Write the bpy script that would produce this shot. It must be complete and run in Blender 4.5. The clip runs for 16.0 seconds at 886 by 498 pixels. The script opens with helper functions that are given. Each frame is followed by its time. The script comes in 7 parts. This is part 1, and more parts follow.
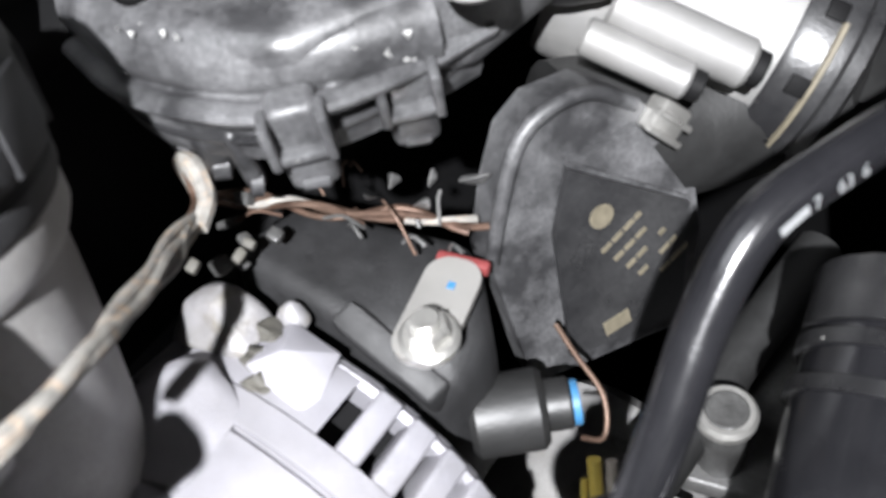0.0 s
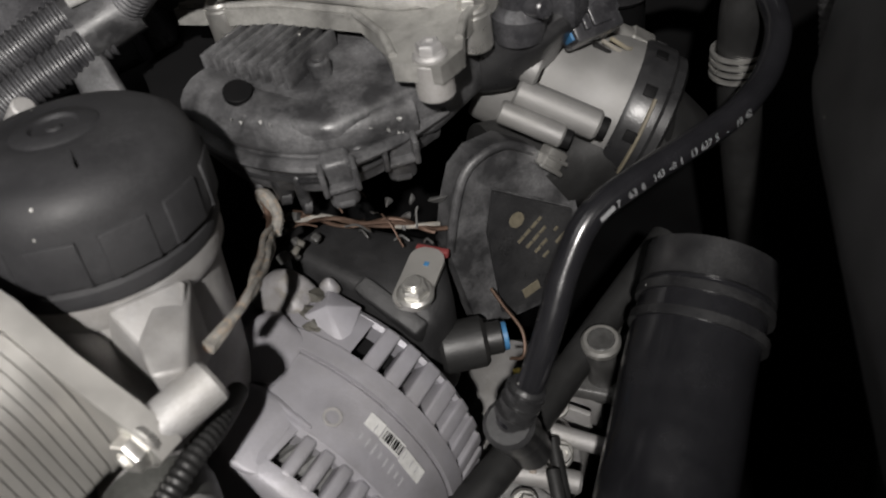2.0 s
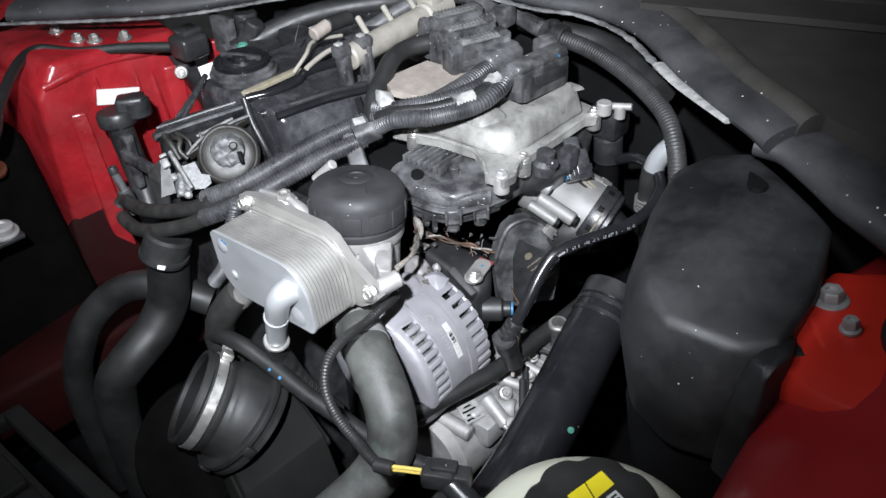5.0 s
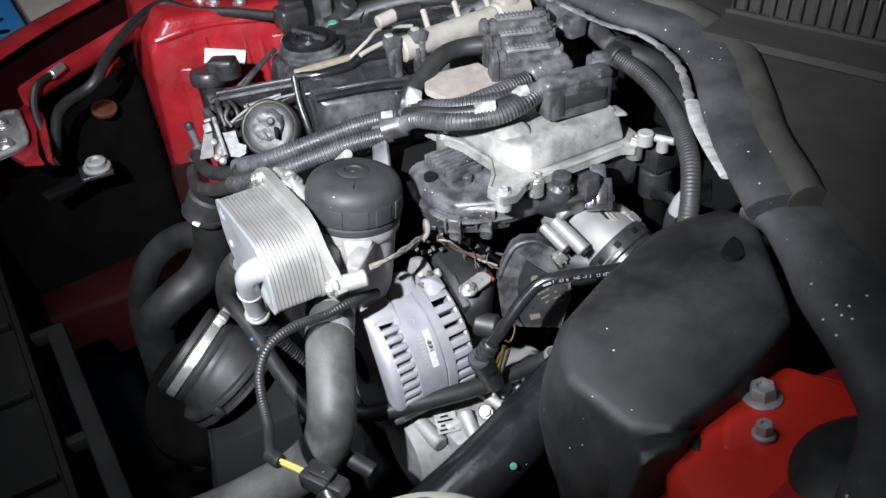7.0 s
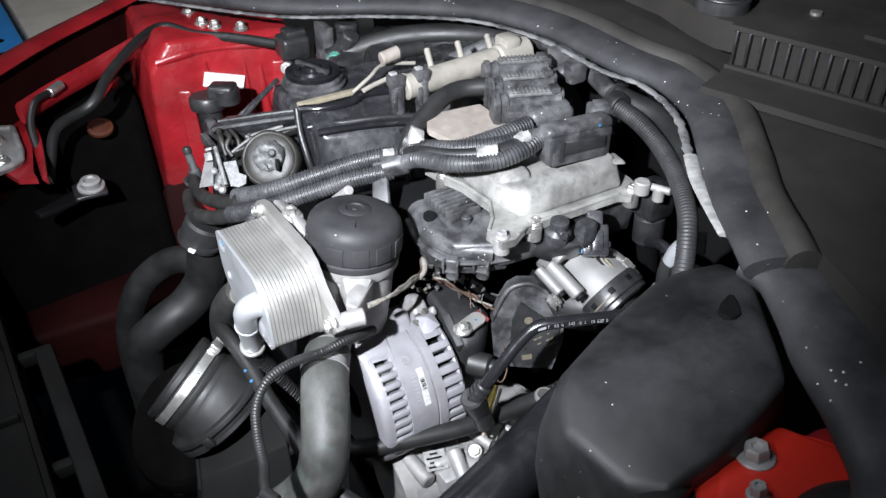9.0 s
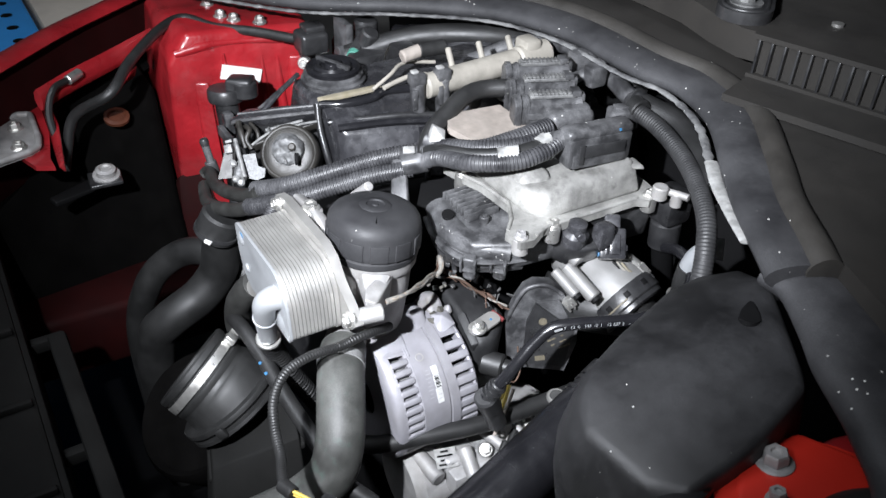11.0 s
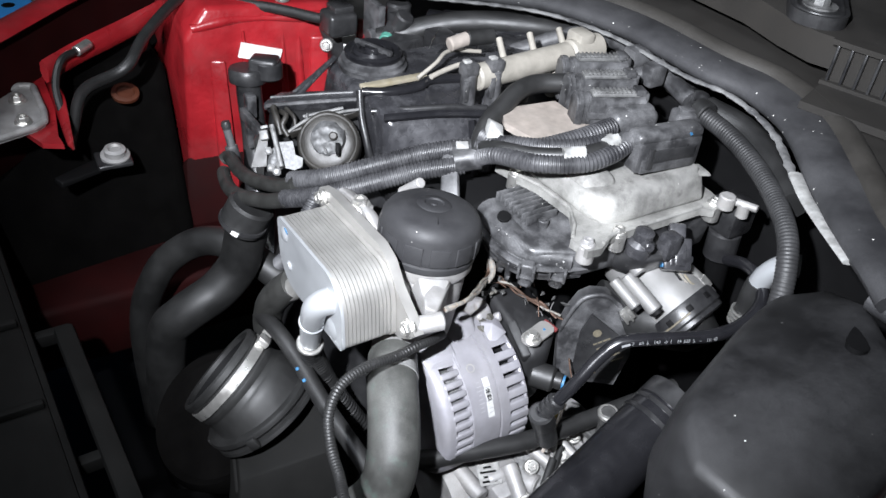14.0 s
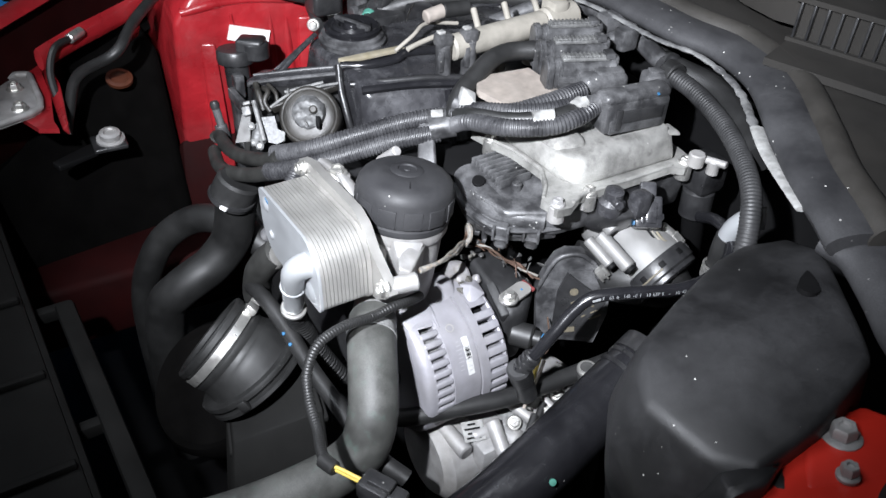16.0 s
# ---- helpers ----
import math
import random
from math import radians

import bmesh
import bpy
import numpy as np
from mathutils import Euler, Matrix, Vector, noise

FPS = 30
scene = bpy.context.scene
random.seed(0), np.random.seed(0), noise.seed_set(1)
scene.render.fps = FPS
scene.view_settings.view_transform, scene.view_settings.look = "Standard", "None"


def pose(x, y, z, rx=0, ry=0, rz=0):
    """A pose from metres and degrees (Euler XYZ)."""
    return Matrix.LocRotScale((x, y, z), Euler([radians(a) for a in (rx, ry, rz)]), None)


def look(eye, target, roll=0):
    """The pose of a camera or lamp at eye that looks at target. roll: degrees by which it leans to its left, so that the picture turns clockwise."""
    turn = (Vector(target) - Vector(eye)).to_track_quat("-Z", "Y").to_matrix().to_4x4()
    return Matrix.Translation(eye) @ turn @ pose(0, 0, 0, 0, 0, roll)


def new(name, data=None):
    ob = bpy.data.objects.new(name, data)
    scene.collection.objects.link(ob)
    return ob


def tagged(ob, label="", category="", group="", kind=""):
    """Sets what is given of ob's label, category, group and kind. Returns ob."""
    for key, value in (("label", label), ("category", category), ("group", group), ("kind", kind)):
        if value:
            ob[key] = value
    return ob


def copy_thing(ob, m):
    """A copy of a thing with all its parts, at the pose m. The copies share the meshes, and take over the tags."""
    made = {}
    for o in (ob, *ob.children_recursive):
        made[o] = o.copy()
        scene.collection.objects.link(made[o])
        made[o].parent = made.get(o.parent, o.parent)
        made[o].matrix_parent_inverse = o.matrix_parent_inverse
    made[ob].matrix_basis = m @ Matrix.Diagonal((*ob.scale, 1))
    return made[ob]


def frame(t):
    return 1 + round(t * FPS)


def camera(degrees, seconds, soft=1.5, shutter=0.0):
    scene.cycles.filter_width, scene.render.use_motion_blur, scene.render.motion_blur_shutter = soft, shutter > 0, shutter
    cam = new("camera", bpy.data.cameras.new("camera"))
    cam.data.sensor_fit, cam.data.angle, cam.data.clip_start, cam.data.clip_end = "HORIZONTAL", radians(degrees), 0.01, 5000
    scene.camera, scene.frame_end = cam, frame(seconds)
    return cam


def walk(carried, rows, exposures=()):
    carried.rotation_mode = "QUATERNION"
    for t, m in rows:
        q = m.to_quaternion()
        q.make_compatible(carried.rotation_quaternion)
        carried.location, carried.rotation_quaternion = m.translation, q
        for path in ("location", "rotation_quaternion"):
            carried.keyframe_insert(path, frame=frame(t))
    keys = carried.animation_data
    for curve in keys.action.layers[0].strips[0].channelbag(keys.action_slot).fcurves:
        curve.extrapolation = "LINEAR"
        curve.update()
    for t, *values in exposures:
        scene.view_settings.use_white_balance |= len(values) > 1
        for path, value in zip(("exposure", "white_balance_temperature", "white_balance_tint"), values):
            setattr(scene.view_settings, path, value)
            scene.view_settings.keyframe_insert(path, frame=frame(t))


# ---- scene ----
cam = camera(55.7, 16.0)
cam.data.dof.use_dof, cam.data.dof.focus_distance, cam.data.dof.aperture_fstop = True, 0.80, 20.0
PATH = [
    (0, (0.006, 0.016, 0.872), (-0.99, 1.081, -0.497), -13.2),
    (0.5, (0.003, 0.011, 0.87), (-1.01, 1.069, -0.493), -13.6),
    (1, (0.004, 0.004, 0.875), (-0.995, 1.064, -0.495), -13.4),
    (1.5, (0.014, -0.006, 0.891), (-0.989, 1.077, -0.459), -14.1),
    (2, (0.074, -0.081, 0.966), (-0.836, 1.089, -0.377), -11.9),
    (2.5, (0.144, -0.182, 1.069), (-0.692, 1.043, -0.273), -10.7),
    (3, (0.218, -0.304, 1.156), (-0.719, 0.887, -0.149), -12.7),
    (3.5, (0.239, -0.374, 1.184), (-0.779, 0.854, -0.023), -6.0),
    (4, (0.241, -0.473, 1.204), (-0.632, 0.899, 0.039), -3.0),
    (6.5, (0.424, -0.21, 1.212), (-0.963, 0.588, 0.012), -3.3),
    (7, (0.419, -0.217, 1.217), (-0.959, 0.598, 0.018), -2.9),
    (7.5, (0.42, -0.234, 1.23), (-0.963, 0.582, 0.038), -1.9),
    (8, (0.419, -0.232, 1.232), (-0.949, 0.593, 0.028), -3.3),
    (8.5, (0.41, -0.229, 1.24), (-0.962, 0.633, 0.069), -1.0),
    (11, (0.397, -0.248, 1.24), (-0.969, 0.631, 0.073), 2.4),
    (11.5, (0.397, -0.254, 1.24), (-0.975, 0.616, 0.073), 2.4),
    (12, (0.396, -0.247, 1.234), (-0.978, 0.612, 0.062), 1.9),
    (12.5, (0.393, -0.248, 1.237), (-0.981, 0.612, 0.065), 1.9),
    (13, (0.388, -0.255, 1.23), (-0.969, 0.61, 0.043), 3.2),
    (13.5, (0.344, -0.27, 1.235), (-1.0, 0.649, 0.074), 4.7),
    (14, (0.307, -0.295, 1.215), (-0.99, 0.66, 0.03), 6.7),
    (14.5, (0.305, -0.303, 1.203), (-0.986, 0.595, -0.032), 7.2),
    (15, (0.323, -0.303, 1.201), (-0.968, 0.58, -0.045), 6.8),
    (15.5, (0.347, -0.284, 1.214), (-0.948, 0.618, -0.015), 5.1),
    (16, (0.355, -0.279, 1.218), (-0.949, 0.626, 0.001), 3.9),
]
walk(cam, [(t, look(eye, target, roll)) for t, eye, target, roll in PATH], [(0, 0.45, 6700, 13), (0.5, 0.3, 6700, 13), (1, 0, 6800, 13), (1.5, -0.2, 6900, 13), (2, -1.35, 7300, 14), (2.5, -1.95, 7000, 14), (3, -1.9, 6600, 14), (3.5, -1.35, 6500, 13), (4, -0.85, 6450, 12), (6.5, 0, 6400, 13), (16, 0, 6400, 13)])

# ---- world and lights ----
world = bpy.data.worlds.new("garage_air")
scene.world = world
world.use_nodes = True
wbg = world.node_tree.nodes["Background"]
wbg.inputs["Color"].default_value = (0.85, 0.93, 1.0, 1)
wbg.inputs["Strength"].default_value = 0.02


def lamp(name, kind, eye, target, power, size, colour=(1, 1, 1), cone=None, blend=0.5):
    data = bpy.data.lights.new(name, kind)
    data.energy, data.color = power, colour
    if kind == "AREA":
        data.shape, data.size = "DISK", size
    else:
        data.shadow_soft_size = size
    if cone:
        data.spot_size, data.spot_blend = radians(cone), blend
    ob = new(name, data)
    ob.matrix_world = look(eye, target)
    return ob


# the torch held above the front corner of the bay, and the tube light of the garage
lamp("torch", "SPOT", (0.25, -0.42, 1.33), (-0.33, 0.205, 0.80), 134, 0.012, (0.91, 0.955, 1.0), 70, 1.0)
lamp("garage_light", "AREA", (-0.5, -1.0, 2.55), (-0.3, 0.1, 0.7), 18, 1.0, (0.88, 0.94, 1.0))


# ---- materials ----
def material(name, colour, rough=0.5, metal=0.0, vary=0.15, scale=60.0, dust=0.0, dust_colour=(0.33, 0.32, 0.30), specks=0.0, bump=0.1,
             bump_scale=None, coat=0.0, fine=900.0, random_tint=0.0, wave=0.0006, stain=None, stain_amount=0.0, spec=0.5, dust_edge=(0.38, 0.68), speck_size=1.0, crowd_edge=0.50):
    """A surface with a base colour that wanders at two scales, dust in patches, pale specks and fine relief (sizes in 1/m)."""
    mat = bpy.data.materials.new(name)
    mat.use_nodes = True
    nt = mat.node_tree
    nodes, links = nt.nodes, nt.links
    bsdf = nodes["Principled BSDF"]
    bsdf.inputs["Metallic"].default_value = metal
    bsdf.inputs["Coat Weight"].default_value = coat
    bsdf.inputs["Specular IOR Level"].default_value = spec
    bsdf.inputs["Coat Roughness"].default_value = 0.12
    geo = nodes.new("ShaderNodeNewGeometry")

    def noise_of(sc, detail=4.0, rough_=0.55):
        n = nodes.new("ShaderNodeTexNoise")
        n.inputs["Scale"].default_value, n.inputs["Detail"].default_value, n.inputs["Roughness"].default_value = sc, detail, rough_
        links.new(geo.outputs["Position"], n.inputs["Vector"])
        return n.outputs["Fac"]

    def ramp(fac, a, b, va=0.0, vb=1.0):
        n = nodes.new("ShaderNodeMapRange")
        n.inputs["From Min"].default_value, n.inputs["From Max"].default_value = a, b
        n.inputs["To Min"].default_value, n.inputs["To Max"].default_value = va, vb
        links.new(fac, n.inputs["Value"])
        return n.outputs["Result"]

    def mix(fac, a, b):
        n = nodes.new("ShaderNodeMix")
        n.data_type = "RGBA"
        links.new(fac, n.inputs["Factor"])
        for sock, v in ((n.inputs[6], a), (n.inputs[7], b)):
            if isinstance(v, tuple):
                sock.default_value = (*v[:3], 1)
            else:
                links.new(v, sock)
        return n.outputs[2]

    low = noise_of(scale)
    high = noise_of(fine, 2.0)
    dark = tuple(c * (1 - vary) for c in colour)
    light = tuple(min(1, c * (1 + vary)) for c in colour)
    col = mix(ramp(low, 0.3, 0.7), dark, light)
    if random_tint:
        info = nodes.new("ShaderNodeObjectInfo")
        col = mix(ramp(info.outputs["Random"], 0, 1, 0, random_tint), col, tuple(min(1, c * 1.6 + 0.01) for c in colour))
    if stain:
        col = mix(ramp(noise_of(scale * 1.7 + 13, 6.0), 0.62 - 0.25 * stain_amount, 0.72, 0, 0.85), col, stain)
    rough_out = ramp(low, 0.3, 0.7, max(0.05, rough - 0.08), min(1, rough + 0.08))
    if dust:
        patch = ramp(noise_of(scale * 0.25 + 7, 8.0, 0.66), dust_edge[0], dust_edge[1], 0.12 * dust, min(0.95, 1.35 * dust))
        grain = nodes.new("ShaderNodeMath")
        grain.operation = "MULTIPLY"
        links.new(patch, grain.inputs[0])
        links.new(ramp(high, 0.30, 0.65, 0.55, 1.0), grain.inputs[1])
        col = mix(grain.outputs[0], col, dust_colour)
        more = nodes.new("ShaderNodeMath")
        more.operation, more.use_clamp = "MULTIPLY_ADD", True
        links.new(grain.outputs[0], more.inputs[0])
        more.inputs[1].default_value = 0.22
        links.new(rough_out, more.inputs[2])
        rough_out = more.outputs[0]
    if specks:
        cells = nodes.new("ShaderNodeTexVoronoi")
        cells.inputs["Scale"].default_value = 130.0
        links.new(geo.outputs["Position"], cells.inputs["Vector"])
        dot = ramp(cells.outputs["Distance"], 0.045 * speck_size, 0.085 * speck_size, 1, 0)
        parts_of = nodes.new("ShaderNodeSeparateColor")
        links.new(cells.outputs["Color"], parts_of.inputs["Color"])
        pick = ramp(parts_of.outputs["Red"], 1 - 0.22 * specks, 1 - 0.22 * specks + 0.01, 0, 1)
        both = nodes.new("ShaderNodeMath")
        both.operation = "MULTIPLY"
        links.new(dot, both.inputs[0])
        crowd = nodes.new("ShaderNodeMath")
        crowd.operation = "MULTIPLY"
        links.new(pick, crowd.inputs[0])
        links.new(ramp(noise_of(16, 3.0), crowd_edge, crowd_edge + 0.08, 0.0, 1), crowd.inputs[1])
        links.new(crowd.outputs[0], both.inputs[1])
        col = mix(both.outputs[0], col, (0.75, 0.74, 0.70))
    links.new(col, bsdf.inputs["Base Color"])
    links.new(rough_out, bsdf.inputs["Roughness"])
    if bump:
        b = nodes.new("ShaderNodeBump")
        b.inputs["Strength"].default_value, b.inputs["Distance"].default_value = bump, wave
        links.new(noise_of(bump_scale or fine, 3.0), b.inputs["Height"])
        links.new(b.outputs["Normal"], bsdf.inputs["Normal"])
    return mat


M_PLASTIC = material("black_plastic", (0.010, 0.010, 0.011), 0.32, dust=0.20, dust_colour=(0.13, 0.13, 0.13), specks=0.6, bump=0.2)
M_COVER = material("satin_black_cover", (0.006, 0.006, 0.0065), 0.50, dust=0.5, dust_colour=(0.036, 0.036, 0.038), dust_edge=(0.42, 0.66), specks=1.2, spec=0.5, bump=0.18, scale=22, bump_scale=2600)
M_CAP = material("black_filter_cap", (0.015, 0.015, 0.0165), 0.56, dust=0.35, dust_colour=(0.055, 0.055, 0.057), specks=3.4, bump=0.2, scale=45, spec=0.4)
M_GLOSS = material("glossy_black_plastic", (0.009, 0.009, 0.0105), 0.20, dust=0.06, dust_colour=(0.08, 0.08, 0.085), specks=1.2, bump=0.08, scale=50)
M_DUSTY = material("dusty_black_plastic", (0.014, 0.014, 0.015), 0.38, dust=0.45, dust_colour=(0.21, 0.21, 0.215), dust_edge=(0.40, 0.68), specks=0.9, bump=0.14, scale=120)
M_REG = material("matt_black_regulator", (0.008, 0.008, 0.0085), 0.55, dust=0.25, dust_colour=(0.045, 0.045, 0.047), specks=0.8, bump=0.3, scale=80)
M_SCRAPED = material("scraped_dusty_plastic", (0.016, 0.016, 0.017), 0.34, vary=0.3, dust=0.45, dust_colour=(0.22, 0.22, 0.225), dust_edge=(0.40, 0.68), specks=1.6, speck_size=1.5, bump=0.35, bump_scale=420, scale=120)
M_RUBBER = material("black_rubber", (0.011, 0.011, 0.011), 0.45, dust=0.16, dust_colour=(0.07, 0.07, 0.07), bump=0.2, scale=60)
M_HOSE = material("grey_hose_rubber", (0.017, 0.017, 0.016), 0.50, vary=0.35, dust=0.30, dust_colour=(0.055, 0.055, 0.051), specks=0.3, bump=0.3, scale=60)
M_CONDUIT = material("corrugated_conduit", (0.016, 0.016, 0.018), 0.40, dust=0.45, dust_colour=(0.14, 0.14, 0.145), dust_edge=(0.40, 0.68), bump=0.25, scale=90)
M_REARLOOM = material("dark_rear_conduit", (0.013, 0.013, 0.0135), 0.5, dust=0.35, dust_colour=(0.07, 0.07, 0.072), bump=0.2, scale=60)
# near black for dark parts, and for the shade of holes and voids
M_DARK = material("near_black_part_and_shade", (0.0045, 0.0045, 0.0048), 0.6, dust=0.10, dust_colour=(0.02, 0.02, 0.02), bump=0.15, scale=20, spec=0.12)
# liner felt; its black also paints the shade of the fender gutter
M_FELT_AND_SHADE = material("black_felt_and_gutter_shade", (0.0028, 0.0026, 0.0025), 0.9, vary=0.3, dust=0.1, dust_colour=(0.008, 0.008, 0.008), bump=0.3, scale=30, spec=0.02)
M_ALU = material("brushed_aluminium", (0.45, 0.44, 0.42), 0.40, 0.7, vary=0.08, dust=0.15, dust_colour=(0.45, 0.43, 0.40), bump=0.06, scale=40)
M_PLATE = material("pale_aluminium_sheet", (0.42, 0.435, 0.45), 0.42, 0.5, vary=0.06, dust=0.12, dust_colour=(0.5, 0.49, 0.47), bump=0.05, scale=30)
M_CAST = material("cast_aluminium", (0.35, 0.345, 0.345), 0.5, 0.40, vary=0.25, dust=0.5, dust_colour=(0.27, 0.255, 0.23), bump=0.4, bump_scale=1400, scale=60)
M_THROTTLE = material("grey_throttle_casting", (0.20, 0.198, 0.195), 0.5, 0.3, vary=0.15, dust=0.35, dust_colour=(0.20, 0.195, 0.18), bump=0.3, bump_scale=1600, scale=60)
M_ALT = material("alternator_casting", (0.27, 0.265, 0.29), 0.46, 0.25, vary=0.12, dust=0.35, dust_colour=(0.22, 0.21, 0.20), bump=0.35, bump_scale=1600, scale=70)
M_EAR = material("dirty_alternator_ear", (0.22, 0.215, 0.225), 0.5, 0.25, vary=0.35, dust=0.5, dust_colour=(0.20, 0.185, 0.155), bump=0.5, bump_scale=900, scale=70, stain=(0.13, 0.115, 0.085), stain_amount=0.4)
M_ECU = material("dirty_cast_cover", (0.20, 0.197, 0.187), 0.56, 0.30, vary=0.40, dust=0.55, dust_colour=(0.42, 0.415, 0.39), dust_edge=(0.44, 0.64), specks=0.5, bump=0.5, bump_scale=900, scale=55,
                 stain=(0.10, 0.097, 0.09), stain_amount=0.35)
M_GRIME = material("oily_grime", (0.050, 0.047, 0.040), 0.65, vary=0.5, dust=0.3, dust_colour=(0.12, 0.115, 0.10), bump=0.6, scale=200)
M_LABEL = material("scuffed_white_label", (0.46, 0.46, 0.45), 0.5, vary=0.12, scale=220, stain=(0.30, 0.29, 0.27), stain_amount=0.1)
M_STEEL = material("zinc_plated_steel", (0.66, 0.65, 0.62), 0.32, 0.85, vary=0.1, dust=0.2, bump=0.1, scale=120)
M_COPPER = material("bare_copper_wire", (0.072, 0.042, 0.030), 0.5, 0.6, vary=0.35, scale=160, dust=0.2, dust_colour=(0.22, 0.16, 0.12))
M_STRAND = material("frayed_grey_wire", (0.15, 0.142, 0.128), 0.75, vary=0.6, scale=190, dust=0.3, stain=(0.30, 0.20, 0.12), stain_amount=0.4)
M_RED = material("red_car_paint", (0.30, 0.012, 0.017), 0.30, vary=0.35, scale=14, dust=0.30, dust_colour=(0.20, 0.055, 0.055), dust_edge=(0.46, 0.70), bump=0.55, bump_scale=26, wave=0.006, coat=0.8)
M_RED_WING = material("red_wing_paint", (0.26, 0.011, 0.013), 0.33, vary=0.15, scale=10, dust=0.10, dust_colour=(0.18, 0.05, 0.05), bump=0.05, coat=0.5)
# brighter and more orange than the other reds
M_RED_BRIGHT = material("orange_red_paint", (0.50, 0.022, 0.012), 0.42, vary=0.10, scale=16, dust=0.02, dust_colour=(0.35, 0.10, 0.07), bump=0.05)
M_TAN = material("tan_gasket_plastic", (0.20, 0.17, 0.105), 0.6, vary=0.2, scale=70, dust=0.5)
M_BEIGE = material("beige_dusty_pad", (0.27, 0.235, 0.205), 0.75, vary=0.2, scale=90, dust=0.3, dust_colour=(0.24, 0.22, 0.20), bump=0.5)
M_CREAM = material("cream_plastic_pipe", (0.24, 0.225, 0.195), 0.5, vary=0.2, scale=60, dust=0.4, dust_colour=(0.40, 0.37, 0.32))
M_TANK = material("milky_tank_plastic", (0.66, 0.66, 0.54), 0.38, vary=0.05, scale=25, bump=0.05)
M_WHITE = material("white_sticker", (0.80, 0.80, 0.78), 0.45, vary=0.04, scale=80)
M_GREYPRINT = material("grey_print", (0.30, 0.30, 0.31), 0.6, vary=0.1)
M_WHITEPRINT = material("white_print", (0.24, 0.245, 0.25), 0.6, vary=0.1)
M_GOLD = material("gold_print", (0.12, 0.105, 0.075), 0.6, vary=0.2, scale=300)
M_YELLOW = material("yellow_print", (0.80, 0.66, 0.02), 0.45, vary=0.06)
M_YELLOWWIRE = material("yellow_wire", (0.50, 0.38, 0.08), 0.45, vary=0.15, scale=120)
M_BLUE = material("blue_mark", (0.03, 0.13, 0.26), 0.5)
M_TEAL = material("green_paint_mark", (0.06, 0.22, 0.17), 0.6, vary=0.3, scale=220)
M_WORN = material("worn_black_casting", (0.10, 0.10, 0.10), 0.42, 0.3, vary=0.5, scale=150, dust=0.5, dust_colour=(0.34, 0.34, 0.33), bump=0.4)
M_STREAK = material("streaked_glossy_plastic", (0.016, 0.016, 0.018), 0.24, vary=0.3, dust=0.34, dust_colour=(0.20, 0.20, 0.21), dust_edge=(0.46, 0.72), specks=1.0, bump=0.12, scale=60)
# the red car paint again, with shade put into its colour
M_RED_SHADE = material("shade_darkened_red_paint", (0.016, 0.0014, 0.0014), 0.75, vary=0.3, scale=14, dust=0.2, dust_colour=(0.012, 0.008, 0.008), spec=0.1)
M_LIP = material("worn_grey_lip", (0.07, 0.07, 0.072), 0.6, vary=0.6, scale=90, dust=0.6, dust_colour=(0.27, 0.27, 0.265), dust_edge=(0.44, 0.62), specks=2.2)
M_TAPE = material("worn_white_tape", (0.27, 0.27, 0.262), 0.6, vary=0.35, scale=140, stain=(0.22, 0.21, 0.2), stain_amount=0.45)
M_CAPSMOOTH = material("smooth_black_cap", (0.017, 0.0165, 0.016), 0.42, dust=0.25, dust_colour=(0.045, 0.044, 0.042), bump=0.08, scale=30)
M_SYMBOL = material("white_printed_symbol", (0.55, 0.55, 0.54), 0.5, vary=0.08)
M_SEAL = material("seal_rubber", (0.016, 0.016, 0.0175), 0.52, dust=0.5, dust_colour=(0.075, 0.075, 0.078), dust_edge=(0.36, 0.66), specks=2.6, speck_size=1.5, crowd_edge=0.46, spec=0.45, bump=0.15, scale=22)
M_TUBE = material("brownish_seal_tube", (0.020, 0.0185, 0.0165), 0.55, dust=0.45, dust_colour=(0.060, 0.055, 0.048), specks=0.8, bump=0.15, scale=30)
M_COWL = material("grained_cowl_plastic", (0.011, 0.0098, 0.0082), 0.75, dust=0.4, dust_colour=(0.026, 0.022, 0.0175), bump=0.35, bump_scale=1800, scale=14)
M_FLOOR = material("garage_concrete", (0.16, 0.155, 0.15), 0.8, vary=0.2, scale=3, dust=0.3, bump=0.2, fine=200)
M_WALL = material("garage_wall_paint", (0.34, 0.34, 0.32), 0.8, vary=0.08, scale=2, bump=0.1, fine=150)
M_BLUEPLASTIC = material("blue_plastic", (0.05, 0.33, 0.80), 0.4, vary=0.1, scale=12)
M_CARDBOARD = material("pale_carton", (0.62, 0.56, 0.48), 0.7, vary=0.08, scale=20)
M_REDMARK = material("red_rubber_edge", (0.15, 0.03, 0.03), 0.5)
M_AMBER = material("rusty_orange_plug", (0.07, 0.02, 0.009), 0.5, vary=0.2, scale=90)
M_DUCT = material("dark_duct_rubber", (0.008, 0.008, 0.008), 0.5, dust=0.3, dust_colour=(0.03, 0.03, 0.029), bump=0.2, scale=40)
# shroud plastic; also paints the shadow below the cowl ledge
M_SHROUD_AND_SHADE = material("matt_shroud_plastic_and_shade", (0.0065, 0.0065, 0.0062), 0.7, dust=0.3, dust_colour=(0.020, 0.0195, 0.0185), bump=0.2, scale=24, spec=0.12)
M_BROWN = material("sooty_brown_casting", (0.020, 0.0195, 0.019), 0.32, vary=0.4, dust=0.45, dust_colour=(0.15, 0.15, 0.147), bump=0.4, scale=90)
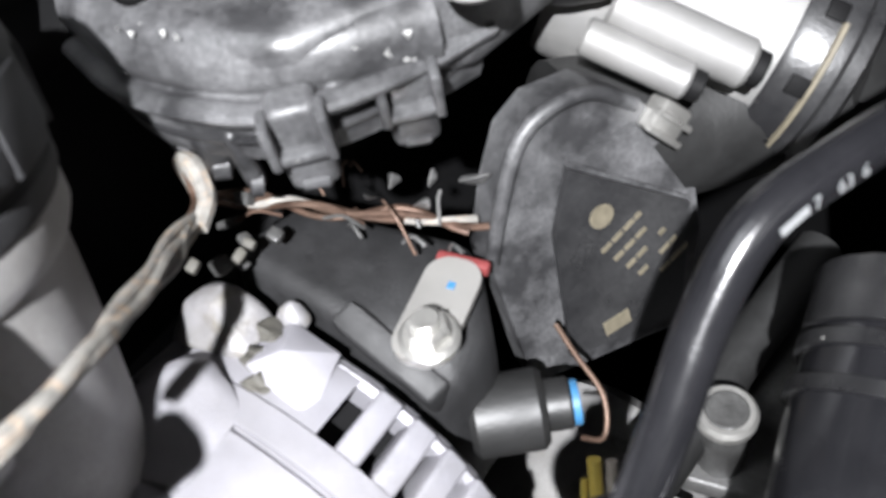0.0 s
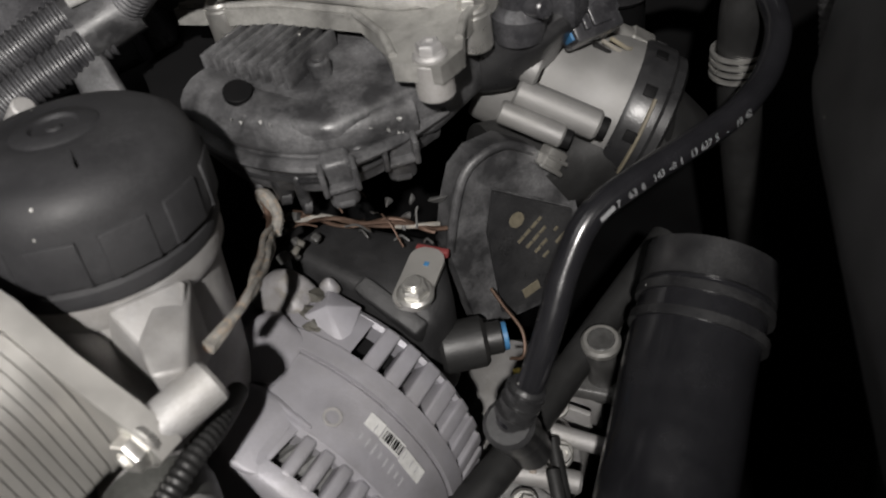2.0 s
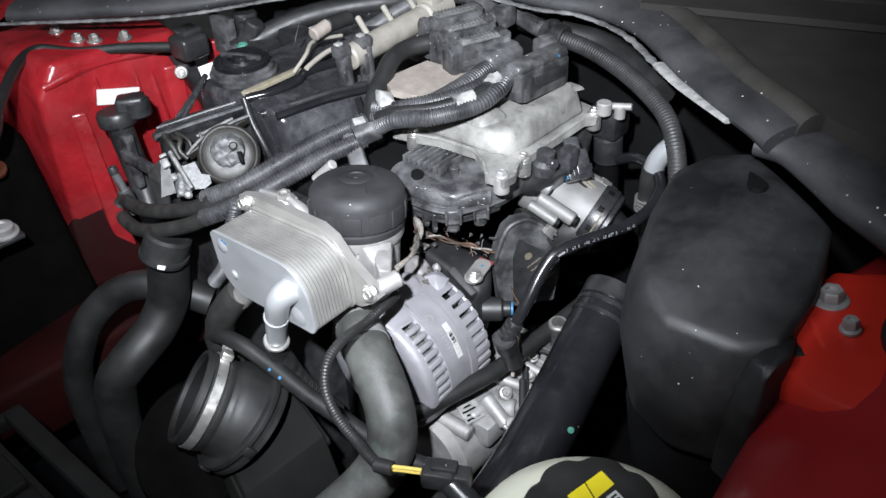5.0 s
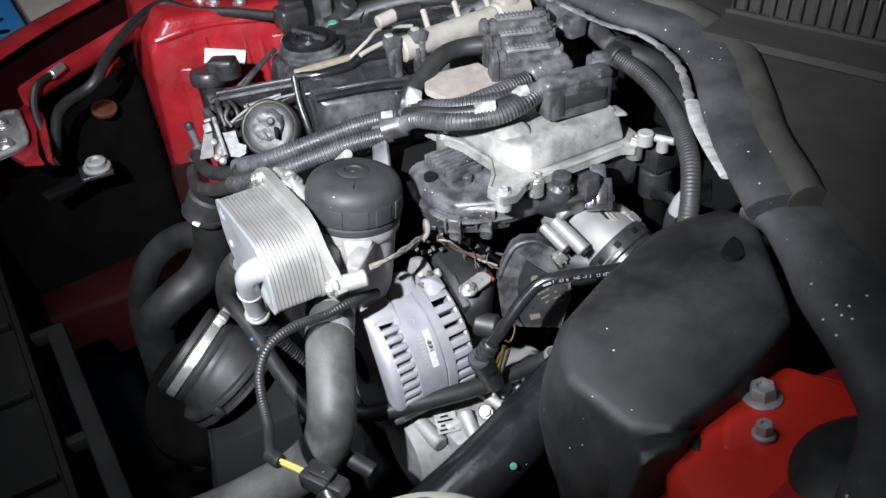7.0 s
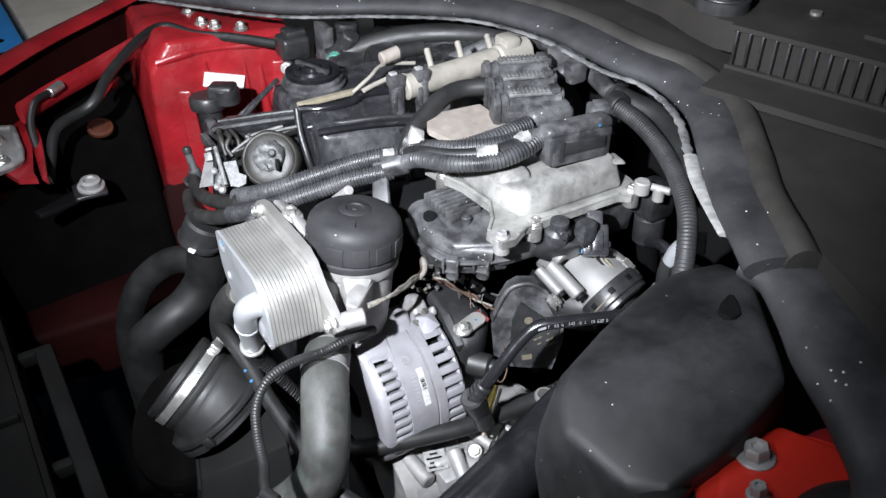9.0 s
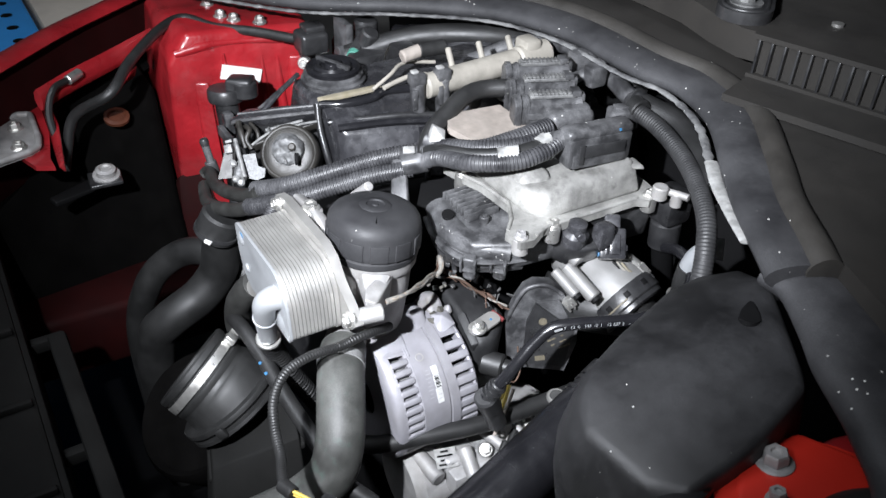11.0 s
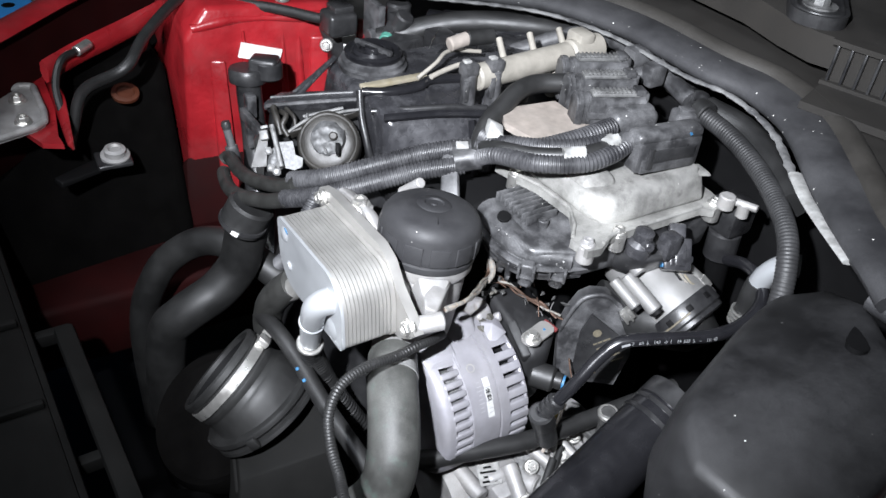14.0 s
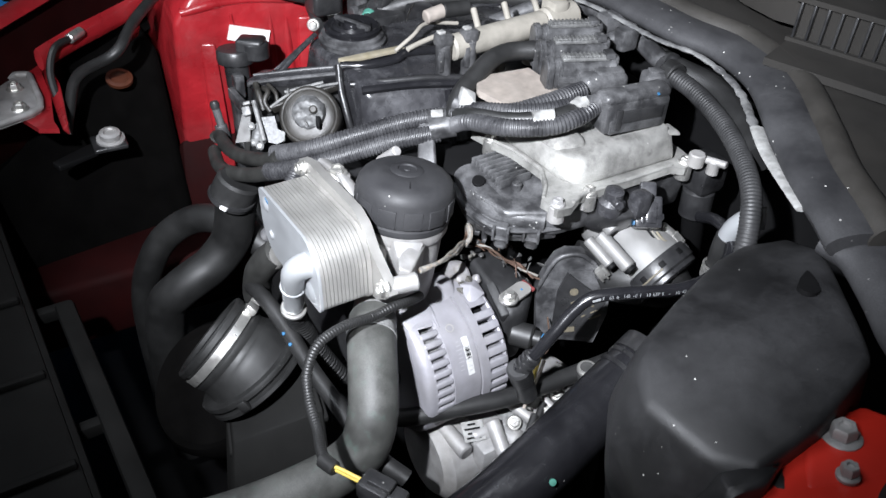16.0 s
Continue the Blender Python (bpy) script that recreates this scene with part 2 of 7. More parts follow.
M_PITTED = material("pitted_silver_casting", (0.12, 0.122, 0.124), 0.48, 0.2, vary=0.7, dust=0.35, dust_colour=(0.15, 0.15, 0.147), bump=0.8, bump_scale=500, scale=170, stain=(0.045, 0.045, 0.045), stain_amount=0.45)
M_OILY = material("oily_brown_casting", (0.013, 0.012, 0.0105), 0.45, vary=0.5, dust=0.45, dust_colour=(0.046, 0.042, 0.036), bump=0.4, scale=70)
M_PALE = material("scuffed_pale_casting", (0.17, 0.17, 0.168), 0.45, 0.2, vary=0.4, dust=0.4, dust_colour=(0.26, 0.26, 0.255), bump=0.5, scale=130, stain=(0.05, 0.05, 0.05), stain_amount=0.75)
M_RADHOSE = material("olive_hose_rubber", (0.036, 0.0365, 0.034), 0.50, vary=0.40, dust=0.5, dust_colour=(0.125, 0.126, 0.118), dust_edge=(0.42, 0.66), specks=0.3, bump=0.35, scale=45, stain=(0.045, 0.066, 0.056), stain_amount=0.2)


# ---- mesh helpers ----
BASES = {}


def thing(name, base, label, category, group="", kind=""):
    """An Empty at the base of a thing; its parts are given in world coordinates."""
    ob = new(name)
    ob.empty_display_size = 0.02
    ob.location = base
    BASES[ob.name] = Vector(base)
    return tagged(ob, label, category, group, kind)


def mesh_of(name, bm, mat, base, angle=38):
    bmesh.ops.recalc_face_normals(bm, faces=bm.faces)
    if base.length:
        bmesh.ops.translate(bm, verts=bm.verts, vec=-base)
    me = bpy.data.meshes.new(name)
    bm.to_mesh(me)
    bm.free()
    me.materials.append(mat)
    me.polygons.foreach_set("use_smooth", [True] * len(me.polygons))
    me.set_sharp_from_angle(angle=radians(angle))
    return me


def part(name, bm, mat, parent, label="", angle=38):
    """One mesh object under a thing or a part."""
    base = BASES[parent.name]
    ob = new(name, mesh_of(name, bm, mat, base, angle))
    ob.parent = parent
    BASES[ob.name] = base
    return tagged(ob, label)


def solo(name, bm, mat, base, label, category, group="", kind="", angle=38):
    """A thing that is one mesh."""
    base = Vector(base)
    ob = new(name, mesh_of(name, bm, mat, base, angle))
    ob.location = base
    BASES[ob.name] = base
    return tagged(ob, label, category, group, kind)


def axes(origin, z, x=None):
    """A pose whose z axis points along z, and whose x axis lies near x."""
    z = Vector(z).normalized()
    x = Vector(x) if x is not None else (Vector((1, 0, 0)) if abs(z.x) < 0.8 else Vector((0, 1, 0)))
    y = z.cross(x).normalized()
    x = y.cross(z)
    m = Matrix((x, y, z)).transposed().to_4x4()
    m.translation = Vector(origin)
    return m


def merge(*bms):
    out = bmesh.new()
    for b in bms:
        tmp = bpy.data.meshes.new("tmp")
        b.to_mesh(tmp)
        b.free()
        out.from_mesh(tmp)
        bpy.data.meshes.remove(tmp)
    return out


def bevelled(bm, width, segments=2, angle=25):
    if width > 0:
        edges = [e for e in bm.edges if len(e.link_faces) == 2 and e.calc_face_angle(0) > radians(angle)]
        bmesh.ops.bevel(bm, geom=edges, offset=width, segments=segments, profile=0.5, affect="EDGES", clamp_overlap=True)
    return bm


def box(centre, size, bevel=0.002, m=None, segments=2, taper=1.0):
    """A bevelled block; with m, centre is in m's own axes. taper narrows its top."""
    bm = bmesh.new()
    bmesh.ops.create_cube(bm, size=1)
    for v in bm.verts:
        k = taper if v.co.z > 0 else 1.0
        v.co = Vector((v.co.x * size[0] * k, v.co.y * size[1] * k, v.co.z * size[2]))
    bevelled(bm, bevel, segments)
    bmesh.ops.translate(bm, verts=bm.verts, vec=Vector(centre))
    if m is not None:
        bm.transform(m)
    return bm


def slab(a, b, bevel=0.002, segments=2):
    """A bevelled block between two corners."""
    a, b = Vector(a), Vector(b)
    d = b - a
    return box((a + b) / 2, (abs(d.x), abs(d.y), abs(d.z)), bevel, None, segments)


def lathe(profile, m, segments=28, start=0.0, sweep_angle=360.0):
    """Turns (radius, height) pairs round m's z axis."""
    bm = bmesh.new()
    whole = sweep_angle >= 359.9
    n = segments if whole else segments + 1
    rings = []
    for r, h in profile:
        if r < 1e-6:
            rings.append([bm.verts.new((0, 0, h))] * n)
        else:
            rings.append([bm.verts.new((r * math.cos(radians(start + sweep_angle * k / segments)), r * math.sin(radians(start + sweep_angle * k / segments)), h)) for k in range(n)])
    for a, b in zip(rings, rings[1:]):
        for k in range(n if whole else n - 1):
            j = (k + 1) % n
            quad = []
            for v in (a[k], a[j], b[j], b[k]):
                if v not in quad:
                    quad.append(v)
            if len(quad) > 2:
                bm.faces.new(quad)
    bm.transform(m)
    return bm


def rod(a, b, r, segments=20, bevel=None, r2=None):
    """A capped cylinder from a to b with a small rounded edge."""
    a, b = Vector(a), Vector(b)
    h = (b - a).length
    r2 = r if r2 is None else r2
    e = min(r, r2, h / 2) * 0.18 if bevel is None else bevel
    return lathe([(0, 0), (r - e, 0), (r, e), (r2, h - e), (r2 - e, h), (0, h)], axes(a, b - a), segments)


def smooth(points, steps=8):
    """A Catmull-Rom curve through the points."""
    p = [Vector(q) for q in points]
    p = [2 * p[0] - p[1]] + p + [2 * p[-1] - p[-2]]
    out = []
    for i in range(1, len(p) - 2):
        a, b, c, d = p[i - 1:i + 3]
        for k in range(steps):
            t = k / steps
            out.append(0.5 * (2 * b + (c - a) * t + (2 * a - 5 * b + 4 * c - d) * t * t + (3 * b - a - 3 * c + d) * t ** 3))
    out.append(p[-2])
    return out


def resample(pts, step):
    lengths = [0.0]
    for a, b in zip(pts, pts[1:]):
        lengths.append(lengths[-1] + (b - a).length)
    n = max(2, int(lengths[-1] / step) + 1)
    out, j = [], 0
    for k in range(n):
        s = lengths[-1] * k / (n - 1)
        while j < len(lengths) - 2 and lengths[j + 1] < s:
            j += 1
        f = (s - lengths[j]) / max(1e-9, lengths[j + 1] - lengths[j])
        out.append(pts[j].lerp(pts[j + 1], f))
    return out


def sweep(pts, radius, segments=14, flat=1.0, caps=True, across=None):
    """A tube along pts; radius is a number or a function of (ring, fraction); flat squeezes it across its second axis."""
    pts = [Vector(p) for p in pts]
    bm = bmesh.new()
    n = len(pts)
    tangent = (pts[1] - pts[0]).normalized()
    ref = Vector(across) if across is not None else (Vector((0, 0, 1)) if abs(tangent.z) < 0.9 else Vector((1, 0, 0)))
    side = tangent.cross(ref).normalized()
    rings = []
    for i, p in enumerate(pts):
        t2 = (pts[min(i + 1, n - 1)] - pts[max(i - 1, 0)]).normalized()
        if across is not None:
            side = t2.cross(ref).normalized()
        else:
            side = (side - t2 * side.dot(t2)).normalized()
        up = t2.cross(side)
        r = radius(i, i / (n - 1)) if callable(radius) else radius
        rings.append([bm.verts.new(p + side * (r * math.cos(2 * math.pi * k / segments)) + up * (r * flat * math.sin(2 * math.pi * k / segments))) for k in range(segments)])
    for a, b in zip(rings, rings[1:]):
        for k in range(segments):
            j = (k + 1) % segments
            bm.faces.new((a[k], a[j], b[j], b[k]))
    if caps:
        bm.faces.new(rings[0][::-1])
        bm.faces.new(rings[-1])
    return bm


def hose(points, radius, segments=18, step=0.006, flat=1.0):
    return sweep(resample(smooth(points), step), radius, segments, flat)


def conduit(points, radius, pitch=0.0034, depth=0.0010, segments=14):
    """A corrugated tube: four rings to each rib."""
    pts = resample(smooth(points), pitch / 4)
    return sweep(pts, lambda i, f: radius - (depth if i % 4 in (2, 3) else 0), segments)


def prism(outline, height, m, bevel=0.002, segments=2):
    """A flat outline in m's xy plane, pushed along m's z axis."""
    bm = bmesh.new()
    low = [bm.verts.new((x, y, 0)) for x, y in outline]
    high = [bm.verts.new((x, y, height)) for x, y in outline]
    n = len(outline)
    bm.faces.new(low[::-1])
    bm.faces.new(high)
    for i in range(n):
        j = (i + 1) % n
        bm.faces.new((low[i], low[j], high[j], high[i]))
    bevelled(bm, bevel, segments)
    bm.transform(m)
    return bm


def round_rect(w, h, r, n=6):
    """Corners of a rounded rectangle about the origin."""
    out = []
    for cx, cy, a0 in ((w / 2 - r, h / 2 - r, 0), (-w / 2 + r, h / 2 - r, 90), (-w / 2 + r, -h / 2 + r, 180), (w / 2 - r, -h / 2 + r, 270)):
        for k in range(n + 1):
            a = radians(a0 + 90 * k / n)
            out.append((cx + r * math.cos(a), cy + r * math.sin(a)))
    return out


def hull(points, bevel=0.01, segments=3):
    bm = bmesh.new()
    for p in points:
        bm.verts.new(p)
    res = bmesh.ops.convex_hull(bm, input=bm.verts)
    bmesh.ops.delete(bm, geom=[g for g in res["geom_interior"] if isinstance(g, bmesh.types.BMVert)], context="VERTS")
    bmesh.ops.dissolve_limit(bm, angle_limit=radians(4), verts=bm.verts, edges=bm.edges)
    return bevelled(bm, bevel, segments, 12)


def roughen(bm, amount, size):
    """Uneven, cast or worn surface: pushes every vertex about by a smooth noise of the given size."""
    for v in bm.verts:
        v.co += noise.noise_vector(v.co / size) * amount
    return bm


def bolt_mesh(at, out, r=0.006, head=0.007, flange=1.5):
    """A flanged hexagon head that stands on a surface at `at` and points along `out`."""
    m = axes(at, out)
    disc = lathe([(0, -0.001), (r * flange, -0.001), (r * flange, 0.0010), (r * flange * 0.85, 0.0022), (0, 0.0022)], m, 20)
    hexa = lathe([(0, 0.001), (r, 0.001), (r, head * 0.85), (r * 0.86, head), (r * 0.5, head), (r * 0.42, head * 0.82), (0, head * 0.82)], m @ Matrix.Rotation(0.3, 4, "Z"), 6)
    return merge(disc, hexa)


def band(points, width, mat_thickness, out=(0, 0, 1)):
    """A flat strap along points."""
    return sweep(resample(smooth(points), 0.004), width / 2, 8, mat_thickness / width, True, out)


def plate_label(origin, out, along, w, h, thick=0.0006):
    """A thin rectangular sticker that lies on a surface."""
    return prism([(-w / 2, -h / 2), (w / 2, -h / 2), (w / 2, h / 2), (-w / 2, h / 2)], thick, axes(origin, out, along), 0)


# ---- garage ----
solo("floor", slab((-4, -4, -0.12), (4, 4, 0), 0), M_FLOOR, (0, 0, -0.12), "grey stained concrete garage floor under the car", "floor", kind="structure")
for wall_name, a, b in (("wall_north", (-4, 4, 0), (4, 4.15, 2.8)), ("wall_south", (-4, -4.15, 0), (4, -4, 2.8)),
                        ("wall_east", (4, -4.15, 0), (4.15, 4.15, 2.8)), ("wall_west", (-4.15, -4.15, 0), (-4, 4.15, 2.8))):
    solo(wall_name, slab(a, b, 0), M_WALL, ((a[0] + b[0]) / 2, (a[1] + b[1]) / 2, 0), "plain grey painted garage wall", "wall", kind="structure")
solo("ceiling", slab((-4.15, -4.15, 2.8), (4.15, 4.15, 2.95), 0), M_WALL, (0, 0, 2.8), "plain grey garage ceiling", "ceiling", kind="structure")

# blue crate with a pale carton behind the far fender, on the floor
crate = thing("plastic_crate", (-1.50, -0.34, 0), "blue perforated plastic crate on the garage floor", "crate")
part("crate_wall", merge(slab((-1.80, -0.60, 0), (-1.20, -0.57, 0.60), 0.006), slab((-1.80, -0.12, 0), (-1.20, -0.09, 0.60), 0.006),
                         slab((-1.80, -0.57, 0), (-1.77, -0.12, 0.60), 0.006), slab((-1.23, -0.57, 0), (-1.20, -0.12, 0.60), 0.006),
                         slab((-1.77, -0.57, 0), (-1.23, -0.12, 0.03), 0)), M_BLUEPLASTIC, crate)
part("crate_lid", slab((-1.81, -0.61, 0.60), (-1.19, -0.085, 0.625), 0.01), M_BLUEPLASTIC, crate)
for i in range(8):
    for j in range(7):
        part("hole", rod((-1.76 + 0.072 * i, -0.56 + 0.072 * j, 0.6252), (-1.76 + 0.072 * i, -0.56 + 0.072 * j, 0.6258), 0.011, 12, 0), M_DARK, crate)
carton = thing("carton", (-1.62, 0.12, 0), "pale cardboard carton on the garage floor", "carton")
part("carton_body", slab((-1.95, -0.068, 0), (-1.33, 0.34, 0.60), 0.004), M_CARDBOARD, carton)
part("tape", slab((-1.95, 0.11, 0.6), (-1.33, 0.15, 0.602), 0), M_BEIGE, carton)

# ---- car body round the bay ----
body = thing("car_body", (-0.25, 0.1, 0.15), "red painted inner wings and rails of an opened car", "car body")
# far suspension tower: a pressed wall with a rounded front edge and a flat top
far_tower = part("far_tower", hull([(-0.690, 0.000, 0.770), (-0.700, -0.005, 0.560), (-0.672, 0.190, 0.770), (-0.672, 0.230, 0.560), (-0.690, 0.030, 0.810), (-0.680, 0.20, 0.800),
          (-0.86, 0.02, 0.81), (-0.86, 0.24, 0.80), (-0.88, -0.005, 0.56), (-0.88, 0.24, 0.56)], 0.012, 3), M_RED, body)
# the red tower goes on here; its shade is in the colour
part("tower_foot", hull([(-0.70, -0.01, 0.60), (-0.665, 0.24, 0.60), (-0.64, 0.24, 0.42), (-0.66, -0.03, 0.42), (-0.88, -0.03, 0.42), (-0.88, 0.24, 0.42)], 0.01, 2), M_RED_SHADE, body, "red foot of the tower, darkened by painted shade")
part("pressing", hull([(-0.672, 0.165, 0.76), (-0.664, 0.19, 0.76), (-0.664, 0.19, 0.62), (-0.672, 0.165, 0.60), (-0.70, 0.17, 0.76), (-0.70, 0.17, 0.60)], 0.004), M_RED, far_tower)
part("pressing", hull([(-0.688, 0.03, 0.74), (-0.680, 0.05, 0.74), (-0.672, 0.06, 0.50), (-0.682, 0.035, 0.50), (-0.72, 0.04, 0.74), (-0.72, 0.04, 0.50)], 0.004), M_RED, far_tower)
for x, y in ((-0.741, 0.095), (-0.720, 0.107), (-0.696, 0.136), (-0.795, 0.094)):
    part("tower_nut", bolt_mesh((x, y, 0.806), (0, 0, 1), 0.0065, 0.009), M_STEEL, far_tower)
part("tower_sticker", plate_label((-0.6765, 0.095, 0.7455), (1, -0.10, 0.05), (0.13, 0.95, -0.27), 0.056, 0.020, 0.003), M_WHITE, body, "white rectangular sticker on the red tower")
# far fender: outer skin edge, gutter and inner rail, running forward and in
def strip(points, width, thick, mat, nm, label=""):
    return part(nm, sweep(resample(smooth(points), 0.02), width / 2, 8, thick / width, True, (0, 0, 1)), mat, body, label)
strip([(-0.44, -0.50, 0.79), (-0.713, -0.203, 0.80), (-0.80, -0.112, 0.80), (-0.878, -0.012, 0.80), (-1.03, 0.20, 0.805), (-1.20, 0.45, 0.81)], 0.038, 0.014, M_RED, "fender_edge")
# inner side of the skin, darkened in the colour as if shaded
strip([(-0.45, -0.51, 0.70), (-0.722, -0.213, 0.71), (-0.809, -0.122, 0.71), (-0.887, -0.022, 0.71), (-1.04, 0.19, 0.715), (-1.21, 0.44, 0.72)], 0.030, 0.17, M_RED_SHADE, "fender_skin")
# black strip stands for the shadow down in the gutter
strip([(-0.785, -0.135, 0.700), (-0.815, -0.09, 0.705), (-0.89, 0.01, 0.710), (-1.00, 0.16, 0.715)], 0.080, 0.010, M_FELT_AND_SHADE, "gutter", "gutter along the fender, painted black for its shade")
strip([(-0.688, -0.166, 0.757), (-0.722, -0.120, 0.760), (-0.765, -0.055, 0.762), (-0.85, 0.06, 0.764), (-0.92, 0.16, 0.766)], 0.012, 0.030, M_RED, "upper_rail")
# rail in the same red, its shadow painted in
part("far_rail", hull([(-0.70, -0.45, 0.50), (-0.58, -0.45, 0.50), (-0.55, 0.45, 0.50), (-0.68, 0.45, 0.50), (-0.70, -0.45, 0.40), (-0.58, -0.45, 0.40), (-0.55, 0.45, 0.40), (-0.68, 0.45, 0.40)], 0.01), M_RED_SHADE, body, "red longitudinal rail, darkened by painted shade")
part("wheel_arch_liner", hull([(-0.90, -0.30, 0.66), (-0.74, -0.30, 0.60), (-0.745, -0.008, 0.725), (-0.90, -0.008, 0.735), (-0.86, -0.34, 0.40), (-0.60, -0.34, 0.44), (-0.66, -0.014, 0.50), (-0.66, -0.014, 0.42), (-0.86, -0.01, 0.4)], 0.02), M_FELT_AND_SHADE, body, "black wheel arch liner")
cross = part("crossmember", merge(
    prism([(-0.760, -0.186), (-0.800, -0.172), (-0.785, -0.146), (-0.735, -0.162), (-0.662, -0.166), (-0.596, -0.177), (-0.575, -0.176), (-0.585, -0.196), (-0.640, -0.215), (-0.694, -0.207)], 0.006, axes((0, 0, 0.716), (0, 0, 1)), 0.002),
    hull([(-0.755, -0.160, 0.722), (-0.735, -0.160, 0.722), (-0.665, -0.160, 0.722), (-0.585, -0.172, 0.715), (-0.755, -0.152, 0.738), (-0.665, -0.152, 0.732), (-0.585, -0.164, 0.722), (-0.755, -0.150, 0.712), (-0.585, -0.164, 0.702)], 0.002),
    hull([(-0.80, -0.182, 0.722), (-0.775, -0.186, 0.722), (-0.80, -0.176, 0.775), (-0.772, -0.180, 0.775), (-0.805, -0.170, 0.77), (-0.77, -0.170, 0.77), (-0.80, -0.166, 0.722), (-0.77, -0.166, 0.722)], 0.004)), M_RED, body)
part("hole", rod((-0.712, -0.184, 0.7215), (-0.712, -0.184, 0.7226), 0.010, 20, 0), M_DARK, cross)
part("tab", hull([(-0.705, -0.055, 0.757), (-0.725, -0.032, 0.764), (-0.715, -0.060, 0.745), (-0.735, -0.035, 0.745), (-0.692, -0.066, 0.750), (-0.73, -0.05, 0.75)], 0.002), M_RED, body)
for y0, y1, w in ((0.075, 0.088, 0.0045), (0.128, 0.136, 0.0036), (0.150, 0.160, 0.0050)):
    part("pressing", sweep(resample(smooth([(-0.683 + 0.05 * (y0 - 0.07), y0, 0.776), (-0.682 + 0.05 * (y0 - 0.07), y0 + 0.3 * (y1 - y0), 0.70), (-0.676 + 0.05 * (y0 - 0.07), y1, 0.61)]), 0.01), lambda i, f: 0.0010 + w * math.sin(math.pi * min(1, 0.06 + f * 0.94)), 10), M_RED, far_tower)
part("tower_ridge", sweep(resample(smooth([(-0.695, 0.012, 0.782), (-0.690, 0.06, 0.790), (-0.682, 0.12, 0.788), (-0.678, 0.19, 0.784)]), 0.006), lambda i, f: 0.006 + 0.002 * math.sin(9 * f), 12), M_RED, far_tower)
# near inner wing and tower top
part("near_wing", hull([(0.205, -0.06, 0.745), (0.215, 0.06, 0.795), (0.200, 0.20, 0.800), (0.235, 0.32, 0.80), (0.34, 0.32, 0.86), (0.33, 0.05, 0.86), (0.33, -0.40, 0.80), (0.235, -0.40, 0.72),
                        (0.215, -0.4, 0.42), (0.195, 0.3, 0.42), (0.36, -0.4, 0.42), (0.36, 0.3, 0.42)], 0.012), M_RED_WING, body)
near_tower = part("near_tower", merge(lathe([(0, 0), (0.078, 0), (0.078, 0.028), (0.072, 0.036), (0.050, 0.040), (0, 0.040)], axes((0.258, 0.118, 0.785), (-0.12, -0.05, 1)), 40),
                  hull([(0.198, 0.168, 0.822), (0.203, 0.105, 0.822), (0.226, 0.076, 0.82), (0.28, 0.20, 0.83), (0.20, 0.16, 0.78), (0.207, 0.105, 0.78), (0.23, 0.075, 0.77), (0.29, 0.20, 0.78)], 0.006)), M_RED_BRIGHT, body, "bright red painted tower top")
part("tower_bolt", bolt_mesh((0.211, 0.131, 0.8225), (-0.12, -0.05, 1), 0.0085, 0.0105, 1.45), M_CAST, near_tower, "zinc-plated flange bolt")
part("tower_bolt", bolt_mesh((0.232, 0.108, 0.8235), (-0.12, -0.05, 1), 0.0055, 0.009, 1.3), M_CAST, near_tower)
part("bonnet_stay", rod((0.240, -0.060, 0.790), (0.40, 0.040, 0.815), 0.0042, 12), M_STEEL, body, "bare steel bonnet stay")
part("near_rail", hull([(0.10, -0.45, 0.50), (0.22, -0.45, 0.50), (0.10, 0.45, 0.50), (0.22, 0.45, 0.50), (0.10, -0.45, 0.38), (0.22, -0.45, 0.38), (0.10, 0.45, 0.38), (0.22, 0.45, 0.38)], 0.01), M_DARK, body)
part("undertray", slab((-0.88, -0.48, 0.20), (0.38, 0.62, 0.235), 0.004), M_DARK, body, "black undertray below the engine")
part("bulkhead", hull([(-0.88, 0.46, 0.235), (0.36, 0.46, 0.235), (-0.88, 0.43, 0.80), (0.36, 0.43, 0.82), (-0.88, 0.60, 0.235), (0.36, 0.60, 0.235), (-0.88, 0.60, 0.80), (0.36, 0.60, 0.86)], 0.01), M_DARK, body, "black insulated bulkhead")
for x in (-0.78, 0.27):
    for y in (-0.40, 0.50):
        part("jack_stand", slab((x - 0.05, y - 0.05, 0.0), (x + 0.05, y + 0.05, 0.21), 0.01), M_DARK, body)

# front bracket with four bolts, on the crossmember
bracket = thing("mounting_bracket", (-0.67, -0.22, 0.69), "grey pressed-steel bracket with bolts on the red crossmember", "bracket")
BRK = [(-0.700, -0.300), (-0.710, -0.225), (-0.722, -0.192), (-0.716, -0.178), (-0.645, -0.180), (-0.622, -0.184), (-0.612, -0.196), (-0.600, -0.235), (-0.585, -0.300)]
part("bracket_plate", prism(BRK, 0.004, axes((0, 0, 0.7225), (0, 0, 1)), 0.001), M_CAST, bracket)
part("rim", sweep(resample([Vector((x * 0.985 - 0.0098, y * 0.985 - 0.0033, 0.7285)) for x, y in BRK], 0.004), 0.0042, 10), M_CAST, bracket)
part("slot", prism([(-0.668, -0.252), (-0.640, -0.232), (-0.634, -0.262), (-0.650, -0.285)], 0.0008, axes((0, 0, 0.7266), (0, 0, 1)), 0), M_DARK, bracket)
for p in ((-0.686, -0.201, 0.7265), (-0.632, -0.205, 0.7265), (-0.655, -0.243, 0.7265), (-0.622, -0.247, 0.7265)):
    part("bolt", bolt_mesh(p, (0.1, 0, 1), 0.0066, 0.009), M_STEEL, bracket)
